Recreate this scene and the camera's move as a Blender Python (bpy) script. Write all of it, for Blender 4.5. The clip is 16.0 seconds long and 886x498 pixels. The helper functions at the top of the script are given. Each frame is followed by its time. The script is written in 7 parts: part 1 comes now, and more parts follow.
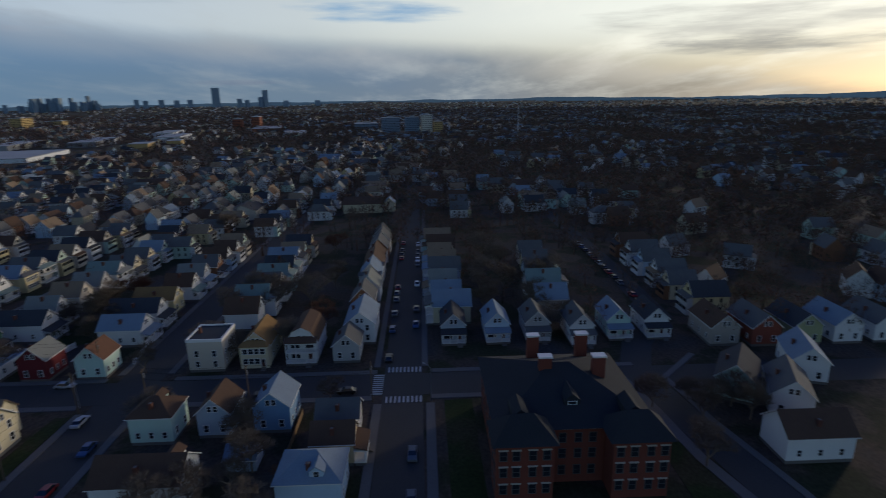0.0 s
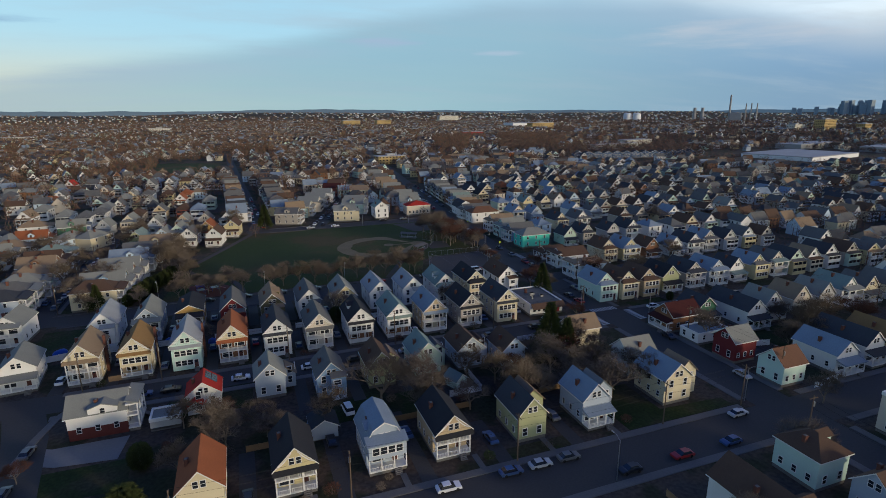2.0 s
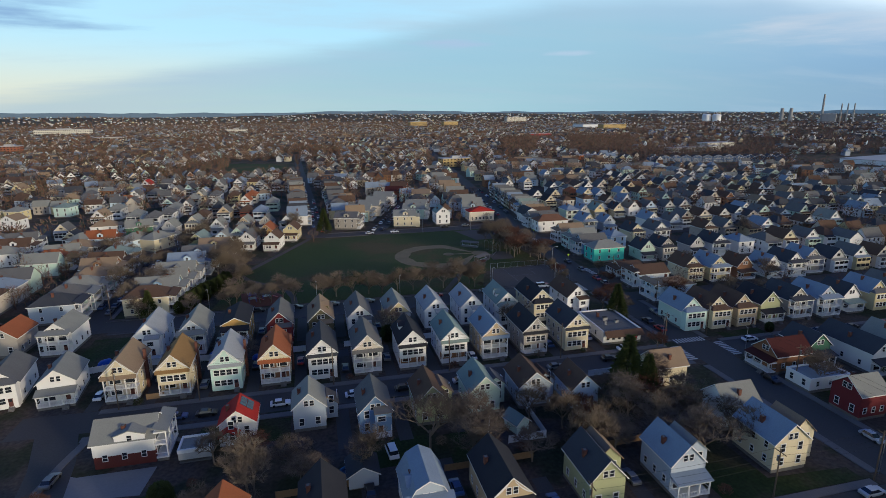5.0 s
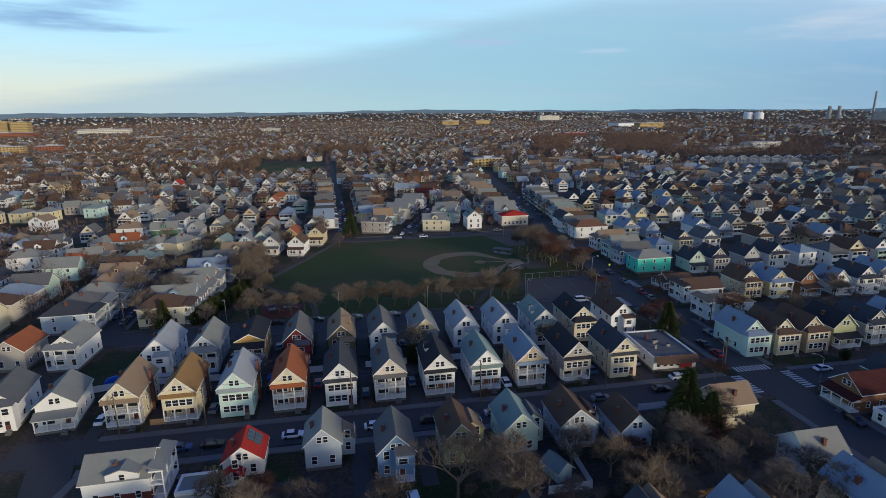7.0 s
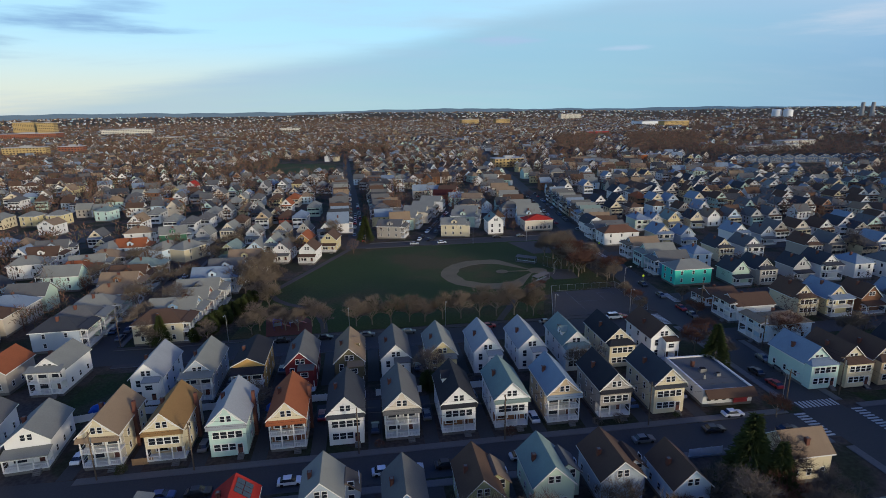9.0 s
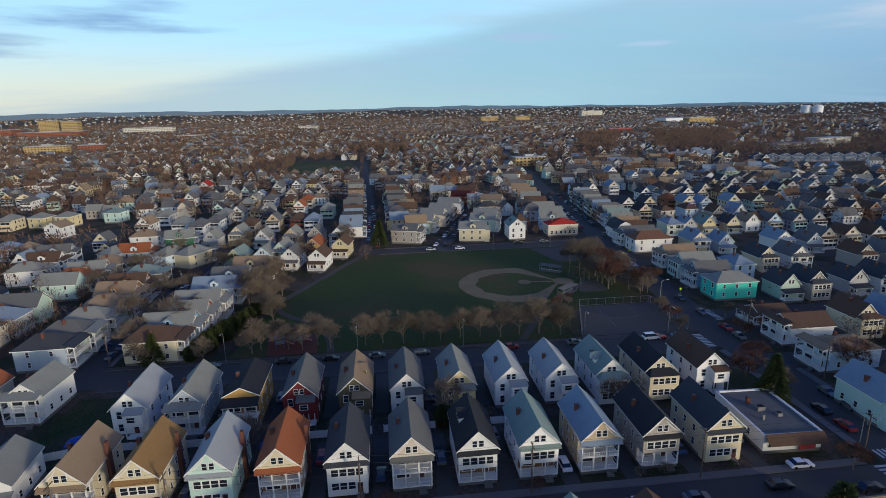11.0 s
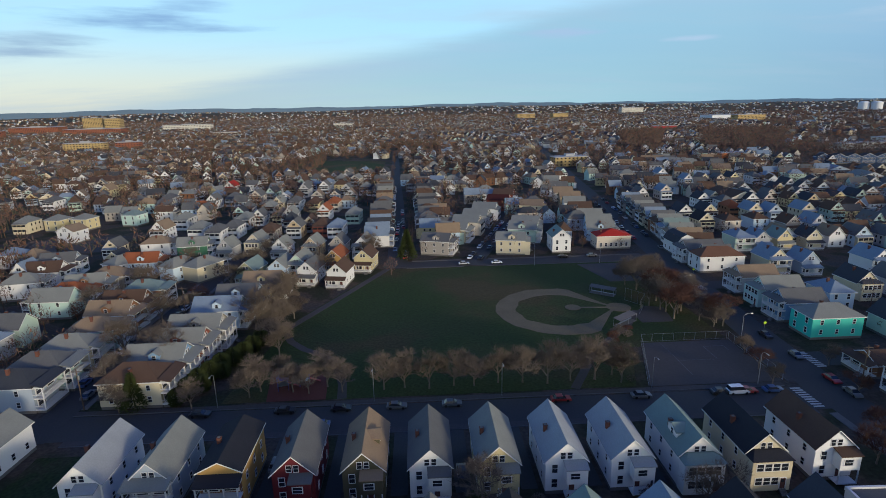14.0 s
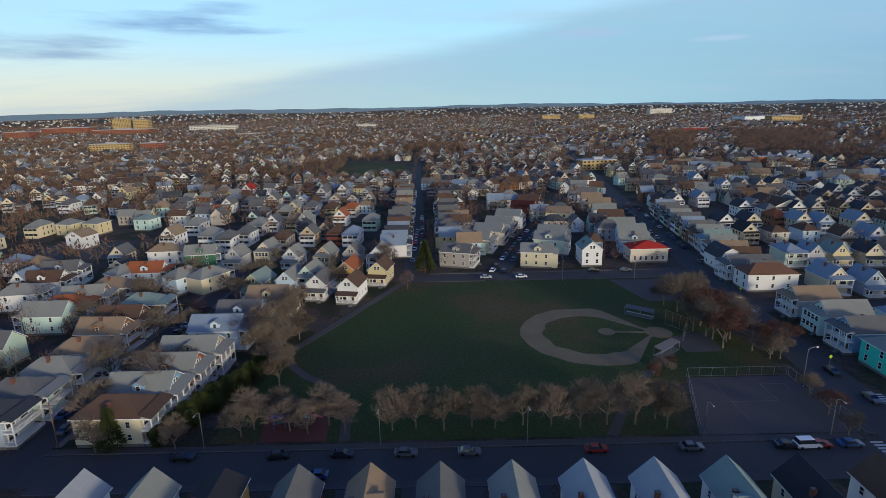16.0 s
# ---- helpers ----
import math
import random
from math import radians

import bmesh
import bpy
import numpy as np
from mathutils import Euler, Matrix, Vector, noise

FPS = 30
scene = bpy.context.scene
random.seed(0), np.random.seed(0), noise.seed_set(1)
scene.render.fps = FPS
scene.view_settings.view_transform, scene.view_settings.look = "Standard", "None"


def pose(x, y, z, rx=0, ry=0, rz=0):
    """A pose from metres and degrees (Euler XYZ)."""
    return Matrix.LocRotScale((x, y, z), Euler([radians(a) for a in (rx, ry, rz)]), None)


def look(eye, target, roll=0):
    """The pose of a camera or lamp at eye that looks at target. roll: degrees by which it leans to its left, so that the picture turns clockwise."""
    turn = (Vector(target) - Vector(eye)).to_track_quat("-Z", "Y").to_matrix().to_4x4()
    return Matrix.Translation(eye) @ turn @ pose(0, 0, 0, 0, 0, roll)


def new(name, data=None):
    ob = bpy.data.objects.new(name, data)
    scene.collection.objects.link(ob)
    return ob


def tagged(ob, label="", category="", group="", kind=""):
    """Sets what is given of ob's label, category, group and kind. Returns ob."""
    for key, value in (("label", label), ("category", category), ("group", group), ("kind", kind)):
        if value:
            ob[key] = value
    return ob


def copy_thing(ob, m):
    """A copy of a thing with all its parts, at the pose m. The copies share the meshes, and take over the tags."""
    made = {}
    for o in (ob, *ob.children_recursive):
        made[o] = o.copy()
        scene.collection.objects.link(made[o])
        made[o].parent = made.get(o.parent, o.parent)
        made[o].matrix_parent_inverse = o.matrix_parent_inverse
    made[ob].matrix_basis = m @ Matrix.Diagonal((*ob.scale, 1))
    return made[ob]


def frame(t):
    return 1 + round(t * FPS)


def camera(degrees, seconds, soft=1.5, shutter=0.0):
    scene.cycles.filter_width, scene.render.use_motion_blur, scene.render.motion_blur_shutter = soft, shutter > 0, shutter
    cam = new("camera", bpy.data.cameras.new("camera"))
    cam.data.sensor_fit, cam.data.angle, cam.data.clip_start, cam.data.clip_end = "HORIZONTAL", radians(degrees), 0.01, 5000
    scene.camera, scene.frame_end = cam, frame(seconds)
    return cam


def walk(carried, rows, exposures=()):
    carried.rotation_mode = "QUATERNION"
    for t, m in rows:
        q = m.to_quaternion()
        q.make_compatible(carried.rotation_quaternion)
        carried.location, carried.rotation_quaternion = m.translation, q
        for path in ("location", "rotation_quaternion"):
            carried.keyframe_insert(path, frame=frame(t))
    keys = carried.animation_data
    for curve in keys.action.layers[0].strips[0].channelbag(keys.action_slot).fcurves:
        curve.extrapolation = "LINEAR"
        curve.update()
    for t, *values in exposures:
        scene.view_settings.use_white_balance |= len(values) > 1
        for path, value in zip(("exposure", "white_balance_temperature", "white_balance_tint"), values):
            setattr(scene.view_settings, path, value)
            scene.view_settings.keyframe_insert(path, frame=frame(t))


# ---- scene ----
cam = camera(78.3, 16.0, soft=0.6, shutter=0.1)
EXPOSURES = [(0.0, -0.12, 5500, 12), (0.3, -0.1, 5500, 12), (0.7, 0.0, 5500, 11), (1.0, 0.15, 5500, 10), (1.5, 0.45, 5700, 10), (2.5, 0.75, 5750, 10), (4.0, 0.85, 5700, 10), (8.0, 0.85, 5500, 10), (16.0, 0.85, 5450, 10)]
PATH = [
    (0, (-13.039, -21.312, 67.529), (-11.113, -21.374, 66.993), -1.0),
    (0.3, (-11.882, -21.994, 67.463), (-10.044, -21.4, 66.945), -1.0),
    (0.5, (-11.277, -22.823, 67.344), (-9.623, -21.82, 66.836), -1.0),
    (0.7, (-10.588, -23.698, 67.201), (-9.214, -22.335, 66.7), -0.7),
    (1, (-8.686, -24.468, 67.15), (-7.69, -22.808, 66.65), -0.4),
    (1.5, (-6.555, -24.561, 66.965), (-5.796, -22.779, 66.465), -0.3),
    (2, (-5.162, -23.575, 66.751), (-4.487, -21.76, 66.252), -0.3),
    (2.5, (-4.063, -21.765, 66.657), (-3.41, -19.941, 66.159), -0.3),
    (3, (-3.001, -19.446, 66.619), (-2.354, -17.62, 66.124), -0.4),
    (3.5, (-2.022, -16.839, 66.702), (-1.386, -15.009, 66.207), -0.4),
    (4, (-1.03, -13.985, 66.725), (-0.436, -12.14, 66.231), -0.4),
    (4.5, (-0.136, -10.927, 66.825), (0.385, -9.06, 66.333), -0.4),
    (5, (0.864, -7.752, 66.928), (1.317, -5.867, 66.434), -0.4),
    (7.5, (4.637, 10.669, 67.055), (4.966, 12.578, 66.558), -0.7),
    (8, (5.302, 14.743, 67.025), (5.612, 16.655, 66.527), -0.8),
    (8.5, (5.971, 18.86, 66.984), (6.264, 20.775, 66.485), -0.8),
    (9, (6.782, 22.728, 66.994), (7.056, 24.646, 66.494), -0.9),
    (11.5, (9.852, 43.547, 67.149), (10.045, 45.472, 66.639), -1.1),
    (12, (10.354, 48.205, 67.081), (10.535, 50.13, 66.57), -1.1),
    (12.5, (10.837, 52.906, 67.018), (11.007, 54.832, 66.506), -1.2),
    (13, (11.219, 57.8, 67.0), (11.381, 59.726, 66.486), -1.3),
    (13.5, (11.433, 62.714, 67.042), (11.577, 64.641, 66.527), -1.3),
    (14, (11.843, 67.76, 66.941), (11.927, 69.691, 66.425), -1.2),
    (14.5, (12.316, 72.974, 66.905), (12.364, 74.906, 66.389), -1.3),
    (15, (12.842, 77.943, 67.018), (12.87, 79.876, 66.507), -1.3),
    (15.5, (13.359, 81.927, 67.023), (13.37, 83.861, 66.513), -1.3),
    (16, (13.542, 84.852, 67.057), (13.543, 86.786, 66.546), -1.2),
]
walk(cam, [(t, look(eye, target, roll)) for t, eye, target, roll in PATH], EXPOSURES)

# ---- world and sun ----
SUN = Vector((0.62, -0.78, 0.15)).normalized()
sun_up = math.asin(SUN.z)
sun_turn = math.atan2(SUN.x, SUN.y)

world = bpy.data.worlds.new("evening_sky")
scene.world = world
world.use_nodes = True
wn, wl = world.node_tree.nodes, world.node_tree.links
wn.clear()
sky = wn.new("ShaderNodeTexSky")
sky.sky_type = "NISHITA"
sky.sun_disc = False
sky.sun_elevation, sky.sun_rotation = sun_up, sun_turn
sky.altitude, sky.air_density, sky.dust_density, sky.ozone_density = 60, 1.0, 0.6, 2.0
back = wn.new("ShaderNodeBackground")
wout = wn.new("ShaderNodeOutputWorld")


def wmath(op, a, b=None, clamp=False):
    n = wn.new("ShaderNodeMath")
    n.operation, n.use_clamp = op, clamp
    for k, v in ((0, a), (1, b)):
        if v is None:
            continue
        if isinstance(v, (int, float)):
            n.inputs[k].default_value = v
        else:
            wl.new(v, n.inputs[k])
    return n.outputs[0]


def wmix(f, a, b):
    n = wn.new("ShaderNodeMix")
    n.data_type = "RGBA"
    for sock, v in ((n.inputs[0], f), (n.inputs[6], a), (n.inputs[7], b)):
        if isinstance(v, tuple):
            sock.default_value = (*v, 1)
        elif isinstance(v, (int, float)):
            sock.default_value = v
        else:
            wl.new(v, sock)
    return n.outputs[2]


def wnoise(vec, scale, detail, rough=0.55):
    n = wn.new("ShaderNodeTexNoise")
    n.inputs["Scale"].default_value, n.inputs["Detail"].default_value, n.inputs["Roughness"].default_value = scale, detail, rough
    wl.new(vec, n.inputs["Vector"])
    return n.outputs["Fac"]


def wramp(f, lo, hi):
    n = wn.new("ShaderNodeMapRange")
    n.interpolation_type = "SMOOTHSTEP"
    n.inputs["From Min"].default_value, n.inputs["From Max"].default_value = lo, hi
    wl.new(f, n.inputs["Value"])
    return n.outputs["Result"]


def wcolors(f, stops):
    n = wn.new("ShaderNodeValToRGB")
    els = n.color_ramp.elements
    for k, (p, c) in enumerate(stops):
        e = els[k] if k < 2 else els.new(p)
        e.position, e.color = p, (*c, 1)
    wl.new(f, n.inputs[0])
    return n.outputs[0]


tc = wn.new("ShaderNodeTexCoord")
sep = wn.new("ShaderNodeSeparateXYZ")
wl.new(tc.outputs["Generated"], sep.inputs[0])
dx, dy, dz = sep.outputs
up = wmath("MAXIMUM", dz, 0.0)
# how far towards the sun, 0 to 1
dot = wn.new("ShaderNodeVectorMath")
dot.operation = "DOT_PRODUCT"
wl.new(tc.outputs["Generated"], dot.inputs[0])
dot.inputs[1].default_value = (0.746, -0.666, 0.0)
sunward = wmath("MULTIPLY_ADD", dot.outputs["Value"], 0.5)
sunward.node.inputs[2].default_value = 0.5
# cloud decks as flat layers high over the ground
height = wmath("ADD", up, 0.13)
flat = wn.new("ShaderNodeCombineXYZ")
wl.new(wmath("DIVIDE", dx, height), flat.inputs[0])
wl.new(wmath("DIVIDE", dy, height), flat.inputs[1])
stretch = wn.new("ShaderNodeMapping")
stretch.inputs["Rotation"].default_value = (0, 0, radians(28))
stretch.inputs["Scale"].default_value = (0.22, 0.5, 1)
wl.new(flat.outputs[0], stretch.inputs[0])
deck = wnoise(stretch.outputs[0], 0.9, 5, 0.5)
veil = wnoise(stretch.outputs[0], 2.2, 8, 0.6)
low = wcolors(sunward, [(0.0, (0.86, 0.82, 0.65)), (0.10, (0.78, 0.78, 0.66)), (0.30, (0.52, 0.66, 0.72)), (0.58, (0.40, 0.52, 0.62)), (0.80, (0.70, 0.68, 0.60)), (1.0, (1.5, 1.2, 0.75))])
high = wcolors(sunward, [(0.0, (0.60, 0.86, 0.88)), (0.2, (0.58, 0.90, 0.98)), (0.42, (0.67, 0.88, 0.94)), (0.52, (0.95, 1.05, 1.04)), (0.62, (1.25, 1.32, 1.28)), (0.80, (1.55, 1.5, 1.25)), (1.0, (2.6, 2.3, 1.6))])
clear = wmix(wramp(up, 0.03, 0.13), low, high)
clear = wmix(0.06, clear, sky.outputs[0])
pale_cloud = wcolors(sunward, [(0.0, (0.72, 0.82, 0.84)), (0.5, (0.66, 0.76, 0.80)), (0.8, (1.5, 1.4, 1.1)), (1.0, (3.6, 3.2, 2.3))])
sky1 = wmix(wmath("MULTIPLY", wramp(veil, 0.45, 0.75), 0.5), clear, pale_cloud)
# azimuth clockwise from the park's direction, in radians
azimuth = wmath("ARCTAN2", dx, dy)
turn = wmath("MULTIPLY_ADD", azimuth, 1 / (2 * math.pi))
turn.node.inputs[2].default_value = 0.5
# one great cloud bank low over the north-east and east
edge = wcolors(turn, [((d + 180) / 360, (4 * e,) * 3) for d, e in ((-170, 0.0), (-30, 0.0), (-9, 0.072), (4, 0.105), (15, 0.145), (24, 0.17), (33, 0.175), (42, 0.165), (56, 0.112), (72, 0.096), (98, 0.078), (115, 0.045), (130, 0.0))])
rim = wmath("ADD", wmath("MULTIPLY", edge, 0.25), wmath("MULTIPLY", wmath("SUBTRACT", veil, 0.5), 0.035))
in_bank = wramp(wmath("SUBTRACT", rim, up), -0.018, 0.022)
bank = wcolors(sunward, [(0.0, (0.51, 0.76, 0.85)), (0.17, (0.48, 0.75, 0.81)), (0.4, (0.45, 0.70, 0.78)), (0.60, (0.30, 0.52, 0.74)), (0.85, (0.23, 0.42, 0.66)), (1.0, (0.8, 0.66, 0.44))])
haze = wcolors(sunward, [(0.0, (0.66, 0.76, 0.74)), (0.15, (0.62, 0.84, 0.79)), (0.3, (0.54, 0.82, 0.81)), (0.6, (0.34, 0.54, 0.70)), (0.9, (0.33, 0.48, 0.60)), (1.0, (0.8, 0.66, 0.44))])
bank = wmix(wramp(wmath("ADD", up, wmath("MULTIPLY", wmath("SUBTRACT", deck, 0.5), 0.12)), 0.0, 0.09), haze, bank)
bank = wmix(wmath("MULTIPLY", wramp(veil, 0.42, 0.72), 0.25), bank, pale_cloud)
rise = wmath("SUBTRACT", rim, up)
streak = wmath("MULTIPLY", wramp(rise, -0.02, 0.012), wramp(wmath("SUBTRACT", 0.055, rise), 0.0, 0.045))
bank = wmix(wmath("MULTIPLY", wmath("MULTIPLY", streak, wramp(deck, 0.36, 0.6)), 0.6), bank, wcolors(sunward, [(0.0, (0.62, 0.72, 0.80)), (0.45, (0.62, 0.74, 0.86)), (0.7, (0.9, 0.9, 0.85)), (1.0, (2.0, 1.7, 1.2))]))
sky2 = wmix(wmath("MULTIPLY", in_bank, 0.8), sky1, bank)


def cloud(under, az, el, half_az, half_el, color, strength):
    """A long single cloud with a ragged rim."""
    a = wmath("POWER", wmath("DIVIDE", wmath("SUBTRACT", azimuth, radians(az)), half_az), 2.0)
    e = wmath("POWER", wmath("DIVIDE", wmath("SUBTRACT", up, el), half_el), 2.0)
    body = wmath("SUBTRACT", wmath("MULTIPLY_ADD", wmath("SUBTRACT", wisps, 0.5), 3.2), wmath("ADD", a, e))
    body.node.inputs[0].links[0].from_node.inputs[2].default_value = 0.8
    return wmix(wmath("MULTIPLY", wramp(body, -0.3, 1.3), strength), under, color)


fine = wn.new("ShaderNodeMapping")
fine.inputs["Scale"].default_value = (7, 7, 60)
wl.new(tc.outputs["Generated"], fine.inputs[0])
wisps = wnoise(fine.outputs[0], 1.0, 6, 0.55)
sky2 = cloud(sky2, -24, 0.128, 0.17, 0.019, (0.33, 0.50, 0.74), 0.85)
sky2 = cloud(sky2, -20, 0.153, 0.07, 0.012, (0.36, 0.54, 0.78), 0.7)
sky2 = cloud(sky2, -31, 0.086, 0.08, 0.012, (0.45, 0.58, 0.72), 0.6)
sky2 = cloud(sky2, 14, 0.110, 0.08, 0.009, (0.66, 0.72, 0.90), 0.5)
sky2 = cloud(sky2, 26, 0.092, 0.05, 0.005, (0.80, 0.86, 0.95), 0.6)
sky2 = cloud(sky2, 49, 0.112, 0.22, 0.022, (0.92, 0.92, 0.90), 0.6)
sky2 = cloud(sky2, 86, 0.142, 0.13, 0.022, (0.46, 0.88, 1.25), 0.85)
sky2 = cloud(sky2, 123, 0.070, 0.20, 0.020, (0.72, 0.66, 0.54), 0.8)
sky2 = cloud(sky2, 72, 0.030, 0.08, 0.005, (0.40, 0.44, 0.56), 0.5)
sky2 = cloud(sky2, -36, 0.095, 0.16, 0.02, (0.42, 0.55, 0.68), 0.7)
sky2 = cloud(sky2, -70, 0.16, 0.3, 0.03, (0.40, 0.54, 0.70), 0.7)
sky2 = cloud(sky2, 122, 0.105, 0.28, 0.035, (1.1, 0.98, 0.78), 0.6)
sky2 = cloud(sky2, 56, 0.17, 0.3, 0.03, (0.75, 0.84, 0.88), 0.5)
sky2 = cloud(sky2, 98, 0.185, 0.12, 0.018, (0.80, 0.78, 0.70), 0.6)
sky3 = wmix(wramp(up, 0.30, 0.62), sky2, (0.038, 0.12, 0.48))
wl.new(sky3, back.inputs["Color"])
wl.new(back.outputs[0], wout.inputs[0])
back.inputs["Strength"].default_value = 0.42

sun_data = bpy.data.lights.new("sun", "SUN")
sun_data.energy, sun_data.angle, sun_data.color = 1.65, radians(5), (1.0, 0.77, 0.47)
sun = new("sun", sun_data)
sun.matrix_world = look(SUN * 500, (0, 0, 0))

# ---- materials ----
MATS = {}


def surface(name, color, rough=0.8, fine=6.0, coarse=0.35, spread=0.25, bump=0.0, metal=0.0, tint=None, per="none", spec=0.15):
    """A material with grain, larger stains and, by object or by island, its own shade."""
    if name in MATS:
        return MATS[name]
    m = bpy.data.materials.new(name)
    m.use_nodes = True
    nt = m.node_tree
    bsdf = nt.nodes["Principled BSDF"]
    bsdf.inputs["Roughness"].default_value = rough
    bsdf.inputs["Metallic"].default_value = metal
    bsdf.inputs["Specular IOR Level"].default_value = spec
    co = nt.nodes.new("ShaderNodeTexCoord").outputs["Object"]

    def noise_fac(scale, detail):
        n = nt.nodes.new("ShaderNodeTexNoise")
        n.inputs["Scale"].default_value, n.inputs["Detail"].default_value = scale, detail
        nt.links.new(co, n.inputs["Vector"])
        return n.outputs["Fac"]

    def mix(f, a, b, kind="MIX"):
        n = nt.nodes.new("ShaderNodeMix")
        n.data_type, n.blend_type = "RGBA", kind
        for sock, v in ((n.inputs[0], f), (n.inputs[6], a), (n.inputs[7], b)):
            if isinstance(v, (tuple, list)):
                sock.default_value = (*v[:3], 1)
            elif isinstance(v, (int, float)):
                sock.default_value = v
            else:
                nt.links.new(v, sock)
        return n.outputs[2]

    base = color
    if per != "none":
        rnd = (nt.nodes.new("ShaderNodeObjectInfo").outputs["Random"] if per == "object"
               else nt.nodes.new("ShaderNodeNewGeometry").outputs["Random Per Island"])
        ramp = nt.nodes.new("ShaderNodeValToRGB")
        ramp.color_ramp.interpolation = "CONSTANT"
        els = ramp.color_ramp.elements
        for k, c in enumerate(color):
            e = els[k] if k < 2 else els.new(k / len(color))
            e.position = k / len(color)
            e.color = (*c, 1)
        nt.links.new(rnd, ramp.inputs[0])
        base = ramp.outputs[0]
    low = noise_fac(coarse, 3)
    high = noise_fac(fine, 6)
    dark = mix(1.0, base, (1 - spread,) * 3, "MULTIPLY")
    c1 = mix(high, base, dark)
    c2 = mix(low, mix(1.0, c1, tint or (1 - spread * 0.8,) * 3, "MULTIPLY"), c1)
    nt.links.new(c2, bsdf.inputs["Base Color"])
    if bump:
        b = nt.nodes.new("ShaderNodeBump")
        b.inputs["Strength"].default_value, b.inputs["Distance"].default_value = bump, 0.05
        nt.links.new(high, b.inputs["Height"])
        nt.links.new(b.outputs[0], bsdf.inputs["Normal"])
    MATS[name] = m
    return m


WALL = dict(bright_white=(0.82, 0.82, 0.81), white=(0.71, 0.71, 0.70), cream=(0.62, 0.55, 0.38), pale_yellow=(0.58, 0.50, 0.28), tan=(0.48, 0.38, 0.24),
            pale_green=(0.48, 0.60, 0.50), teal=(0.10, 0.58, 0.46), blue=(0.20, 0.32, 0.50), grey_blue=(0.38, 0.44, 0.52),
            grey=(0.44, 0.44, 0.44), taupe=(0.38, 0.35, 0.31), ochre=(0.50, 0.31, 0.10), red=(0.145, 0.025, 0.03),
            dark_green=(0.06, 0.16, 0.10), olive=(0.10, 0.09, 0.055), beige=(0.58, 0.52, 0.43), moss=(0.37, 0.39, 0.22), mint=(0.50, 0.66, 0.60),
            brick=(0.24, 0.075, 0.05), pale_blue=(0.50, 0.62, 0.74), brown=(0.22, 0.11, 0.06), dark_blue=(0.06, 0.10, 0.19))
ROOF = dict(light_grey=(0.265, 0.272, 0.24), grey=(0.15, 0.15, 0.145), dark=(0.06, 0.065, 0.075), black=(0.035, 0.036, 0.042),
            brown=(0.12, 0.075, 0.05), tan=(0.30, 0.22, 0.14), rust=(0.19, 0.10, 0.06), gold=(0.30, 0.18, 0.07), orange=(0.33, 0.11, 0.045),
            red=(0.42, 0.035, 0.025), maroon=(0.07, 0.02, 0.018), blue_grey=(0.24, 0.30, 0.37), green_grey=(0.23, 0.30, 0.27), silver=(0.36, 0.38, 0.39))


def siding(key):
    return surface("siding_" + key, WALL[key], 0.65, 5.0, 0.25, 0.16, 0.1)


def shingle(key):
    return surface("shingle_" + key, ROOF[key], 0.9, 4.0, 0.3, 0.3, 0.3)


mixed_wall = surface("siding_mixed", [WALL[k] for k in "white cream grey white pale_green beige pale_blue white cream taupe white pale_yellow mint grey_blue white brown beige white".split()], 0.65, 5.0, 0.25, 0.16, per="object")
mixed_roof = surface("shingle_mixed", [ROOF[k] for k in "grey blue_grey brown light_grey grey blue_grey grey tan light_grey green_grey light_grey dark".split()], 0.9, 4.0, 0.3, 0.3, per="object")
far_wall = surface("siding_far", [WALL[k] for k in "white cream grey white pale_green beige pale_blue white cream taupe white pale_yellow mint grey_blue white brown beige white".split()], 0.7, 0.8, 0.1, 0.2, per="island")
far_roof = surface("shingle_far", [ROOF[k] for k in "grey light_grey brown grey dark grey tan blue_grey brown brown dark".split()], 0.9, 0.8, 0.1, 0.3, per="island")
trim_white = surface("white_trim", (0.70, 0.70, 0.69), 0.5, 8.0, 0.6, 0.12)
brick_red = surface("chimney_brick", (0.17, 0.075, 0.055), 0.9, 12.0, 1.0, 0.35, 0.3)
concrete = surface("concrete", (0.18, 0.17, 0.16), 0.9, 3.0, 0.12, 0.3, 0.2)
kerb_stone = surface("kerb_granite", (0.15, 0.147, 0.145), 0.85, 6.0, 0.3, 0.25, 0.2)
asphalt = surface("asphalt", (0.084, 0.080, 0.076), 0.8, 2.5, 0.06, 0.35, 0.2)
asphalt_old = surface("court_asphalt", (0.105, 0.094, 0.088), 0.92, 1.5, 0.05, 0.35, 0.2)
paint_line = surface("road_paint", (0.62, 0.62, 0.60), 0.8, 3.0, 0.3, 0.35)
soil = surface("infield_dirt", (0.225, 0.185, 0.115), 0.95, 2.0, 0.16, 0.42, 0.2)
glass_dark = surface("window_glass", (0.025, 0.03, 0.04), 0.08, 1.0, 0.2, 0.3, spec=0.6)
metal_grey = surface("galvanised_steel", (0.35, 0.36, 0.37), 0.45, 6.0, 0.5, 0.2, metal=0.8)
pole_wood = surface("pole_wood", (0.16, 0.12, 0.085), 0.9, 8.0, 0.6, 0.35, 0.2)
bark = surface("bark", (0.25, 0.20, 0.15), 0.95, 6.0, 0.4, 0.35)
twig = surface("twigs", (0.185, 0.148, 0.112), 0.95, 3.0, 0.3, 0.3)
russet = surface("russet_leaves", (0.15, 0.075, 0.048), 0.9, 3.0, 0.3, 0.4)
needle = surface("evergreen_needles", (0.075, 0.095, 0.028), 0.9, 3.0, 0.4, 0.5)
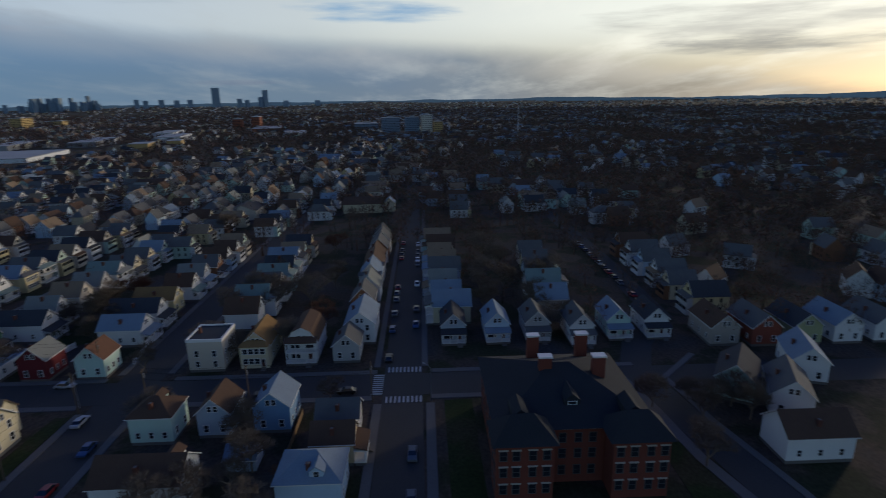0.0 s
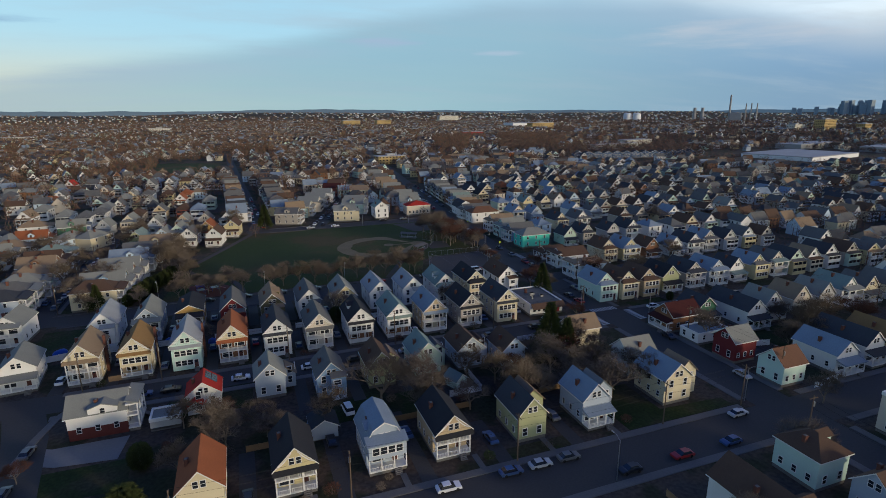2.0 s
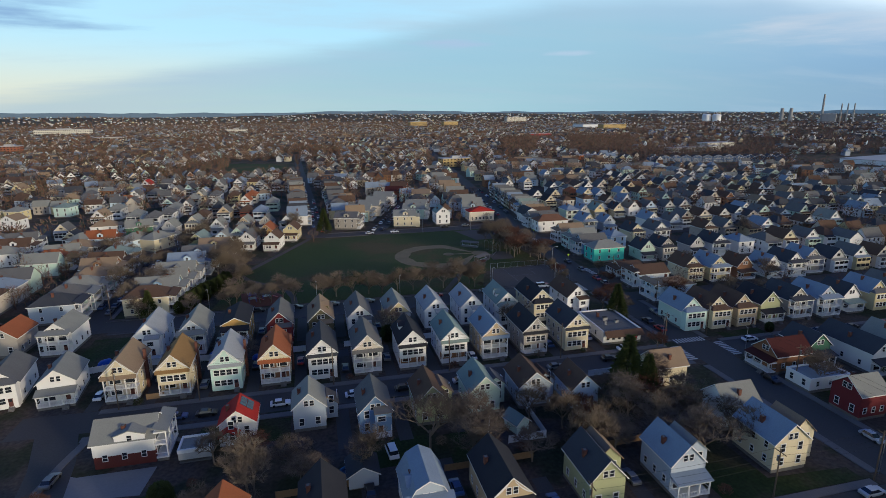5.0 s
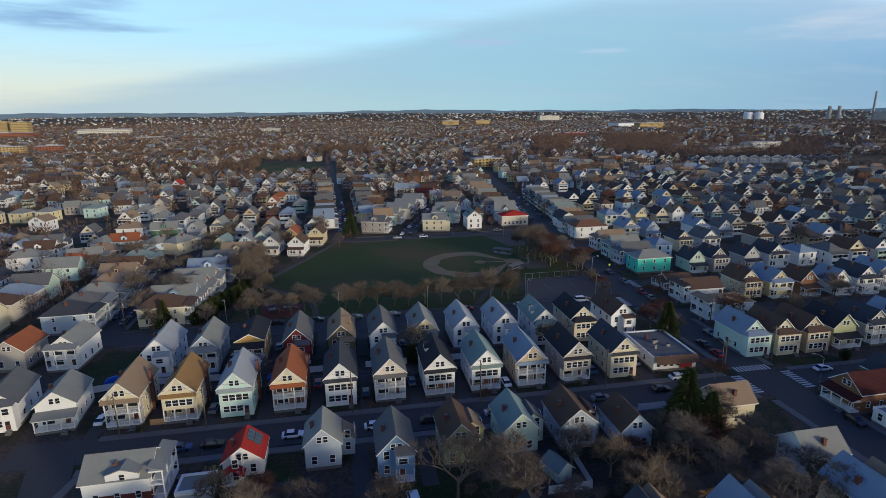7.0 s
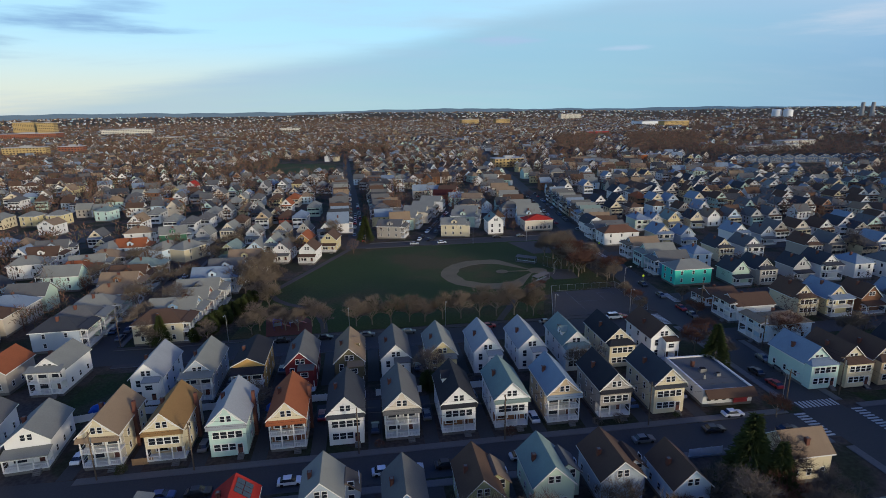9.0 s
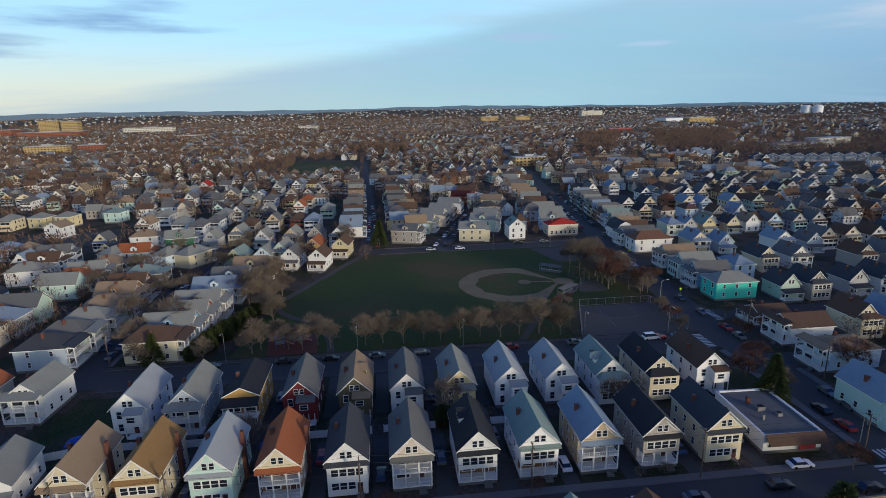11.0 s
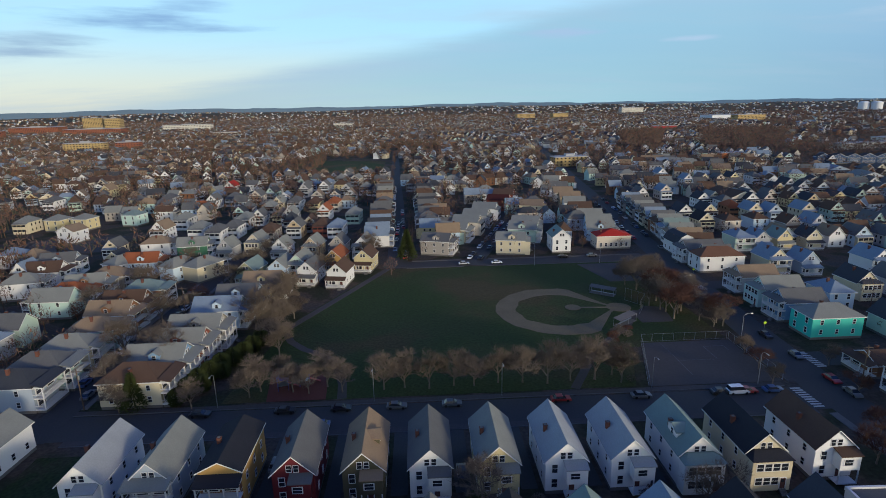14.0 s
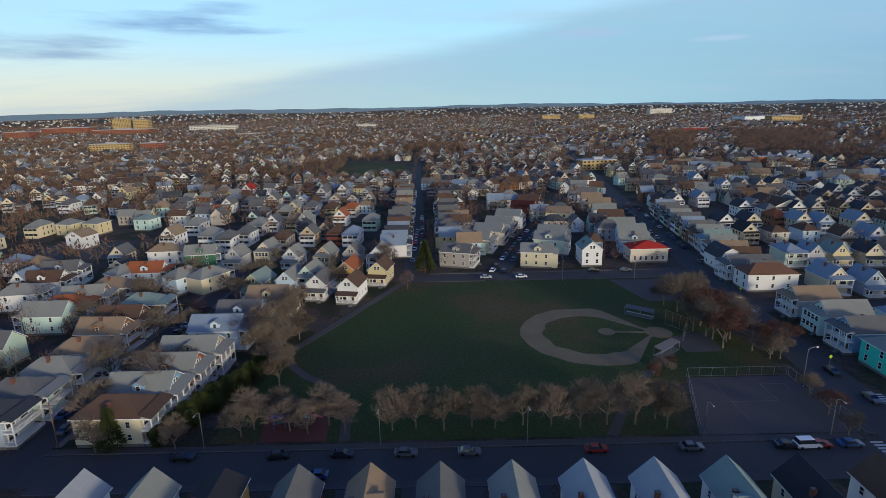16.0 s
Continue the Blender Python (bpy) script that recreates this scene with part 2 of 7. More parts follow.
rubber = surface("tyre_rubber", (0.02, 0.02, 0.021), 0.9, 5.0, 1.0, 0.2)
far_twig = surface("far_twigs", [(0.17, 0.11, 0.085), (0.14, 0.10, 0.08), (0.19, 0.115, 0.08), (0.125, 0.095, 0.08), (0.08, 0.085, 0.05), (0.21, 0.105, 0.06)], 0.95, 0.5, 0.05, 0.3, per="island")


def ground_material(name, greens, browns, split, fine, coarse):
    m = bpy.data.materials.new(name)
    m.use_nodes = True
    nt = m.node_tree
    bsdf = nt.nodes["Principled BSDF"]
    bsdf.inputs["Roughness"].default_value = 0.95
    bsdf.inputs["Specular IOR Level"].default_value = 0.15
    co = nt.nodes.new("ShaderNodeTexCoord").outputs["Object"]

    def nz(scale, detail):
        n = nt.nodes.new("ShaderNodeTexNoise")
        n.inputs["Scale"].default_value, n.inputs["Detail"].default_value = scale, detail
        nt.links.new(co, n.inputs["Vector"])
        return n.outputs["Fac"]

    def ramp(f, stops):
        n = nt.nodes.new("ShaderNodeValToRGB")
        els = n.color_ramp.elements
        for k, (p, c) in enumerate(stops):
            e = els[k] if k < 2 else els.new(p)
            e.position, e.color = p, (*c, 1)
        nt.links.new(f, n.inputs[0])
        return n.outputs[0]
    big = ramp(nz(coarse, 4), [(split - 0.12, greens[0]), (split, greens[1]), (split + 0.06, browns[0]), (split + 0.2, browns[1])])
    small = ramp(nz(fine, 6), [(0.3, (0.6, 0.6, 0.6)), (0.7, (1.15, 1.15, 1.15))])
    mix = nt.nodes.new("ShaderNodeMix")
    mix.data_type, mix.blend_type = "RGBA", "MULTIPLY"
    mix.inputs[0].default_value = 1
    nt.links.new(big, mix.inputs[6])
    nt.links.new(small, mix.inputs[7])
    nt.links.new(mix.outputs[2], bsdf.inputs["Base Color"])
    return m


lots = ground_material("winter_lots", [(0.033, 0.04, 0.018), (0.045, 0.044, 0.024)], [(0.085, 0.062, 0.045), (0.065, 0.058, 0.052)], 0.45, 1.2, 0.07)
turf = ground_material("park_turf", [(0.040, 0.061, 0.017), (0.052, 0.064, 0.022)], [(0.075, 0.062, 0.026), (0.085, 0.068, 0.034)], 0.53, 1.5, 0.022)

lawn = ground_material("green_lawn", [(0.026, 0.041, 0.011), (0.034, 0.047, 0.015)], [(0.048, 0.048, 0.022), (0.060, 0.052, 0.030)], 0.5, 1.5, 0.09)

# ---- building blocks ----
class Shape:
    """Vertices and faces of one mesh, with a material slot for each face."""

    def __init__(self):
        self.v, self.f, self.s = [], [], []

    def face(self, pts, slot=0):
        k = len(self.v)
        self.v += [tuple(p) for p in pts]
        self.f.append(tuple(range(k, k + len(pts))))
        self.s.append(slot)

    def solid(self, base, top, slot=0):
        """A closed solid between two loops of points, base counter-clockwise as seen from the top."""
        k, n = len(self.v), len(base)
        self.v += [tuple(p) for p in base] + [tuple(p) for p in top]
        self.f += [tuple(range(k + n - 1, k - 1, -1)), tuple(range(k + n, k + 2 * n))]
        self.f += [(k + i, k + (i + 1) % n, k + n + (i + 1) % n, k + n + i) for i in range(n)]
        self.s += [slot] * (n + 2)

    def box(self, x0, x1, y0, y1, z0, z1, slot=0, taper=0.0):
        b = [(x0, y0), (x1, y0), (x1, y1), (x0, y1)]
        t = [(x0 + taper, y0 + taper), (x1 - taper, y0 + taper), (x1 - taper, y1 - taper), (x0 + taper, y1 - taper)]
        self.solid([(x, y, z0) for x, y in b], [(x, y, z1) for x, y in t], slot)

    def rod(self, a, b, ra, rb, sides=5, slot=0):
        a, b = Vector(a), Vector(b)
        d = (b - a).normalized()
        u = d.orthogonal().normalized()
        w = d.cross(u)
        ring = [(math.cos(6.28319 * i / sides), math.sin(6.28319 * i / sides)) for i in range(sides)]
        self.solid([a + (u * c + w * s) * ra for c, s in ring], [b + (u * c + w * s) * rb for c, s in ring], slot)

    def mesh(self, name, mats):
        me = bpy.data.meshes.new(name)
        me.from_pydata(self.v, [], self.f)
        for m in mats:
            me.materials.append(m)
        if len(mats) > 1:
            me.polygons.foreach_set("material_index", self.s)
        me.update()
        return me

    def put(self, name, mats, parent=None, m=None, label=""):
        if not isinstance(mats, (list, tuple)):
            mats = [mats]
        return place(name, self.mesh(name, mats), parent, m, label)


def place(name, me, parent=None, m=None, label=""):
    ob = new(name, me)
    ob.parent = parent
    if m is not None:
        ob.matrix_basis = m
    if label:
        ob["label"] = label
    return ob


def strip(bm, pts, width, z0, z1, slot=0):
    """A band of a given width along a line of points."""
    n = len(pts)
    left, right = [], []
    for i in range(n):
        a, b = Vector(pts[max(0, i - 1)]), Vector(pts[min(n - 1, i + 1)])
        d = (b - a).normalized()
        side = Vector((-d.y, d.x)) * width / 2
        p = Vector(pts[i])
        left.append(p + side)
        right.append(p - side)
    for i in range(n - 1):
        q = [right[i], right[i + 1], left[i + 1], left[i]]
        bm.solid([(p.x, p.y, z0) for p in q], [(p.x, p.y, z1) for p in q], slot)


def window_mesh():
    """A window of one piece: casing proud of the wall, two sashes set back in it."""
    xs, zs = (-0.58, -0.48, 0.48, 0.58), (-0.93, -0.82, -0.03, 0.03, 0.82, 0.93)
    index, s = {}, Shape()

    def vert(i, j, y):
        key = (i, j, y)
        if key not in index:
            index[key] = len(s.v)
            s.v.append((xs[i], y, zs[j]))
        return index[key]

    def deep(i, j):
        if not (0 <= i < 3 and 0 <= j < 5):
            return 0.03
        return -0.03 if i == 1 and j in (1, 3) else -0.09
    for i in range(3):
        for j in range(5):
            y = deep(i, j)
            s.f.append((vert(i, j, y), vert(i + 1, j, y), vert(i + 1, j + 1, y), vert(i, j + 1, y)))
            s.s.append(1 if y == -0.03 else 0)
            for di, dj, a, b in ((-1, 0, (i, j), (i, j + 1)), (1, 0, (i + 1, j), (i + 1, j + 1)), (0, -1, (i, j), (i + 1, j)), (0, 1, (i, j + 1), (i + 1, j + 1))):
                o = deep(i + di, j + dj)
                if o > y:
                    s.f.append((vert(*a, y), vert(*b, y), vert(*b, o), vert(*a, o)))
                    s.s.append(0)
    return s.mesh("window", [trim_white, glass_dark])


def door_mesh():
    s = Shape()
    for x0, x1, z0, z1 in ((-0.62, -0.48, 0, 2.25), (0.48, 0.62, 0, 2.25), (-0.48, 0.48, 2.1, 2.25)):
        s.box(x0, x1, -0.09, 0.03, z0, z1, 0)
    s.box(-0.48, 0.48, -0.04, 0.03, 0, 2.1, 1)
    s.box(-0.3, 0.3, -0.05, 0.03, 1.25, 1.9, 2)
    return s.mesh("door", [trim_white, surface("door_paint", (0.12, 0.05, 0.04), 0.4), glass_dark])


def chimney_mesh():
    s = Shape()
    s.box(-0.34, 0.34, -0.34, 0.34, -1.6, 0.7, 0)
    s.box(-0.4, 0.4, -0.4, 0.4, 0.7, 0.86, 0)
    s.box(-0.24, 0.24, -0.24, 0.24, 0.86, 0.94, 1)
    return s.mesh("chimney", [brick_red, concrete])


WINDOW, DOOR, CHIMNEY = window_mesh(), door_mesh(), chimney_mesh()


def slab(s, a, b, c, d, t, slot=0):
    """A roof slab of thickness t over the four corners."""
    s.solid([a, b, c, d], [(p[0], p[1], p[2] + t) for p in (a, b, c, d)], slot)


def prism(s, loop, y0, y1):
    """A bent roof shell of one piece: the loop drawn along y, with white rake boards as its ends."""
    k, n = len(s.v), len(loop)
    s.v += [(x, y0, z) for x, z in loop] + [(x, y1, z) for x, z in loop]
    # the ends as strips of quads between the under and the upper line
    under, upper = ([1, 2, 3], [0, 5, 4]) if n == 6 else ([1, 2, 3, 4, 5], [0, 9, 8, 7, 6])
    for a in range(len(under) - 1):
        q = (under[a], under[a + 1], upper[a + 1], upper[a])
        s.f.append(tuple(k + i for i in q))
        s.f.append(tuple(k + n + i for i in q[::-1]))
        s.s += [1, 1]
    for i in range(n):
        j = (i + 1) % n
        s.f.append((k + j, k + i, k + n + i, k + n + j))
        s.s.append(1 if i in (0, (3 if n == 6 else 5)) else 0)


def house(m, w=8.0, l=16.0, eave=7.3, rise=3.7, wall="white", roof="grey", porch="double", kind="gable", sides=3, chimneys=((0.2, 0.5),),
          dormer=None, label="", group="houses along the streets", back=False, rear=None, wall_mat=None, roof_mat=None, front=True, lite=False, over=0.0, base=0.75, base_mat=None, wing=None, stack=None, recess_shade=None):
    """A frame house, its front towards -y at y = 0, its length along +y. Returns its empty."""
    root = new("house")
    root.matrix_basis = m
    wm, rm = wall_mat or siding(wall), roof_mat or shingle(roof)
    tagged(root, label or f"{wall.replace('_', ' ')} wooden house with {roof.replace('_', ' ')} shingle roof", "house", group)
    h, top, o = w / 2, eave + rise, 0.42
    k = rise / h
    body = Shape()
    rs = Shape()
    body.box(-h + 0.06, h - 0.06, 0.06, l - 0.06, -0.4, base, 1)
    f0 = -over
    if kind == "gable":
        pent = [(-h, base), (h, base), (h, eave), (0, top), (-h, eave)]
        body.solid([(x, 0, z) for x, z in pent], [(x, l, z) for x, z in pent])
        if over:
            tri = [(-h, eave - 0.5), (h, eave - 0.5), (h, eave), (0, top), (-h, eave)]
            body.solid([(x, f0, z) for x, z in tri], [(x, -0.004, z) for x, z in tri], 2 if wall == "white" else 0)
        ez = eave - o * k + 0.03
        prism(rs, [(-h - o, ez + 0.24), (-h - o, ez), (0, top + 0.03), (h + o, ez), (h + o, ez + 0.24), (0, top + 0.27)], f0 - o, l + o)
    elif kind == "gambrel":
        q, kz = h * 0.62, eave + rise * 0.68
        pent = [(-h, 0.75), (h, 0.75), (h, eave), (q, kz), (0, top), (-q, kz), (-h, eave)]
        body.solid([(x, 0, z) for x, z in pent], [(x, l, z) for x, z in pent])
        ez = eave - 0.22
        prism(rs, [(-h - 0.35, ez + 0.22), (-h - 0.35, ez), (-q, kz + 0.03), (0, top + 0.03), (q, kz + 0.03), (h + 0.35, ez), (h + 0.35, ez + 0.22), (q, kz + 0.27), (0, top + 0.27), (-q, kz + 0.27)], -o, l + o)
    elif kind == "hip":
        body.box(-h, h, 0, l, 0.75, eave)
        y0, y1 = min(h, l * 0.42), max(l - h, l * 0.58)
        a = [(-h - o, -o, eave), (h + o, -o, eave), (h + o, l + o, eave), (-h - o, l + o, eave)]
        r0, r1 = (0, y0, top), (0, y1, top)
        es = Shape()
        es.box(-h - o, h + o, -o, l + o, eave - 0.05, eave + 0.16)
        es.put("eave_board", [trim_white], root)
        rs.v += [(x, y, z + 0.164) for x, y, z in a] + [r0, r1]
        rs.f += [(0, 1, 4), (1, 2, 5, 4), (2, 3, 5), (3, 0, 4, 5), (3, 2, 1, 0)]
        rs.s += [0] * 5
    else:
        body.box(-h, h, 0, l, 0.75, eave)
        rs.box(-h + 0.3, h - 0.3, 0.3, l - 0.3, eave - 0.3, eave + 0.05)
        ws = Shape()
        ring = [[(-h - b, -b), (h + b, -b), (h + b, l + b), (-h - b, l + b)] for b in (0.1, -0.3)]
        ws.v += [(x, y, z) for z in (eave - 0.35, eave + 0.4) for r in ring for x, y in r]
        for i in range(4):
            j = (i + 1) % 4
            ws.f += [(i, j, 8 + j, 8 + i), (4 + j, 4 + i, 12 + i, 12 + j), (8 + i, 8 + j, 12 + j, 12 + i), (j, i, 4 + i, 4 + j)]
        ws.s += [0] * 16
        ws.put("parapet", [trim_white], root)
    body.put("body", [wm, base_mat or concrete, trim_white], root)
    rs.put("roof", [rm, trim_white], root)
    for cx, cy in chimneys:
        x = (cx - 0.5) * w
        zr = eave + 0.2 if kind == "flat" else top - abs(x) * k
        place("chimney", CHIMNEY, root, pose(x, cy * l, zr + 0.5))

    if stack:
        st = Shape()
        x, y = stack[0] * (h + 0.32), stack[1] * l
        st.box(x - 0.34, x + 0.34, y - 0.6, y + 0.6, -0.3, eave + 0.6, 0)
        st.solid([(x - 0.34, y - 0.6, eave + 0.6), (x + 0.34, y - 0.6, eave + 0.6), (x + 0.34, y + 0.6, eave + 0.6), (x - 0.34, y + 0.6, eave + 0.6)],
                 [(x - 0.3, y - 0.35, eave + 1.0), (x + 0.3, y - 0.35, eave + 1.0), (x + 0.3, y + 0.35, eave + 1.0), (x - 0.3, y + 0.35, eave + 1.0)], 0)
        st.box(x - 0.3, x + 0.3, y - 0.35, y + 0.35, eave + 1.0, eave + 2.6, 0)
        st.put("side_chimney", [brick_red], root, None, "red brick chimney stack up the side wall")

    def win(x, y, z, turn, sx=1.0, sz=1.0):
        place("window", WINDOW, root, pose(x, y, z, 0, 0, turn) @ Matrix.Diagonal((sx, 1, sz, 1)))
    floors = [z for z in (2.3, 5.2, 8.1) if z < eave - 1.0]
    for z in floors:
        for i in range(sides):
            y = l * (i + 0.6) / (sides + 0.2)
            win(-h, y, z, -90, 0.85, 0.8)
            win(h, y, z, 90, 0.85, 0.8)
    if front and kind in ("gable", "gambrel") and rise > 2.4:
        win(-0.6, f0, eave + rise * 0.30, 0, 0.85, 0.75)
        win(0.6, f0, eave + rise * 0.30, 0, 0.85, 0.75)
    d = 2.3
    if over and not lite:
        # boards that curve out towards the eaves across the gable
        for sx in (-1, 1):
            gt = Shape()
            line = [(sx * h * (0.14 + 0.86 * u), eave + 0.05 + (rise - 1.0) * (1 - u) ** 1.7) for u in (0.0, 0.2, 0.4, 0.6, 0.8, 1.0)]
            q = line + [(x, z + 0.26) for x, z in line[::-1]]
            q = q if sx > 0 else q[::-1]
            gt.solid([(x, f0 - 0.07, z) for x, z in q], [(x, f0 - 0.003, z) for x, z in q])
            gt.put("gable_board", [trim_white], root)
    # porch shade put in as a darker wall colour; one brown wall is real
    if recess_shade:
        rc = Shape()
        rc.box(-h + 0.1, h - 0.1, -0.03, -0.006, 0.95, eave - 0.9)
        rc.put("porch_wall", [siding(recess_shade)], root)
    if porch in ("double", "single"):
        ps, rail = Shape(), Shape()
        levels = [0.9, 3.75] if porch == "double" else [0.9]
        zr = 6.5 if porch == "double" else 3.5
        for n, z in enumerate(levels):
            ps.box(-h, h, -d, -0.004, z - 0.22, z, 0)
            for x0, x1, y0, y1 in ((-h, h, -d, -d + 0.06), (-h, -h + 0.06, -d, 0), (h - 0.06, h, -d, 0)):
                rail.box(x0, x1, y0, y1, z + 0.85, z + 0.93)
                rail.box(x0, x1, y0, y1, z + 0.1, z + 0.16)
            x = -h + 0.2
            while x < h - 0.1:
                rail.box(x - 0.03, x + 0.03, -d + 0.01, -d + 0.05, z + 0.16, z + 0.85)
                x += 0.32
        ps.box(-h + 0.1, h - 0.1, -d + 0.12, -0.2, -0.2, 0.68, 1)
        porch_ob = ps.put("porch", [trim_white, concrete], root)
        rail.put("railing", [trim_white], porch_ob)
        for x in ((-h + 0.14, h - 0.14) if lite else (-h + 0.14, -h / 3, h / 3, h - 0.14)):
            po = Shape()
            po.box(x - 0.11, x + 0.11, -d + 0.02, -d + 0.24, levels[0], eave - 0.7 if over else zr)
            po.put("post", [trim_white], porch_ob)
        pr = Shape()
        c = [(-h - 0.3, -d - 0.35, zr), (h + 0.3, -d - 0.35, zr), (h + 0.3, -0.004, zr + 0.75), (-h - 0.3, -0.004, zr + 0.75)]
        if over:
            zr = eave - 0.75
            c = [(-h - 0.35, -d - 0.75, zr - 0.35), (h + 0.35, -d - 0.75, zr - 0.35), (h + 0.35, -d - 0.03, zr + 0.3), (-h - 0.35, -d - 0.03, zr + 0.3)]
        slab(pr, *c, 0.16)
        pr.box(-h - 0.1, h + 0.1, -d - 0.1, -0.01, zr - 0.3 - 0.15 * (over > 0), zr - 0.01, 1)
        pr.put("porch_roof", [rm, trim_white], porch_ob)
        # windows made extra wide so dark glass stands in for the porch's shade
        for z in ([2.2, 5.05] if porch == "double" else [2.2, 5.05][:len(floors)]):
            win(-h * 0.46, -0.02 if recess_shade else 0, z, 0, 2.4, 1.15)
            if z < 3:
                if not lite:
                    place("door", DOOR, root, pose(h * 0.5, 0, 0.9))
            else:
                win(h * 0.46, -0.02 if recess_shade else 0, z, 0, 2.4, 1.15)
        if not lite:
            st = Shape()
            for i in range(4):
                st.box(h * 0.5 - 0.7, h * 0.5 + 0.7, -d - 0.3 * (4 - i), -d - 0.004, -0.1, 0.2 * (i + 1) - 0.02)
            st.put("steps", [concrete], porch_ob)
    elif porch == "enclosed":
        ps = Shape()
        ps.box(-h + 0.06, h - 0.06, -d, -0.004, 0.3, eave - 0.51 if over else 6.35, 0)
        po = ps.put("porch", [wm], root)
        pr = Shape()
        if over:
            slab(pr, (-h - 0.3, -d - 0.7, eave - 0.95), (h + 0.3, -d - 0.7, eave - 0.95), (h + 0.3, -d - 0.03, eave - 0.4), (-h - 0.3, -d - 0.03, eave - 0.4), 0.16)
        else:
            pr.solid([(-h - 0.2, -d - 0.35, 6.36), (h + 0.2, -d - 0.35, 6.36), (h + 0.2, -0.004, 6.36), (-h - 0.2, -0.004, 6.36)],
                 [(-h + 1.2, -0.5, 7.25), (h - 1.2, -0.5, 7.25), (h - 1.2, -0.004, 7.25), (-h + 1.2, -0.004, 7.25)])
        pr.put("porch_roof", [rm], po)
        for z in (2.3, 5.05):
            for i in range(4):
                x = (i - 1.5) * (w - 1.4) / 4
                if z < 3 and i == 3 and not lite:
                    place("door", DOOR, root, pose(x, -d, 0.75))
                else:
                    win(x, -d, z, 0, 1.25, 0.85)
        if not lite:
            st = Shape()
            xs = 1.5 * (w - 1.4) / 4
            for i in range(4):
                st.box(xs - 0.6, xs + 0.6, -d - 0.3 * (4 - i), -d - 0.004, -0.1, 0.17 * (i + 1))
            st.put("steps", [concrete], po)
    elif porch == "mixed":
        # windows in a closed upper storey over an open porch
        ze = eave - 0.51 if over else 6.35
        ps = Shape()
        ps.box(-h + 0.06, h - 0.06, -d, -0.004, 3.45, ze, 0)
        ps.box(-h, h, -d, -0.004, 0.68, 0.9, 1)
        ps.box(-h + 0.1, h - 0.1, -d + 0.12, -0.2, -0.2, 0.67, 2)
        po = ps.put("porch", [wm, trim_white, concrete], root)
        rail = Shape()
        for x0, x1, y0, y1 in ((-h, h * 0.3, -d, -d + 0.06), (-h, -h + 0.06, -d, 0), (h - 0.06, h, -d, 0)):
            rail.box(x0, x1, y0, y1, 1.7, 1.78)
            rail.box(x0, x1, y0, y1, 1.0, 1.06)
        x = -h + 0.2
        while x < h * 0.3:
            rail.box(x - 0.03, x + 0.03, -d + 0.01, -d + 0.05, 1.06, 1.7)
            x += 0.32
        rail.put("railing", [trim_white], po)
        for x in (-h + 0.14, -h / 3, h / 3, h - 0.14):
            q = Shape()
            q.box(x - 0.11, x + 0.11, -d + 0.02, -d + 0.24, 0.9, 3.45)
            q.put("post", [trim_white], po)
        pr = Shape()
        if over:
            slab(pr, (-h - 0.3, -d - 0.7, eave - 0.95), (h + 0.3, -d - 0.7, eave - 0.95), (h + 0.3, -d - 0.03, eave - 0.4), (-h - 0.3, -d - 0.03, eave - 0.4), 0.16)
        else:
            slab(pr, (-h - 0.3, -d - 0.4, ze), (h + 0.3, -d - 0.4, ze), (h + 0.3, -0.004, ze + 0.7), (-h - 0.3, -0.004, ze + 0.7), 0.16)
        pr.put("porch_roof", [rm], po)
        for i in range(4):
            win((i - 1.5) * (w - 1.4) / 4, -d, 5.05, 0, 1.25, 0.85)
        win(-h * 0.4, 0, 2.3, 0, 2.2, 1.0)
        place("door", DOOR, root, pose(h * 0.5, 0, 0.9))
        st = Shape()
        for i in range(4):
            st.box(h * 0.5 - 0.7, h * 0.5 + 0.7, -d - 0.3 * (4 - i), -d - 0.004, -0.1, 0.2 * (i + 1) - 0.02)
        st.put("steps", [concrete], po)
    elif porch == "rear":
        # back stairs and small porches, an enclosed bay over an open landing
        ps = Shape()
        ps.box(-h * 0.1, h - 0.3, -2.0, -0.004, 3.4, 6.2, 0)
        po = ps.put("rear_porch", [wm, trim_white], root)
        ps = Shape()
        ps.box(-h * 0.1, h - 0.3, -2.0, -0.004, 0.5, 0.7)
        ps.put("landing", [trim_white], po)
        for x in (-h * 0.1 + 0.1, h - 0.4):
            q = Shape()
            q.box(x - 0.09, x + 0.09, -1.98, -1.8, 0.7, 3.4)
            q.put("post", [trim_white], po)
        pr = Shape()
        slab(pr, (-h * 0.1 - 0.2, -2.3, 6.2), (h - 0.1, -2.3, 6.2), (h - 0.1, -0.004, 6.75), (-h * 0.1 - 0.2, -0.004, 6.75), 0.14)
        pr.put("porch_roof", [rm], po)
        win(h * 0.3, -2.0, 5.0, 0, 1.6, 0.7)
        win(-h * 0.55, 0, 2.3, 0)
        win(-h * 0.55, 0, 5.2, 0)
        place("door", DOOR, root, pose(h * 0.3, 0, 0.75))
    elif front:
        for z in floors:
            for x in ((-h * 0.5, h * 0.5) if w < 11 else (-h * 0.75, -h * 0.45, -h * 0.15, h * 0.15, h * 0.45, h * 0.75)):
                win(x, 0, z, 0)
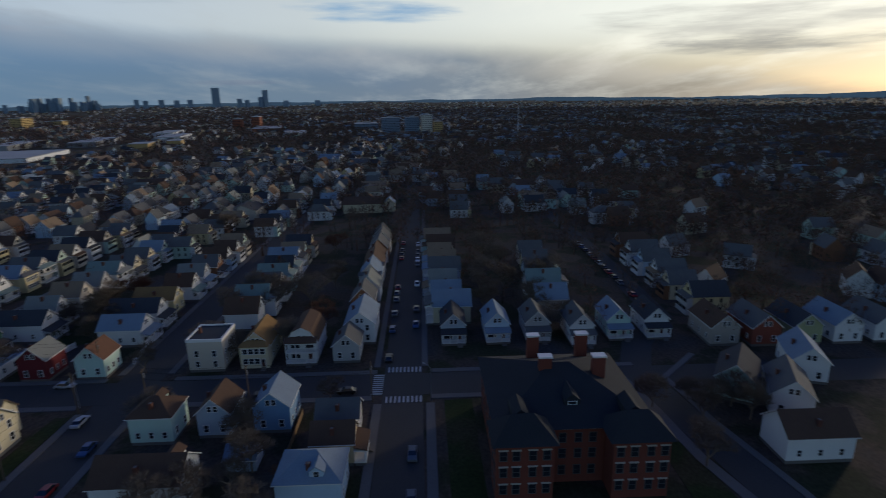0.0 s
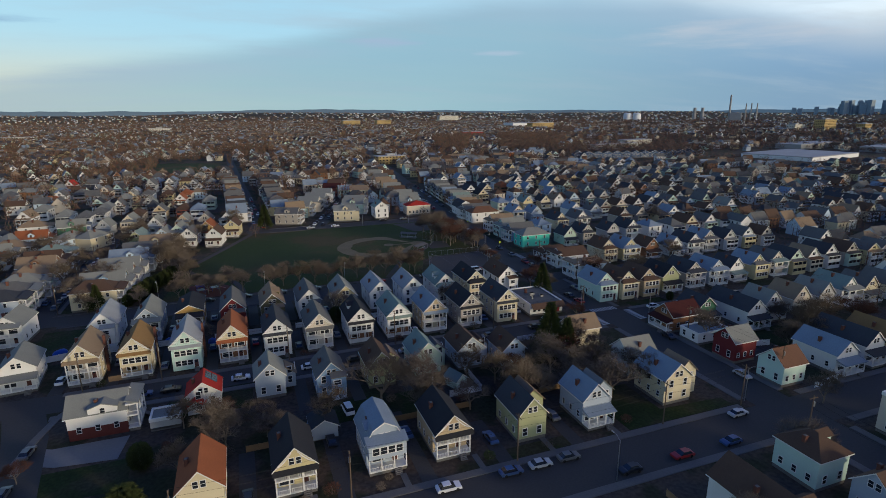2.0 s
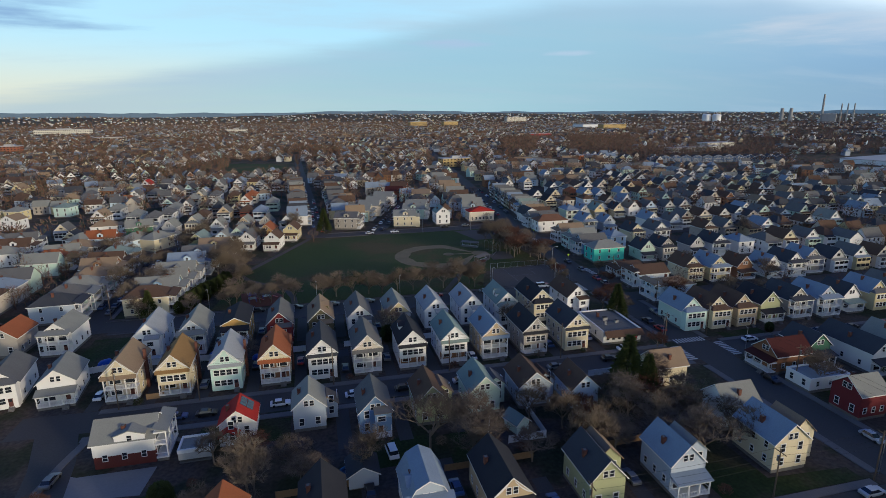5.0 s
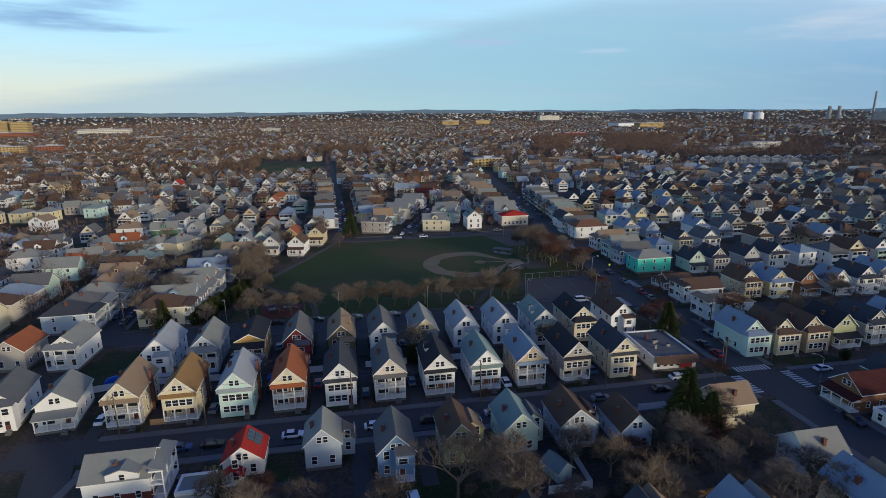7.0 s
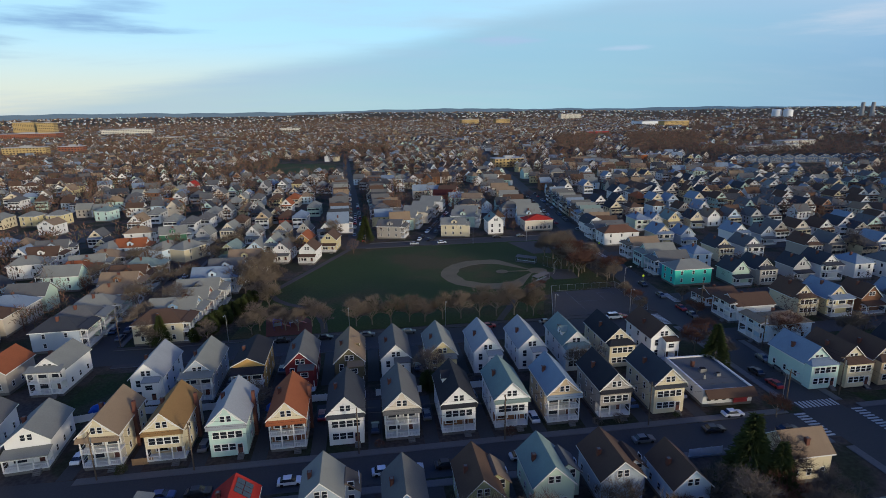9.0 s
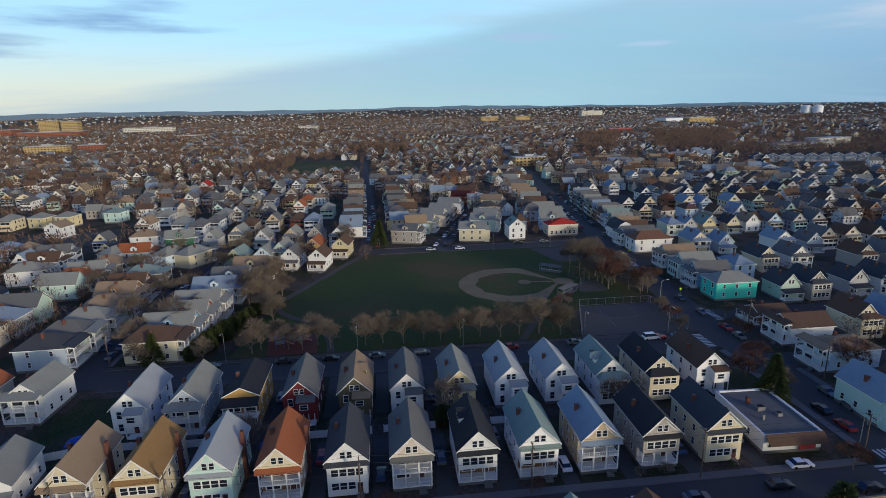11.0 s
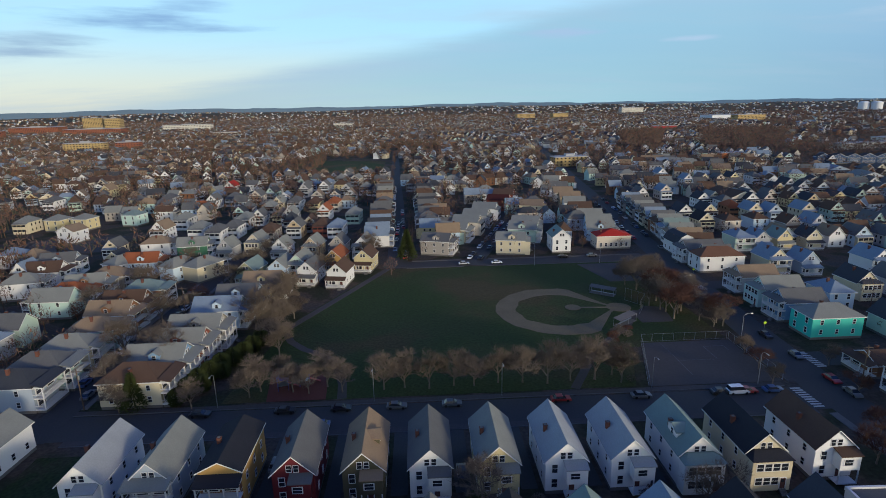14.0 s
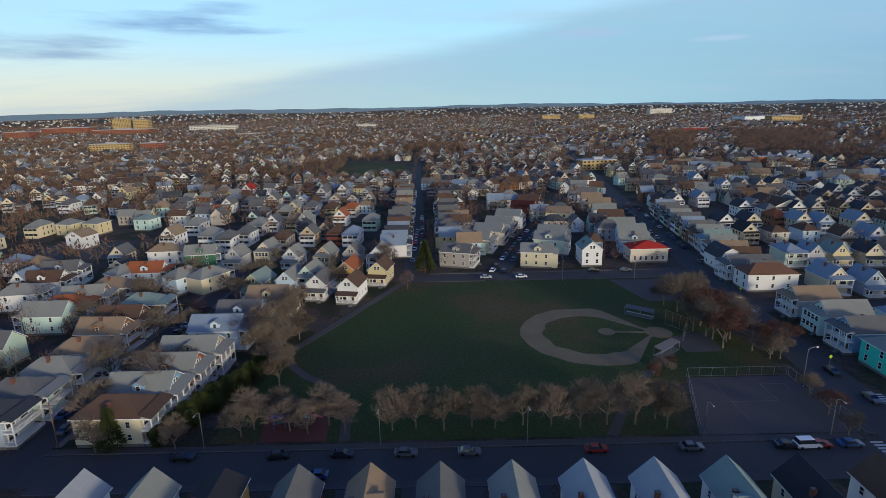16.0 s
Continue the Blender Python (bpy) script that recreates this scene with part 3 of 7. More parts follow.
    if wing:
        wx, wy, ww, wlen, we, wr, wroof = wing
        ws, wrs = Shape(), Shape()
        g = [(wx - ww / 2, 0.4), (wx + ww / 2, 0.4), (wx + ww / 2, we), (wx, we + wr), (wx - ww / 2, we)]
        ws.solid([(x, wy, z) for x, z in g], [(x, wy + wlen, z) for x, z in g])
        wob = ws.put("rear_wing", [wm], root)
        kk = wr / (ww / 2)
        for sx in (-1, 1):
            c = [(wx + sx * (ww / 2 + 0.35), wy - 0.35, we - 0.35 * kk + 0.03), (wx, wy - 0.35, we + wr + 0.03), (wx, wy + wlen + 0.35, we + wr + 0.03), (wx + sx * (ww / 2 + 0.35), wy + wlen + 0.35, we - 0.35 * kk + 0.03)]
            slab(wrs, *(c[::-1] if sx > 0 else c), 0.18)
        wrs.put("wing_roof", [shingle(wroof)], wob)
        for z in (2.4, 5.0):
            place("window", WINDOW, wob, pose(wx + ww * 0.2, wy, z))
            place("window", WINDOW, wob, pose(wx + ww / 2, wy + wlen * 0.5, z, 0, 0, 90))
    if back:
        for z in floors:
            for x in (-h * 0.5, h * 0.5):
                win(x, l, z, 180)
        if kind in ("gable", "gambrel") and rise > 2.4:
            win(0, l, eave + rise * 0.3, 180, 0.9, 0.75)
    if dormer:
        y, sx, dw = dormer[:3]
        x0 = sx * h * (dormer[3] if len(dormer) > 3 else 0.86)
        zf = top - abs(x0) * k
        ds = Shape()
        g = [(y - dw / 2, zf - 0.2), (y + dw / 2, zf - 0.2), (y + dw / 2, zf + 1.5), (y, zf + 2.3), (y - dw / 2, zf + 1.5)]
        g = g if sx > 0 else g[::-1]
        ds.solid([(sx * 0.3, yy, zz) for yy, zz in g], [(x0, yy, zz) for yy, zz in g])
        dob = ds.put("dormer", [wm], root)
        dr = Shape()
        for sy in (-1, 1):
            c = [(0, y, zf + 2.34), (x0 + sx * 0.3, y, zf + 2.34), (x0 + sx * 0.3, y + sy * (dw / 2 + 0.25), zf + 1.35), (0, y + sy * (dw / 2 + 0.25), zf + 1.35)]
            slab(dr, *(c if sx * sy < 0 else c[::-1]), 0.14)
        dr.put("dormer_roof", [rm], dob)
        place("window", WINDOW, dob, pose(x0, y, zf + 0.75, 0, 0, 90 * sx) @ Matrix.Diagonal((0.9, 1, 0.7, 1)))
    return root


# ---- trees ----
def bare_tree_meshes(seed, height, spread, levels, twigs, fan):
    rnd = random.Random(seed)
    wood, fine = Shape(), Shape()

    def grow(p, d, length, r, depth):
        q = p + d * length
        if depth < 2:
            wood.rod(p, q, r, r * 0.66, 6)
        elif depth == 2:
            fine.rod(p, q, max(r, 0.05), max(r * 0.66, 0.04), 3)
        else:
            u = d.orthogonal().normalized() * max(r, 0.035)
            fine.face([p - u, p + u, q + u * 0.7, q - u * 0.7])
        if depth >= levels:
            for _ in range(twigs):
                e = Vector((rnd.uniform(-1, 1), rnd.uniform(-1, 1), rnd.uniform(-0.3, 1.0))).normalized()
                a = p.lerp(q, rnd.random())
                b = a + (d * 0.7 + e).normalized() * rnd.uniform(0.6, 1.35)
                u = e.orthogonal().normalized() * 0.026
                fine.face([a - u, a + u, b])
            return
        for i in range(fan + (depth == 0)):
            ang = 6.28 * (i + rnd.random() * 0.7) / fan
            side = Vector((math.cos(ang), math.sin(ang), 0)) * spread * rnd.uniform(0.7, 1.3)
            nd = (d + side + Vector((0, 0, 0.12))).normalized()
            grow(p.lerp(q, rnd.uniform(0.6, 1.0)), nd, length * rnd.uniform(0.66, 0.86), r * 0.62, depth + 1)
    grow(Vector((0, 0, -0.3)), Vector((rnd.uniform(-0.05, 0.05), rnd.uniform(-0.05, 0.05), 1)), height * 0.27, height * 0.02, 0)
    return wood, fine


def tree_kind(name, seed, height, spread, levels, twigs, fan, crown_mat, label):
    wood, fine = bare_tree_meshes(seed, height, spread, levels, twigs, fan)
    root = new(name)
    tagged(root, label, "tree", "trees of the neighbourhood")
    wood.put("trunk", [bark], root)
    fine.put("crown", [crown_mat], root)
    return root


def evergreen_kind(seed, height, width, label, cone=True):
    rnd = random.Random(seed)
    root = new("evergreen_tree")
    tagged(root, label, "tree", "evergreens of the neighbourhood")
    t, c = Shape(), Shape()
    t.rod((0, 0, -0.3), (0, 0, height * 0.9), height * 0.02, 0.03, 6)
    for _ in range(1700):
        f = rnd.random() ** 0.8
        z = height * (0.08 + 0.92 * f)
        r = width * ((1 - f) if cone else math.sqrt(max(0.02, 1 - (2 * f - 0.9) ** 2 * 0.8))) * rnd.uniform(0.35, 1.0)
        a = rnd.uniform(0, 6.283)
        p = Vector((math.cos(a) * r, math.sin(a) * r, z))
        out = Vector((math.cos(a), math.sin(a), rnd.uniform(-0.6, 0.5))).normalized()
        u = out.orthogonal().normalized() * rnd.uniform(0.12, 0.3)
        c.face([p - u, p + u, p + out * rnd.uniform(0.5, 1.1)])
        v = out.cross(u)
        c.face([p - v, p + v, p + out * rnd.uniform(0.5, 1.1)])
    t.put("trunk", [bark], root)
    c.put("crown", [needle], root)
    return root


# ---- cars and street furniture ----
CAR_PAINT = [surface("car_paint_" + n, c, 0.3, 3.0, 0.4, 0.1, spec=0.6) for n, c in (("white", (0.75, 0.75, 0.76)), ("black", (0.02, 0.02, 0.022)), ("silver", (0.42, 0.43, 0.45)), ("blue", (0.04, 0.08, 0.2)), ("red", (0.3, 0.02, 0.02)), ("grey", (0.12, 0.125, 0.13)))]
CAR_NAMES = ["white", "black", "silver", "dark blue", "red", "dark grey"]


def car_kind(n, van=False):
    root = new("car")
    tagged(root, f"{CAR_NAMES[n]} parked {'van' if van else 'car'} beside the kerb", "van" if van else "car", "parked cars")
    s = Shape()
    L, W, H = (5.0, 1.95, 1.2) if van else (4.6, 1.8, 0.92)
    side = [(-L / 2, 0.35), (L / 2, 0.35), (L / 2 - 0.05, 0.75), (L / 2 - 0.9, H), (-L / 2 + 0.2, H + 0.02), (-L / 2, 0.8)]
    s.solid([(x, -W / 2, z) for x, z in side], [(x, W / 2, z) for x, z in side])
    s.put("body", [CAR_PAINT[n]], root)
    g = Shape()
    zt = 2.0 if van else 1.42
    a, b = (-L / 2 + 0.15, L / 2 - 1.0) if van else (-L / 2 + 0.5, L / 2 - 1.2)
    c, d = (-L / 2 + 0.3, L / 2 - 1.7) if van else (-L / 2 + 1.1, L / 2 - 2.0)
    g.solid([(a, -W / 2 + 0.06, H), (b, -W / 2 + 0.06, H), (b, W / 2 - 0.06, H), (a, W / 2 - 0.06, H)],
            [(c, -W / 2 + 0.25, zt), (d, -W / 2 + 0.25, zt), (d, W / 2 - 0.25, zt), (c, W / 2 - 0.25, zt)])
    g.put("cabin_glass", [glass_dark], root)
    r = Shape()
    r.box(c - 0.02, d + 0.02, -W / 2 + 0.22, W / 2 - 0.22, zt + 0.004, zt + 0.06, 0, 0.04)
    r.put("cabin_roof", [CAR_PAINT[n]], root)
    wh = Shape()
    wh.rod((0, -0.11, 0), (0, 0.11, 0), 0.33, 0.33, 10)
    wm = wh.mesh("wheel", [rubber])
    for x in (-L / 2 + 0.85, L / 2 - 0.85):
        for y in (-W / 2 + 0.1, W / 2 - 0.1):
            place("wheel", wm, root, pose(x, y, 0.33))
    return root

# ---- ground ----
def hill(x, y):
    r = math.hypot(x, y)
    f = max(0.0, min(1.0, (r - 2600) / 2100))
    f = f * f * (3 - 2 * f)
    th = math.degrees(math.atan2(y, x))
    north = 9 * max(0.0, min(1.0, (th - 34) / 14)) - 10 * max(0.0, min(1.0, (th - 85) / 30))
    return f * (24 + north + 24 * noise.noise((x / 900, y / 900, 0.3)) + 8 * noise.noise((x / 250, y / 250, 2.0)))


gs = Shape()
radii = [0, 200, 500, 900, 1400, 1900, 2400, 2800, 3200, 3600, 4000, 4300, 4500, 4700, 4830]
spokes = 180
for r in radii:
    for a in range(spokes):
        x, y = r * math.cos(2 * math.pi * a / spokes) + 60, r * math.sin(2 * math.pi * a / spokes) + 60
        gs.v.append((x, y, hill(x, y)))
for i in range(len(radii) - 1):
    for a in range(spokes):
        b = (a + 1) % spokes
        q = (i * spokes + a, (i + 1) * spokes + a, (i + 1) * spokes + b, i * spokes + b)
        gs.f.append(q)
        gs.s.append(0)
tagged(gs.put("ground", [lots]), "winter ground of brown lawns and bare lots", "ground", kind="structure")

# wooded hills; the haze of distance is put in as a faint blue glow
hills = bpy.data.materials.new("far_hills_haze_glow")
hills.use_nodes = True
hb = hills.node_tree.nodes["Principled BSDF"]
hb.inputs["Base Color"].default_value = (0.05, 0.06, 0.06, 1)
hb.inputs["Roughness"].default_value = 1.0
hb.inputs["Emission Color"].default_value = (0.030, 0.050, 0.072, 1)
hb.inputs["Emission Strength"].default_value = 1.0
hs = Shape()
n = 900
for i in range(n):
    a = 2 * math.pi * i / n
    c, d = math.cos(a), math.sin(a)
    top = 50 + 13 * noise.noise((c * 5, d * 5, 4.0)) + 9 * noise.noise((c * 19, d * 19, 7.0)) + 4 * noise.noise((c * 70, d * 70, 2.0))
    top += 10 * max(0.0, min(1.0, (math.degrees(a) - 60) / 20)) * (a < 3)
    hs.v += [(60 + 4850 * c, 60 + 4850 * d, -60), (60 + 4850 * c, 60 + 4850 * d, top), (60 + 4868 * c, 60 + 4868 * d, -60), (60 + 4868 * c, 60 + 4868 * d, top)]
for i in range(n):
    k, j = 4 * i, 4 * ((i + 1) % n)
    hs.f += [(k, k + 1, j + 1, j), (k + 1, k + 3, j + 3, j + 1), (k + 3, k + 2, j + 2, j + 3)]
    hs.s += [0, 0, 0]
tagged(hs.put("backdrop", [hills]), "wooded hills along the horizon, blue haze put in as glow", "hills", kind="structure")

# ---- roads ----
ROADS = [
    ("front_street", [(-66, 116.5), (-20, 115.2), (75, 114.2), (420, 113.5)], 9.2),
    ("park_street", [(-80, 176.2), (104, 175.6)], 9.6),
    ("wide_street", [(-60, 51.5), (420, 51.5)], 10.6),
    ("middle_street", [(-120, -15.2), (62, -15.2), (520, -11.5)], 9.6),
    ("avenue", [(107, -420), (107, 185), (111, 230), (119, 303), (152, 563), (205, 950)], 10.4),
    ("south_street", [(-60, -92), (40, -86), (64, -81.4), (90, -76.4), (110, -73.6), (126, -80), (144, -94), (200, -96), (520, -95)], 8.0),
    ("west_street", [(-71.5, 171), (-71.5, 420)], 7.0),
    ("corner_street", [(-56, 113), (-52, 100), (-45, 60), (-42, -60)], 8.0),
] + [
    ("north_street", [(-4, 294), (117, 294)], 8.4),
    ("long_street", [(2, 290), (-2, 420), (-11, 631), (-20, 900)], 9.0),
    ("slant_street", [(35, 294), (85, 436), (125, 550)], 7.4),
    ("east_street", [(112, 161), (430, 161)], 8.0),
    ("east_street_second", [(112, 194), (430, 194)], 8.0),
    ("east_street_third", [(114, 254), (430, 254)], 8.0),
]
for n, (name, pts, width) in enumerate(ROADS):
    s = Shape()
    strip(s, pts, width, -0.1, 0.02 + 0.005 * n)
    tagged(s.put(name, [asphalt]), "dark worn asphalt street between kerbs", "road", kind="structure")


def pavement(x0, x1, y0, y1, step=1.5):
    """A raised pavement with a granite kerb round it and a joint every step."""
    s = Shape()
    s.box(x0, x1, y0, y1, -0.1, 0.14, 0)
    long_x = x1 - x0 > y1 - y0
    a, b = (x0, x1) if long_x else (y0, y1)
    n = max(1, int((b - a) / step))
    for i in range(n):
        u, v = a + (b - a) * i / n + 0.012, a + (b - a) * (i + 1) / n - 0.012
        if long_x:
            s.box(u, v, y0 + 0.16, y1 - 0.02, 0.13, 0.165, 1)
        else:
            s.box(x0 + 0.16, x1 - 0.02, u, v, 0.13, 0.165, 1)
    dull = y0 > 160 and x1 > -60
    tagged(s.put("pavement", [kerb_stone, asphalt_old if dull else concrete]), "worn asphalt pavement with granite kerb" if dull else "grey concrete pavement with granite kerb", "pavement", kind="structure")


PAVEMENTS_A = (
    (-50, 98, 119.0, 120.9), (-50, 99, 107.6, 109.5), (116, 330, 118.4, 120.2), (116, 330, 107.2, 109.0),
    (-38, 98, 56.9, 58.7), (-38, 98, 44.3, 46.1), (116, 330, 56.9, 58.7), (116, 330, 44.3, 46.1),
    (-64, 98, 169.3, 171.2), (-68, 98, 181.2, 183.0), (99.8, 101.7, 122, 169), (99.8, 101.7, 60, 106),
    (99.8, 101.7, -8, 43), (112.4, 114.3, -8, 43), (112.4, 114.3, 60, 106), (112.4, 114.3, 122, 156),
    (112.4, 114.3, -74, -22), (99.8, 101.7, -73, -21.5),
)
PAVEMENTS_B = (
    (62, 98, -10.2, -8.3), (62, 98, -22.4, -20.4), (116, 330, -8.6, -7.0), (116, 330, -21.0, -19.4),
    (-67.8, -66.4, 184, 290), (-76.6, -75.2, 184, 290), (100.2, 102.2, 183, 206), (6, 30, 288, 289.7),
    (40, 110, 288, 289.7), (8, 30, 298.4, 300), (42, 110, 298.4, 300),
)
for args in PAVEMENTS_A + PAVEMENTS_B:
    pavement(*args)


def stripes(x0, y0, dx, dy, n, sx, sy):
    for i in range(n):
        s = Shape()
        s.box(x0 + dx * i, x0 + dx * i + sx, y0 + dy * i, y0 + dy * i + sy, 0.0, 0.125)
        tagged(s.put("crossing_stripe", [paint_line]), "worn white crossing stripe on asphalt", "road marking", "crossing stripes", "structure")


stripes(98.6, 109.9, 0, 1.0, 9, 2.6, 0.45)
stripes(113.0, 109.9, 0, 1.0, 9, 2.6, 0.45)
stripes(102.4, 120.2, 1.0, 0, 10, 0.45, 2.6)
stripes(112.4, 189.6, 0, 1.0, 9, 2.4, 0.45)
stripes(98.4, 171.6, 0, 1.0, 9, 2.4, 0.45)
stripes(113.0, 249.7, 0, 1.0, 9, 2.4, 0.45)
stripes(98.6, -19.4, 0, 1.0, 9, 2.6, 0.45)
stripes(113.0, -19.2, 0, 1.0, 9, 2.6, 0.45)
stripes(102.4, -10.0, 1.0, 0, 10, 0.45, 2.6)

# ---- park ----
s = Shape()
s.solid([(x, y, -0.1) for x, y in ((-36, 184), (63, 184), (70, 205), (99, 210), (100, 288), (-4, 288), (-30, 232))],
        [(x, y, 0.06) for x, y in ((-36, 184), (63, 184), (70, 205), (99, 210), (100, 288), (-4, 288), (-30, 232))])
tagged(s.put("park_lawn", [turf]), "worn green and brown playing field", "lawn", kind="structure")


def sheet(name, pts, z, mat, label, category):
    s = Shape()
    s.solid([(x, y, z - 0.1) for x, y in pts], [(x, y, z) for x, y in pts])
    return tagged(s.put(name, [mat]), label, category, kind="structure")


HOME = Vector((77.5, 235.5))
def arc(c, r, a0, a1, n):
    return [(c[0] + r * math.cos(radians(a0 + (a1 - a0) * i / n)), c[1] + r * math.sin(radians(a0 + (a1 - a0) * i / n))) for i in range(n + 1)]


MOUND = Vector((62.3, 236.6))
C = (57.0, 235.6)
sheet("infield_grass", [(77, 235.5)] + arc(C, 15.0, 62, 298, 24), 0.075, turf, "green grass inside the baseball infield", "baseball field")
ring = Shape()


def ragged(r, a0, a1, n, seed):
    """An arc whose radius wanders, as turf creeps into dirt."""
    return [(C[0] + q * math.cos(a), C[1] + q * math.sin(a)) for a, q in ((radians(a0 + (a1 - a0) * i / n), r + 0.9 * noise.noise((i * 0.12, seed, 0)) + 0.25 * noise.noise((i * 0.9, seed, 3))) for i in range(n + 1))]


o, n = ragged(20.6, 66, 294, 110, 1.0), ragged(13.8, 62, 298, 110, 7.0)
for k in range(110):
    q = [o[k], o[k + 1], n[k + 1], n[k]]
    ring.solid([(x, y, -0.02) for x, y in q], [(x, y, 0.09) for x, y in q])
tagged(ring.put("infield_dirt", [soil]), "bare tan dirt arc of the baseball infield", "baseball field", kind="structure")
for e, top in ((0, 0.10), (110, 0.105)):
    st = Shape()
    far, near = Vector(o[e]), Vector(n[e])
    q = [far, near, (near * 0.25 + HOME * 0.75) - (far - near) * 0.12, HOME, (far * 0.3 + HOME * 0.7) + (near - far) * 0.2]
    q = q if e else q[::-1]
    st.solid([(p.x, p.y, -0.02) for p in q], [(p.x, p.y, top) for p in q])
    tagged(st.put("base_line", [soil]), "tan dirt base line narrowing to home plate", "baseball field", kind="structure")
sheet("pitcher_mound", arc(MOUND, 2.6, 0, 345, 18), 0.2, soil, "round tan pitcher's mound", "baseball field")
sheet("pitcher_path", [(64, 236.1), (77, 235.0), (77, 236.0), (64, 237.0)], 0.15, soil, "tan dirt strip to home plate", "baseball field")
sheet("home_plate_circle", arc(HOME, 4.0, 0, 345, 18), 0.135, soil, "tan dirt circle round home plate", "baseball field")
sheet("paved_court", [(66, 183.5), (99, 183.5), (99, 207.5), (74, 207.5)], 0.1, asphalt_old, "faded grey paved court beside the park", "court")
sheet("paved_corner", [(84, 262), (99.5, 262), (99.5, 286), (78, 286)], 0.1, asphalt_old, "grey paved corner of the park", "court")
sheet("playground", [(-25.5, 184), (-11.6, 184), (-12.5, 195), (-16.5, 200.5), (-28, 200.5)], 0.1, surface("playground_rubber", (0.16, 0.06, 0.05), 0.9, 2.0, 0.1, 0.3), "dull red rubber playground surface", "playground")
for pts, w in (([(-30, 224), (-26.8, 217.4), (-22, 212), (-16.6, 208.2), (-12.5, 203), (-10.4, 198), (-8.5, 191), (-7.8, 184)], 2.2), ([(-30, 228), (-14, 262), (-2, 288)], 2.6), ([(48, 184), (60, 205), (74, 219), (82, 232)], 2.2)):
    s = Shape()
    strip(s, pts, w, -0.05, 0.11)
    tagged(s.put("park_path", [asphalt_old]), "grey asphalt path through the park", "path", kind="structure")

# ---- houses placed one by one ----
G1, G2 = "houses along the front street", "houses along the park street"
house(pose(-73.0, 128.5, 0, 0, 0, 8), 7.6, 13, 5.8, 3.0, "white", "grey", "enclosed", group=G1)
house(pose(-60.6, 126.6, 0, 0, 0, 6), 7.8, 11, 5.6, 3.0, "white", "light_grey", "single", group=G1)
house(pose(-72.6, 158.0, 0, 0, 0, -3), 7.8, 11.5, 6.2, 3.0, "white", "light_grey", "double", group=G2)
house(pose(-86.5, 158.5, 0, 0, 0, -3), 8.0, 11, 5.8, 3.0, "taupe", "orange", "none", group=G2)
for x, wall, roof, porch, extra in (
        (-46.2, "cream", "tan", "double", dict(stack=(1, 0.5), recess_shade="taupe")), (-34.5, "cream", "gold", "mixed", dict(stack=(1, 0.62), recess_shade="tan")),
        (-22.6, "mint", "silver", "enclosed", dict(stack=(1, 0.5))), (-11.1, "cream", "orange", "double", dict(stack=(1, 0.55), recess_shade="brown")), (0.6, "white", "dark", "enclosed", {}), (12.1, "beige", "grey", "double", dict(recess_shade="grey")),
        (24.0, "white", "black", "mixed", dict(dormer=(6.0, -1, 3.4, 0.7), recess_shade="brown")), (35.4, "bright_white", "green_grey", "mixed", dict(recess_shade="brown")), (47.0, "tan", "blue_grey", "double", dict(recess_shade="taupe")), (58.8, "taupe", "black", "mixed", dict(recess_shade="grey")), (71.4, "cream", "dark", "enclosed", {})):
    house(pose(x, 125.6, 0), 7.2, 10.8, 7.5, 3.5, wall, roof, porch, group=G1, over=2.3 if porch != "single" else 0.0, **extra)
for x, wall, roof, porch, kind, extra in (
        (-46.4, "bright_white", "silver", "rear", "gable", {}), (-34.9, "grey_blue", "light_grey", "double", "gable", dict(recess_shade="grey")), (-23.2, "ochre", "black", "double", "gable", dict(rise=1.8, eave=7.8, recess_shade="brown")), (-11.0, "red", "grey", "rear", "gable", {}),
        (0.9, "olive", "tan", "rear", "gable", dict(dormer=(7, 1, 3.2, 0.7))), (12.4, "white", "grey", "rear", "gable", {}), (24.2, "pale_yellow", "light_grey", "rear", "gable", {}), (36.0, "bright_white", "silver", "rear", "gable", {}),
        (47.7, "bright_white", "silver", "rear", "gable", {}), (59.6, "white", "green_grey", "enclosed", "gable", dict(dormer=(5, -1, 3.4, 0.75))), (71.5, "cream", "black", "enclosed", "gable", {}), (84.3, "bright_white", "brown", "rear", "gable", {})):
    a = dict(eave=6.7, rise=3.4)
    a.update(extra)
    house(pose(x, 148.4, 0), 7.2, 14.0, wall=wall, roof=roof, porch=porch, kind=kind, group=G2, **a)
house(pose(86.5, 124.3, 0, 0, 0, -2), 12.0, 17.0, 3.9, 0.5, "white", "grey", "none", "flat", 2, ((0.35, 0.7),), label="low white corner shop with flat dark roof", group=G1)
canopy = Shape()
slab(canopy, (80.6, 122.6, 2.9), (92.6, 122.2, 2.9), (92.6, 124.1, 4.3), (80.6, 124.4, 4.3), 0.16)
sign = Shape()
sign.box(87.8, 91.2, 123.86, 123.96, 0.8, 2.2)
tagged(sign.put("shop_poster", [surface("red_poster", (0.42, 0.05, 0.06), 0.6, 3.0, 0.6, 0.4)]), "red and white poster panel on a shop front", "poster")
tagged(canopy.put("shop_canopy", [shingle("brown")]), "brown shingle canopy over the shop front", "canopy", "", "structure")

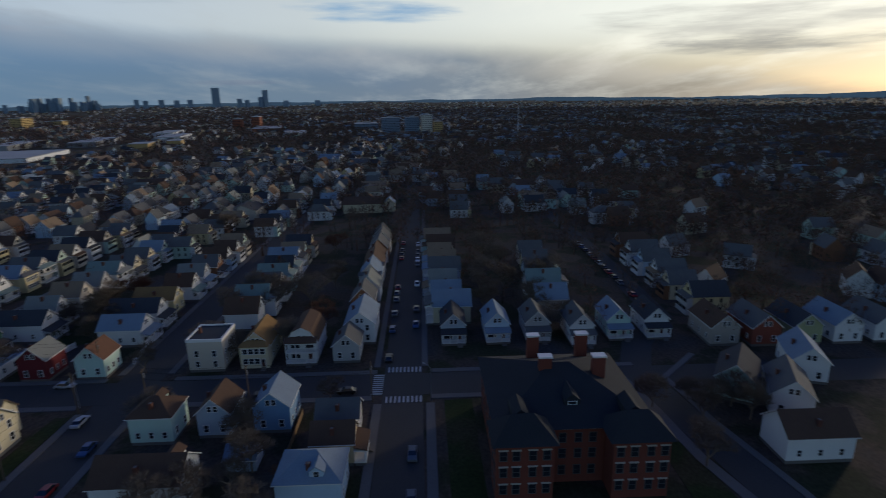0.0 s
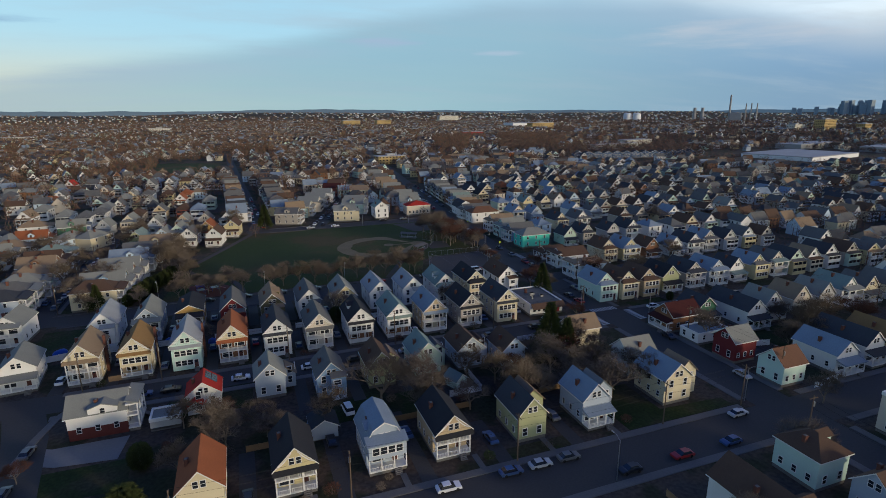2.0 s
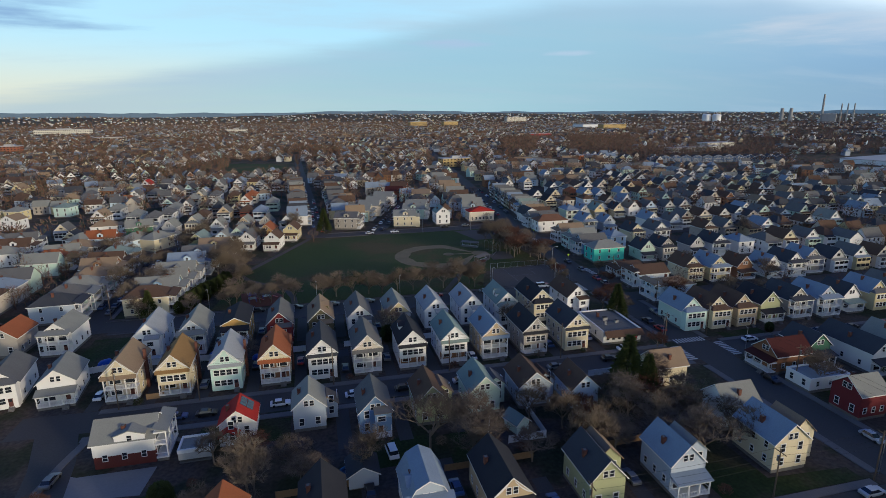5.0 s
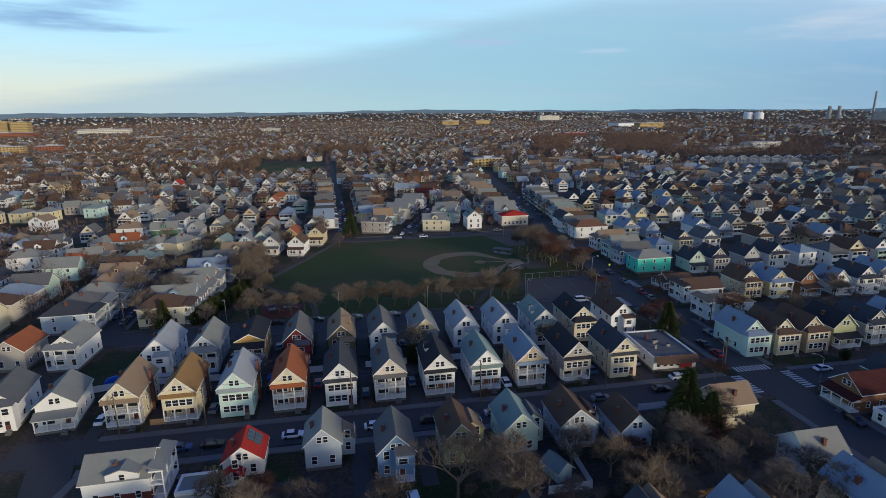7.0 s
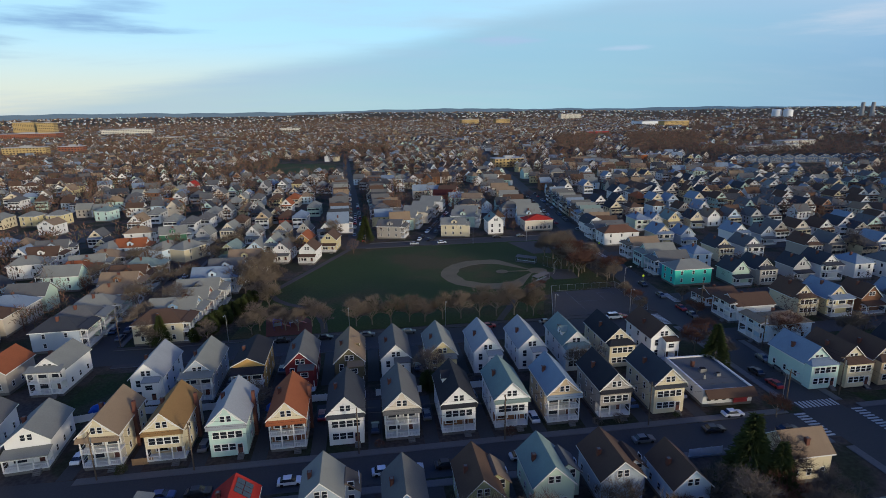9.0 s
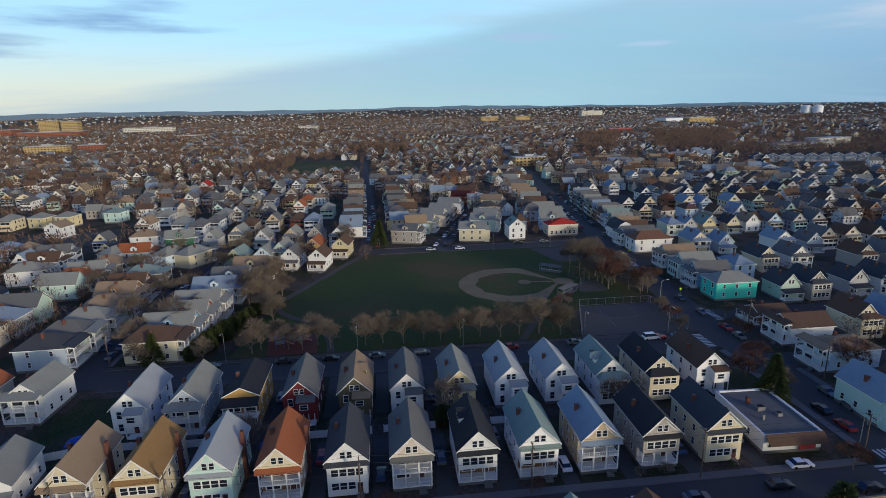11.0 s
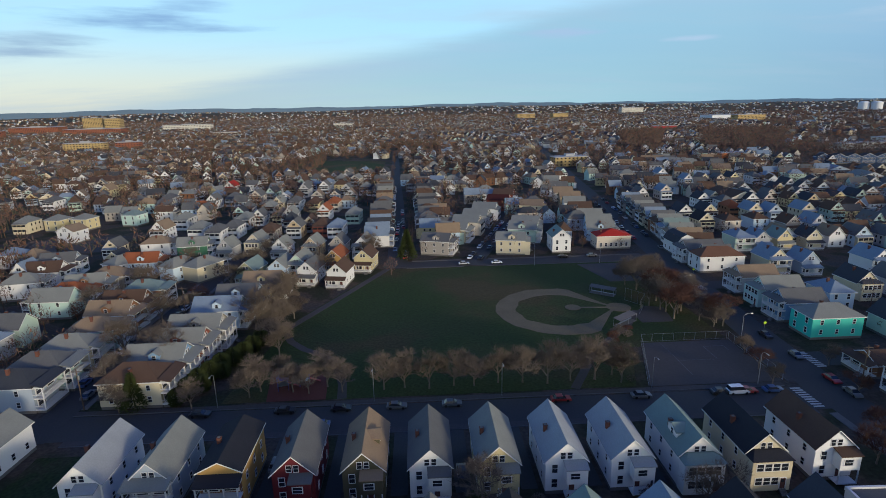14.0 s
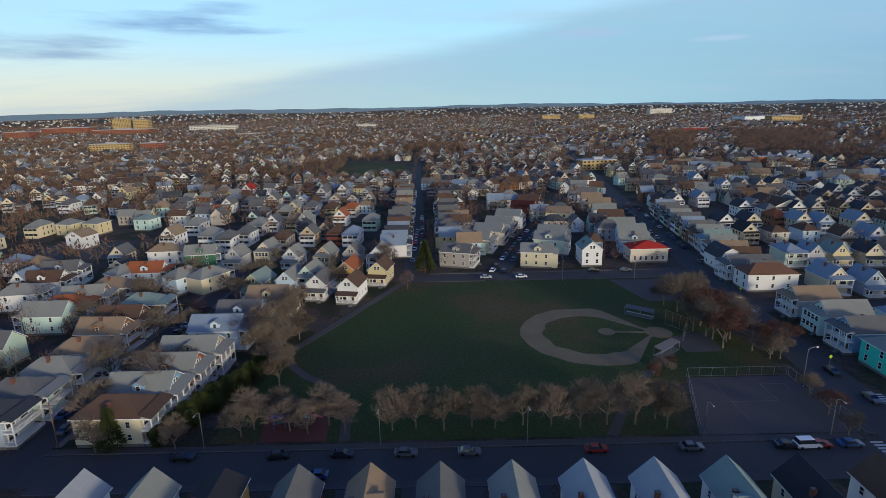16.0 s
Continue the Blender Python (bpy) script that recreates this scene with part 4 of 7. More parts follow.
for x, y, w, l, h in ((86.0, 133.5, 1.6, 1.2, 0.9), (88.4, 131.0, 1.0, 1.0, 0.7), (84.2, 130.0, 0.5, 0.5, 1.1)):
    root = new("roof_unit")
    root.matrix_basis = pose(x, y, 3.95, 0, 0, -2)
    tagged(root, "grey metal ventilation unit on a flat roof", "ventilation unit", "units on the shop roof")
    u = Shape()
    u.box(-w / 2, w / 2, -l / 2, l / 2, 0, h, taper=0.03)
    u.put("housing", [metal_grey], root)
    u = Shape()
    u.box(-w / 2 + 0.12, w / 2 - 0.12, -l / 2 + 0.12, l / 2 - 0.12, h + 0.002, h + 0.06)
    u.put("grille", [rubber], root)

G3 = "houses behind the front street"
HOUSES_BEHIND_A = (
    (-17.5, 100.6, 7.2, 7.0, 4.0, 2.8, "white", "red", "none", 0, dict(wing=(-1.6, -2.2, 3.6, 2.4, 2.4, 1.2, "red"))), (-2.8, 100.5, 6.8, 8, 5.6, 3.2, "grey_blue", "light_grey", "none", 0, dict(wing=(3.8, 3.5, 4.5, 4, 4.0, 1.6, "tan"))), (10.8, 95.2, 6.8, 10, 5.8, 3.4, "blue", "grey", "rear", 0, {}), (23.3, 96.4, 6.8, 10, 5.8, 3.4, "moss", "brown", "none", 0, dict(wing=(3.2, 4, 4.5, 5, 5.2, 1.8, "tan"))),
    (35.7, 97.6, 7.0, 10, 5.8, 3.4, "pale_green", "green_grey", "none", 0, dict(wing=(3.6, 3.4, 4.5, 5, 5.2, 1.8, "grey"))), (47.8, 97.5, 7.6, 10, 5.6, 3.2, "grey_blue", "brown", "none", 0, dict(wing=(3.6, 3.0, 4.5, 5, 5.0, 1.8, "brown"))),
)
HOUSES_BEHIND_B = (
    (58.5, 94.0, 6.6, 9, 5.2, 3.2, "pale_blue", "brown", "none", 0, {}), (88.0, 101.2, 7.0, 8.5, 5.8, 3.0, "cream", "tan", "none", 90, {}), (91.4, 82.2, 7.0, 8.4, 6.0, 3.0, "white", "light_grey", "none", 90, {}), (-32.4, 101.0, 8.2, 11.0, 5.4, 2.9, "white", "light_grey", "double", 90, dict(base=2.6, base_mat=surface("dark_brick", (0.14, 0.04, 0.035), 0.9, 8.0, 0.6, 0.3), dormer=(4.2, -1, 5.4, 1.04))),
)
for x, y, w, l, eave, rise, wall, roof, porch, turn, extra in HOUSES_BEHIND_A + HOUSES_BEHIND_B:
    house(pose(x, y, 0, 0, 0, turn), w, l, eave, rise, wall, roof, porch, "gable", group=G3, **extra)
G4 = "houses along the wide street"
HOUSES_WIDE_STREET_A = (
    (-16.1, 62.6, 7.2, 11, 6.2, 3.4, "cream", "orange", "none", "gable", 0, {}), (-0.7, 65.6, 7.2, 9.5, 6.2, 3.6, "pale_yellow", "black", "double", "gable", 0, dict(over=2.3)), (16.1, 66.0, 7.4, 9.5, 5.4, 4.0, "grey_blue", "blue_grey", "mixed", "gambrel", 0, dict(dormer=(3.5, -1, 3.0))), (29.2, 65.6, 7.2, 10, 6.2, 3.4, "tan", "black", "double", "gable", 0, dict(over=2.3)),
    (46.6, 63.4, 6.6, 10, 6.0, 3.6, "moss", "dark", "none", "gable", 0, dict(wing=(2.6, 4.5, 5.0, 6.5, 6.4, 2.4, "tan"))), (62.6, 64.0, 6.6, 9, 6.0, 3.4, "grey_blue", "blue_grey", "single", "gable", 0, dict(wing=(3.4, 2.5, 5.2, 6.0, 6.0, 2.4, "light_grey"))), (85.4, 64.4, 7.8, 10, 6.4, 3.4, "cream", "blue_grey", "none", "gable", 0, dict(wing=(4.6, 2.2, 5.6, 6.5, 6.2, 2.8, "tan"))),
)
HOUSES_WIDE_STREET_B = (
    (-34, 62, 9, 12, 6, 3.4, "cream", "light_grey", "none", "gable", 90, {}), (89.5, 31.2, 7.8, 8.6, 6.2, 3.0, "mint", "brown", "none", "hip", 0, dict(dormer=(4.5, 1, 2.2))), (69.6, 21.0, 8.4, 15, 6.0, 3.2, "white", "brown", "none", "gable", 0, dict(dormer=(3.0, 1, 2.4))), (87.3, 23.4, 6.8, 8.5, 5.8, 3.2, "grey_blue", "brown", "none", "gable", -90, {}),
    (88.4, 11.8, 7.6, 9, 6.2, 3.2, "blue", "blue_grey", "none", "gable", -90, {}), (69.0, -6.0, 9.0, 11, 6.0, 3.4, "pale_blue", "blue_grey", "none", "hip", 0, dict(dormer=(4, -1, 2.4))), (79.6, -6.6, 6.2, 8, 5.2, 2.8, "tan", "brown", "single", "gable", 0, {}), (88.0, -6.6, 6.4, 8.5, 5.2, 2.6, "grey", "grey", "none", "gable", 0, {}),
)
for x, y, w, l, eave, rise, wall, roof, porch, kind, turn, extra in HOUSES_WIDE_STREET_A + HOUSES_WIDE_STREET_B:
    house(pose(x, y, 0, 0, 0, turn), w, l, eave, rise, wall, roof, porch, kind, group=G4, **extra)
G5 = "houses east of the avenue"
HOUSES_AVENUE_A = (
    (116.5, 36.0, 9.0, 10, 8.8, 0.5, "beige", "dark", "none", "flat", -90), (119.5, 24.0, 7.4, 12, 6.0, 3.4, "cream", "gold", "enclosed", "gable", -90), (120.5, 12.2, 8.0, 13, 5.8, 4.0, "white", "brown", "double", "gambrel", -90), (130, -2.0, 8.4, 15, 6.4, 3.4, "white", "blue_grey", "none", "gable", -90),
    (119.0, 0.5, 7.0, 9, 5.0, 3.0, "grey", "grey", "none", "gable", -90), (114.2, 78.2, 7.2, 7.6, 6.0, 3.0, "red", "light_grey", "none", "gable", -90), (114.4, 64.2, 7.2, 7.6, 5.6, 3.2, "mint", "rust", "none", "gable", -90), (136.9, 60.6, 7.8, 12, 5.4, 3.2, "white", "blue_grey", "single", "gable", 0),
    (149.1, 61.6, 7.4, 15, 5.6, 3.4, "white", "dark", "single", "gable", 0), (160.5, 61.6, 7.4, 13, 5.4, 3.2, "pale_yellow", "gold", "none", "gable", 0),
)
HOUSES_AVENUE_B = (
    (129.1, 98.6, 7.0, 9, 5.8, 3.2, "dark_green", "dark", "single", "gable", 0), (141.3, 91.0, 7.6, 16, 5.8, 3.2, "white", "dark", "single", "gable", 0), (114.2, 101.0, 8.0, 11, 5.0, 3.2, "brown", "maroon", "single", "gable", -90), (114.2, 90.5, 7, 12, 3.4, 0.4, "white", "blue_grey", "none", "flat", -90),
    (113.6, 129.4, 7.4, 11.5, 6.2, 3.7, "mint", "blue_grey", "enclosed", "gable", 0), (122.3, 128.6, 7.2, 11.5, 6.2, 3.7, "cream", "brown", "enclosed", "gable", 0), (131.4, 128.4, 7.4, 11.5, 6.2, 3.7, "tan", "brown", "enclosed", "gable", 0), (141.9, 128.2, 7.4, 11.5, 6.2, 3.7, "moss", "black", "single", "gable", 0),
    (153.6, 129.0, 7.6, 11.5, 6.2, 3.7, "taupe", "dark", "double", "gable", 0), (164.0, 128.0, 7.6, 11.5, 6.2, 3.7, "grey_blue", "blue_grey", "double", "gable", 0),
)
HOUSES_AVENUE_C = (
    (118.5, 157.0, 9, 14, 5.8, 2.0, "pale_blue", "tan", "double", "hip", -90), (120.5, 173.0, 9, 13, 5.4, 2.6, "white", "brown", "double", "gable", -90), (121.5, 209.8, 9.2, 15.0, 6.4, 3.0, "teal", "light_grey", "none", "hip", -90), (122.6, 222.2, 8.2, 13, 6.2, 3.2, "blue", "grey", "double", "gable", -90),
    (123.9, 234.2, 8.2, 13, 6.2, 3.4, "mint", "light_grey", "enclosed", "gable", -90), (124.0, 247.6, 8.2, 13, 6.2, 3.2, "grey", "tan", "double", "gable", -90), (122.0, 273.5, 9.6, 18, 6.4, 3.2, "white", "rust", "none", "hip", -90), (123.0, 285.5, 9.0, 16, 6.2, 3.0, "grey", "grey", "double", "gable", -90),
    (128.0, 292.5, 8.4, 13, 5.6, 4.0, "white", "dark", "none", "gambrel", 0), (121.5, 186.5, 8.5, 10, 3.6, 2.0, "brown", "brown", "single", "gable", -90),
)
for x, y, w, l, eave, rise, wall, roof, porch, kind, turn in HOUSES_AVENUE_A + HOUSES_AVENUE_B + HOUSES_AVENUE_C:
    house(pose(x, y, 0, 0, 0, turn), w, l, eave, rise, wall, roof, porch, kind, group=G5)
for y, wall, roof in ((-28.5, "grey_blue", "dark"), (-41.0, "pale_blue", "blue_grey"), (-52.5, "grey", "grey"), (-64.5, "white", "grey"), (-76.0, "mint", "blue_grey"), (-87.0, "white", "dark")):
    house(pose(129.6 if y != -64.5 else 126.5, y, 0, 0, 0, -90), 6.8, 11, 5.4, 3.2, wall, roof, "single", group=G5)
for x, y, wall, roof, turn in ((94.2, -89.8, "mint", "dark", -124), (86.4, -98.0, "white", "grey", -115), (101, -112.0, "white", "blue_grey", -110), (76.3, -100.6, "white", "brown", 0), (122, -103, "taupe", "brown", -90), (121, -114, "brick", "grey", -90), (121, -125.5, "moss", "dark", -90), (121, -137, "white", "blue_grey", -90), (121, -148.5, "white", "grey", -90)):
    house(pose(x, y, 0, 0, 0, turn), 8.0, 13, 5.6, 3.4, wall, roof, "none", group="houses south of the school")
G6 = "houses beside the park"
for x, y, wall, roof, porch, kind, l in (
        (-49, 188.0, "cream", "brown", "double", "hip", 14), (-48, 197.5, "blue", "light_grey", "double", "gable", 14), (-47, 207.3, "brick", "light_grey", "double", "gable", 14), (-46, 217.5, "taupe", "light_grey", "double", "gable", 14),
        (-45, 232.5, "pale_blue", "blue_grey", "double", "gable", 14), (-43, 244.5, "pale_blue", "grey", "double", "gable", 13), (-38.5, 258.5, "pale_yellow", "tan", "double", "gable", 13)):
    house(pose(x, y, 0, 0, 0, 90), 8.8, l, 6.6, 3.3, wall, roof, porch, kind, group=G6, dormer=(6.5, -1, 2.6) if kind == "gable" else None)
for x, y, wall, roof in ((-32.3, 270.5, "white", "grey"), (-20.3, 266.5, "white", "brown"), (-12.0, 285.5, "pale_yellow", "brown"), (-24.5, 287.0, "ochre", "orange"), (-44.5, 275.0, "pale_blue", "light_grey"), (-56.0, 273.0, "moss", "green_grey")):
    house(pose(x, y, 0, 0, 0, -10), 7.4, 11, 6.0, 3.2, wall, roof, "single", group=G6)

# ---- houses further off, built once for each kind and copied ----
KINDS = []
for w, l, eave, rise, porch, kind in ((7.4, 10.5, 6.1, 3.8, "enclosed", "gable"), (7.6, 11.5, 6.3, 3.9, "double", "gable"), (7.0, 9.5, 5.6, 3.8, "single", "gable"), (8.2, 11, 6.4, 3.0, "none", "hip"), (7.4, 10, 5.8, 4.0, "none", "gable"), (8.0, 11, 6.4, 3.0, "double", "hip")):
    KINDS.append(house(pose(0, 0, -50), w, l, eave, rise, porch=porch, kind=kind, sides=0, lite=True, wall_mat=mixed_wall, roof_mat=mixed_roof, chimneys=((0.35, 0.5),),
                       label="painted wooden house with shingle roof in a row", group="rows of houses further off"))
for w, l, eave, rise, porch, kind in ((8.2, 13, 6.4, 3.4, "double", "gable"), (8.6, 13, 6.4, 3.2, "double", "hip")):
    KINDS.append(house(pose(0, 0, -50), w, l, eave, rise, porch=porch, kind=kind, sides=2, lite=True, wall_mat=mixed_wall, roof_mat=mixed_roof, chimneys=((0.35, 0.5),), dormer=(6.5, -1, 2.6) if kind == "gable" else None,
                       label="painted wooden house with porches and shingle roof", group="rows of houses further off"))
KINDS.append(house(pose(0, 0, -50), 11.0, 13.5, 7.0, 2.9, porch="double", sides=2, lite=True, wall_mat=mixed_wall, roof_mat=mixed_roof, chimneys=((0.35, 0.5),), dormer=(7, -1, 3.0), group="rows of houses further off"))
KINDS.append(house(pose(0, 0, -50), 7.8, 11, 5.2, 4.6, porch="enclosed", kind="gambrel", sides=0, lite=True, wall_mat=mixed_wall, roof_mat=mixed_roof, chimneys=((0.35, 0.5),), group="rows of houses further off"))
SIZES = ((7.4, 10.5, 6.1, 3.8), (7.6, 11.5, 6.3, 3.9), (7.0, 9.5, 5.6, 3.8), (8.2, 11, 6.4, 3.0), (7.4, 10, 5.8, 4.0), (8.0, 11, 6.4, 3.0), (8.2, 13, 6.4, 3.4), (8.6, 13, 6.4, 3.2), (11.0, 13.5, 7.0, 2.9), (7.8, 11, 5.2, 4.6))
FAR_ROWS = []
used = set()
pick = random.Random(5)


def far_off(x, y):
    """Beyond the blocks whose houses can be told apart well."""
    return x > 206 or x < -140 or y > 336 or y < -96


def row(x, y, dx, dy, n, turn, kinds=(0, 1, 2, 4), jitter=0.6):
    for i in range(n):
        if pick.random() < 0.04:
            continue
        k = pick.choice(kinds)
        m = pose(x + dx * i + pick.uniform(-jitter, jitter), y + dy * i + pick.uniform(-jitter, jitter), 0, 0, 0, turn + pick.uniform(-1.5, 1.5))
        if far_off(m.translation.x, m.translation.y):
            FAR_ROWS.append((k, m.translation.x, m.translation.y, turn, None, None))
        elif k not in used:
            used.add(k)
            KINDS[k].matrix_basis = m
        else:
            copy_thing(KINDS[k], m)


row(175, 128.5, 10.8, 0, 7, 0)
row(202, 168, 12.2, 0, 4, 0)
row(223, 201, 12.2, 0, 3, 0, (0, 1, 2, 3))
row(249, 231, 12.2, 0, 1, 0, (5,))
row(212, 262, 12.2, 0, 4, 0)
row(176, 297, 12.2, 0, 6, 0, (0, 1, 2, 4))
row(153, 94, 11.5, 0, 8, 0)
row(173, 61, 11.5, 0, 6, 0)
row(146, 30, 11.2, 0, 8, 0)
row(150, -1.0, 12.4, 0, 8, -90, (1, 4))
row(146, -22.5, 12.0, 0.2, 8, 180)
row(150, -66, 14, -0.8, 5, 0)
row(148, -104, 13, 0, 6, 180)
for x, y, turn in ((168, -124, 40), (212, -132, 20), (233, -213, 0), (164, -172, 60), (190, -150, -30), (250, -160, 15), (205, -190, 80), (270, -130, 0), (290, -180, 30), (180, -210, 10)):
    row(x, y, 1, 0, 1, turn, (2, 4, 0))
row(-77.6, 188, 0.2, 9.8, 2, 92, (6, 7))
row(-118, 190, 0, 11.3, 6, -90, (6, 7, 3))
row(-3.0, 327, -0.3, 10.6, 17, 90, (0, 1, 5))
row(12.0, 344, -0.1, 11.5, 15, -90, (0, 1, 5))
row(126.5, 275, 1.2, 10.2, 14, -97, (0, 1))
EAST_HOUSES_A = (
    (1, 189.7, 165.6, 0, "white", "dark"), (2, 179.6, 166.4, 0, "white", "blue_grey"), (1, 155.5, 168.1, 0, "pale_yellow", "blue_grey"), (2, 168.0, 168.2, 0, "brown", "brown"),
    (0, 146.2, 171.5, 0, "cream", "brown"), (5, 210.3, 198.5, 0, "white", "grey"), (3, 196.9, 199.5, 0, "white", "blue_grey"), (1, 183.8, 201.5, 0, "white", "dark"),
    (0, 156.3, 202.0, 0, "taupe", "dark"), (2, 146.5, 202.0, 0, "pale_green", "dark"), (2, 173.0, 203.0, 0, "grey", "dark"), (3, 145.2, 224.4, 0, "pale_blue", "blue_grey"),
    (5, 225.3, 226.6, 0, "tan", "dark"), (0, 237.0, 229.6, 0, "white", "blue_grey"), (0, 202.2, 231.2, 0, "taupe", "brown"), (0, 215.1, 232.1, 0, "taupe", "grey"),
    (1, 174.4, 232.6, 0, "white", "grey"), (0, 161.6, 234.3, 0, "cream", "dark"), (2, 199.7, 255.3, 0, "grey_blue", "grey"), (1, 187.3, 258.2, 0, "white", "blue_grey"),
)
EAST_HOUSES_B = (
    (2, 161.6, 261.3, 0, "grey_blue", "blue_grey"), (1, 150.3, 263.6, 0, "cream", "blue_grey"),
    (2, 164.7, 296.2, 0, "grey", "blue_grey"), (5, 157.0, 297.6, 0, "pale_green", "blue_grey"), (9, 212.1, 325.4, 0, "white", "blue_grey"), (2, 199.0, 325.5, 0, "taupe", "brown"),
    (3, 171.3, 331.2, 0, "beige", "brown"), (5, 136.3, 332.2, 0, "brown", "brown"), (3, 187.4, 333.4, 0, "pale_blue", "brown"), (0, 160.3, 336.7, 0, "cream", "black"),
    (0, 208.2, 353.6, 0, "grey_blue", "blue_grey"), (1, 227.4, 354.5, 0, "cream", "blue_grey"), (1, 199.3, 357.5, 0, "cream", "blue_grey"), (1, 160.1, 358.8, 0, "white", "dark"),
    (1, 174.0, 358.8, 0, "cream", "dark"), (3, 194.1, 369.1, 0, "brown", "orange"), (0, 251.1, 383.0, 0, "tan", "dark"), (3, 200.0, 385.9, 0, "white", "grey"),
)
EAST_HOUSES_C = (
    (1, 217.7, 390.8, 0, "white", "dark"), (2, 244.5, 391.3, 0, "pale_yellow", "brown"), (2, 229.9, 393.1, 0, "beige", "grey"), (0, 190.9, 397.9, 0, "white", "dark"),
    (2, 149.2, 417.6, 0, "cream", "brown"), (1, 161.8, 422.5, 0, "white", "grey"), (0, 259.3, 427.7, 0, "pale_yellow", "dark"), (1, 181.8, 431.3, 0, "beige", "blue_grey"),
    (9, 282.2, 449.8, 0, "white", "dark"), (2, 173.6, 457.7, 0, "cream", "grey"), (0, 247.9, 481.3, 0, "beige", "grey"), (1, 236.1, 483.2, 0, "cream", "grey"),
    (0, 224.2, 485.1, 0, "white", "blue_grey"), (1, 261.5, 485.5, 0, "pale_yellow", "dark"), (3, 281.1, 488.2, 0, "white", "grey"), (5, 293.1, 489.6, 0, "ochre", "blue_grey"),
    (1, 220.6, 523.7, 0, "white", "blue_grey"),
)
WEST_HOUSES_A = (
    (1, -37.7, 278.7, -8, "pale_green", "light_grey"), (1, -14.4, 304.8, -8, "white", "light_grey"),
    (0, -37.6, 308.6, -8, "tan", "light_grey"), (2, -51.9, 309.8, -8, "white", "light_grey"), (2, -77.2, 311.9, -8, "grey", "light_grey"), (2, -26.3, 312.5, -8, "taupe", "grey"),
    (0, -66.1, 318.9, -8, "cream", "light_grey"), (5, -65.6, 341.7, -4, "taupe", "brown"), (5, -93.4, 344.3, -4, "white", "grey"), (3, -32.1, 348.7, -4, "white", "blue_grey"),
    (0, -53.9, 350.1, -4, "tan", "grey"), (3, -40.4, 352.2, -4, "brick", "brown"), (1, -125.2, 353.1, -4, "white", "tan"), (5, -105.5, 353.2, -4, "white", "light_grey"),
    (5, -87.9, 354.2, -4, "white", "grey"), (3, -214.5, 382.0, -4, "cream", "light_grey"), (3, -88.3, 376.0, -4, "grey", "light_grey"),
)
WEST_HOUSES_B = (
    (5, -124.2, 379.8, -4, "grey", "light_grey"), (5, -26.8, 382.3, -4, "pale_green", "light_grey"),
    (1, -64.2, 383.1, -4, "grey", "light_grey"), (2, -82.1, 385.1, -4, "white", "grey"), (3, -69.9, 385.4, -4, "pale_yellow", "tan"),
    (0, -45.8, 394.6, -4, "white", "orange"), (5, -44.2, 421.6, -4, "beige", "orange"), (3, -57.0, 423.2, -4, "pale_yellow", "brown"), (1, -81.0, 425.4, -4, "cream", "light_grey"),
    (3, -70.9, 429.1, -4, "white", "grey"), (0, -130.0, 444.5, -4, "white", "grey"), (3, -119.3, 453.6, -4, "grey", "grey"), (5, -165.7, 457.2, -4, "grey", "grey"),
    (1, -103.8, 457.6, -4, "beige", "grey"), (3, -246.8, 458.0, -4, "white", "grey"), (0, -42.7, 480.7, -4, "grey", "grey"), (1, -75.4, 485.3, -4, "grey", "grey"),
)
WEST_HOUSES_C = (
    (0, -62.7, 501.2, -4, "white", "grey"), (1, -235.6, 508.3, -4, "pale_yellow", "tan"), (1, -139.2, 509.5, -4, "white", "red"),
)
WEST_STREET_HOUSES_A = (
    (6, -78.3, 232.0, 87, "brown", "tan"), (6, -78.8, 242.1, 89, "brown", "brown"), (7, -79.0, 255.2, 92, "brown", "green_grey"), (7, -76.8, 220.6, 100, "mint", "tan"),
    (7, -76.5, 208.3, 96, "cream", "light_grey"), (7, -104.7, 255.2, 96, "cream", "orange"), (6, -103.3, 263.9, 100, "brown", "light_grey"), (7, -129.2, 268.8, 100, "white", "light_grey"),
    (7, -100.2, 273.3, 89, "taupe", "tan"), (6, -130.0, 282.5, 93, "white", "brown"), (6, -133.1, 296.7, 100, "grey_blue", "grey"), (7, -107.9, 296.4, 150, "white", "light_grey"),
    (6, -96.8, 292.3, 93, "pale_blue", "orange"), (7, -105.4, 324.4, 94, "white", "tan"), (7, -82.6, 290.4, 150, "pale_blue", "light_grey"), (7, -73.0, 289.7, 150, "cream", "light_grey"),
    (6, -86.5, 318.6, 98, "dark_green", "light_grey"), (7, -122.3, 424.2, 100, "beige", "orange"),
)
NORTH_HOUSES_A = (
    (8, 35.9, 331.6, 72, "cream", "light_grey"), (8, 43.6, 348.4, 72, "beige", "light_grey"), (8, 50.4, 364.6, 72, "grey", "light_grey"),
    (8, 57.8, 384.6, 72, "white", "light_grey"), (8, 69.8, 411.0, 72, "brick", "maroon"), (8, 76.9, 433.7, 72, "brick", "brown"),
    (8, 69.7, 327.3, 72, "pale_green", "light_grey"), (8, 73.7, 341.5, 72, "grey", "light_grey"), (8, 86.9, 389.9, 72, "cream", "tan"), (6, 106.8, 324.7, 83, "pale_blue", "light_grey"),
    (6, 111.6, 342.0, 83, "pale_blue", "light_grey"), (6, 111.7, 357.5, 83, "white", "light_grey"), (6, 113.0, 379.1, 83, "brown", "brown"), (6, 115.0, 398.5, 83, "white", "light_grey"),
    (6, 117.7, 418.3, 83, "tan", "tan"), (6, 118.3, 438.4, 83, "beige", "tan"), (6, 121.5, 463.5, 83, "white", "grey"),
)
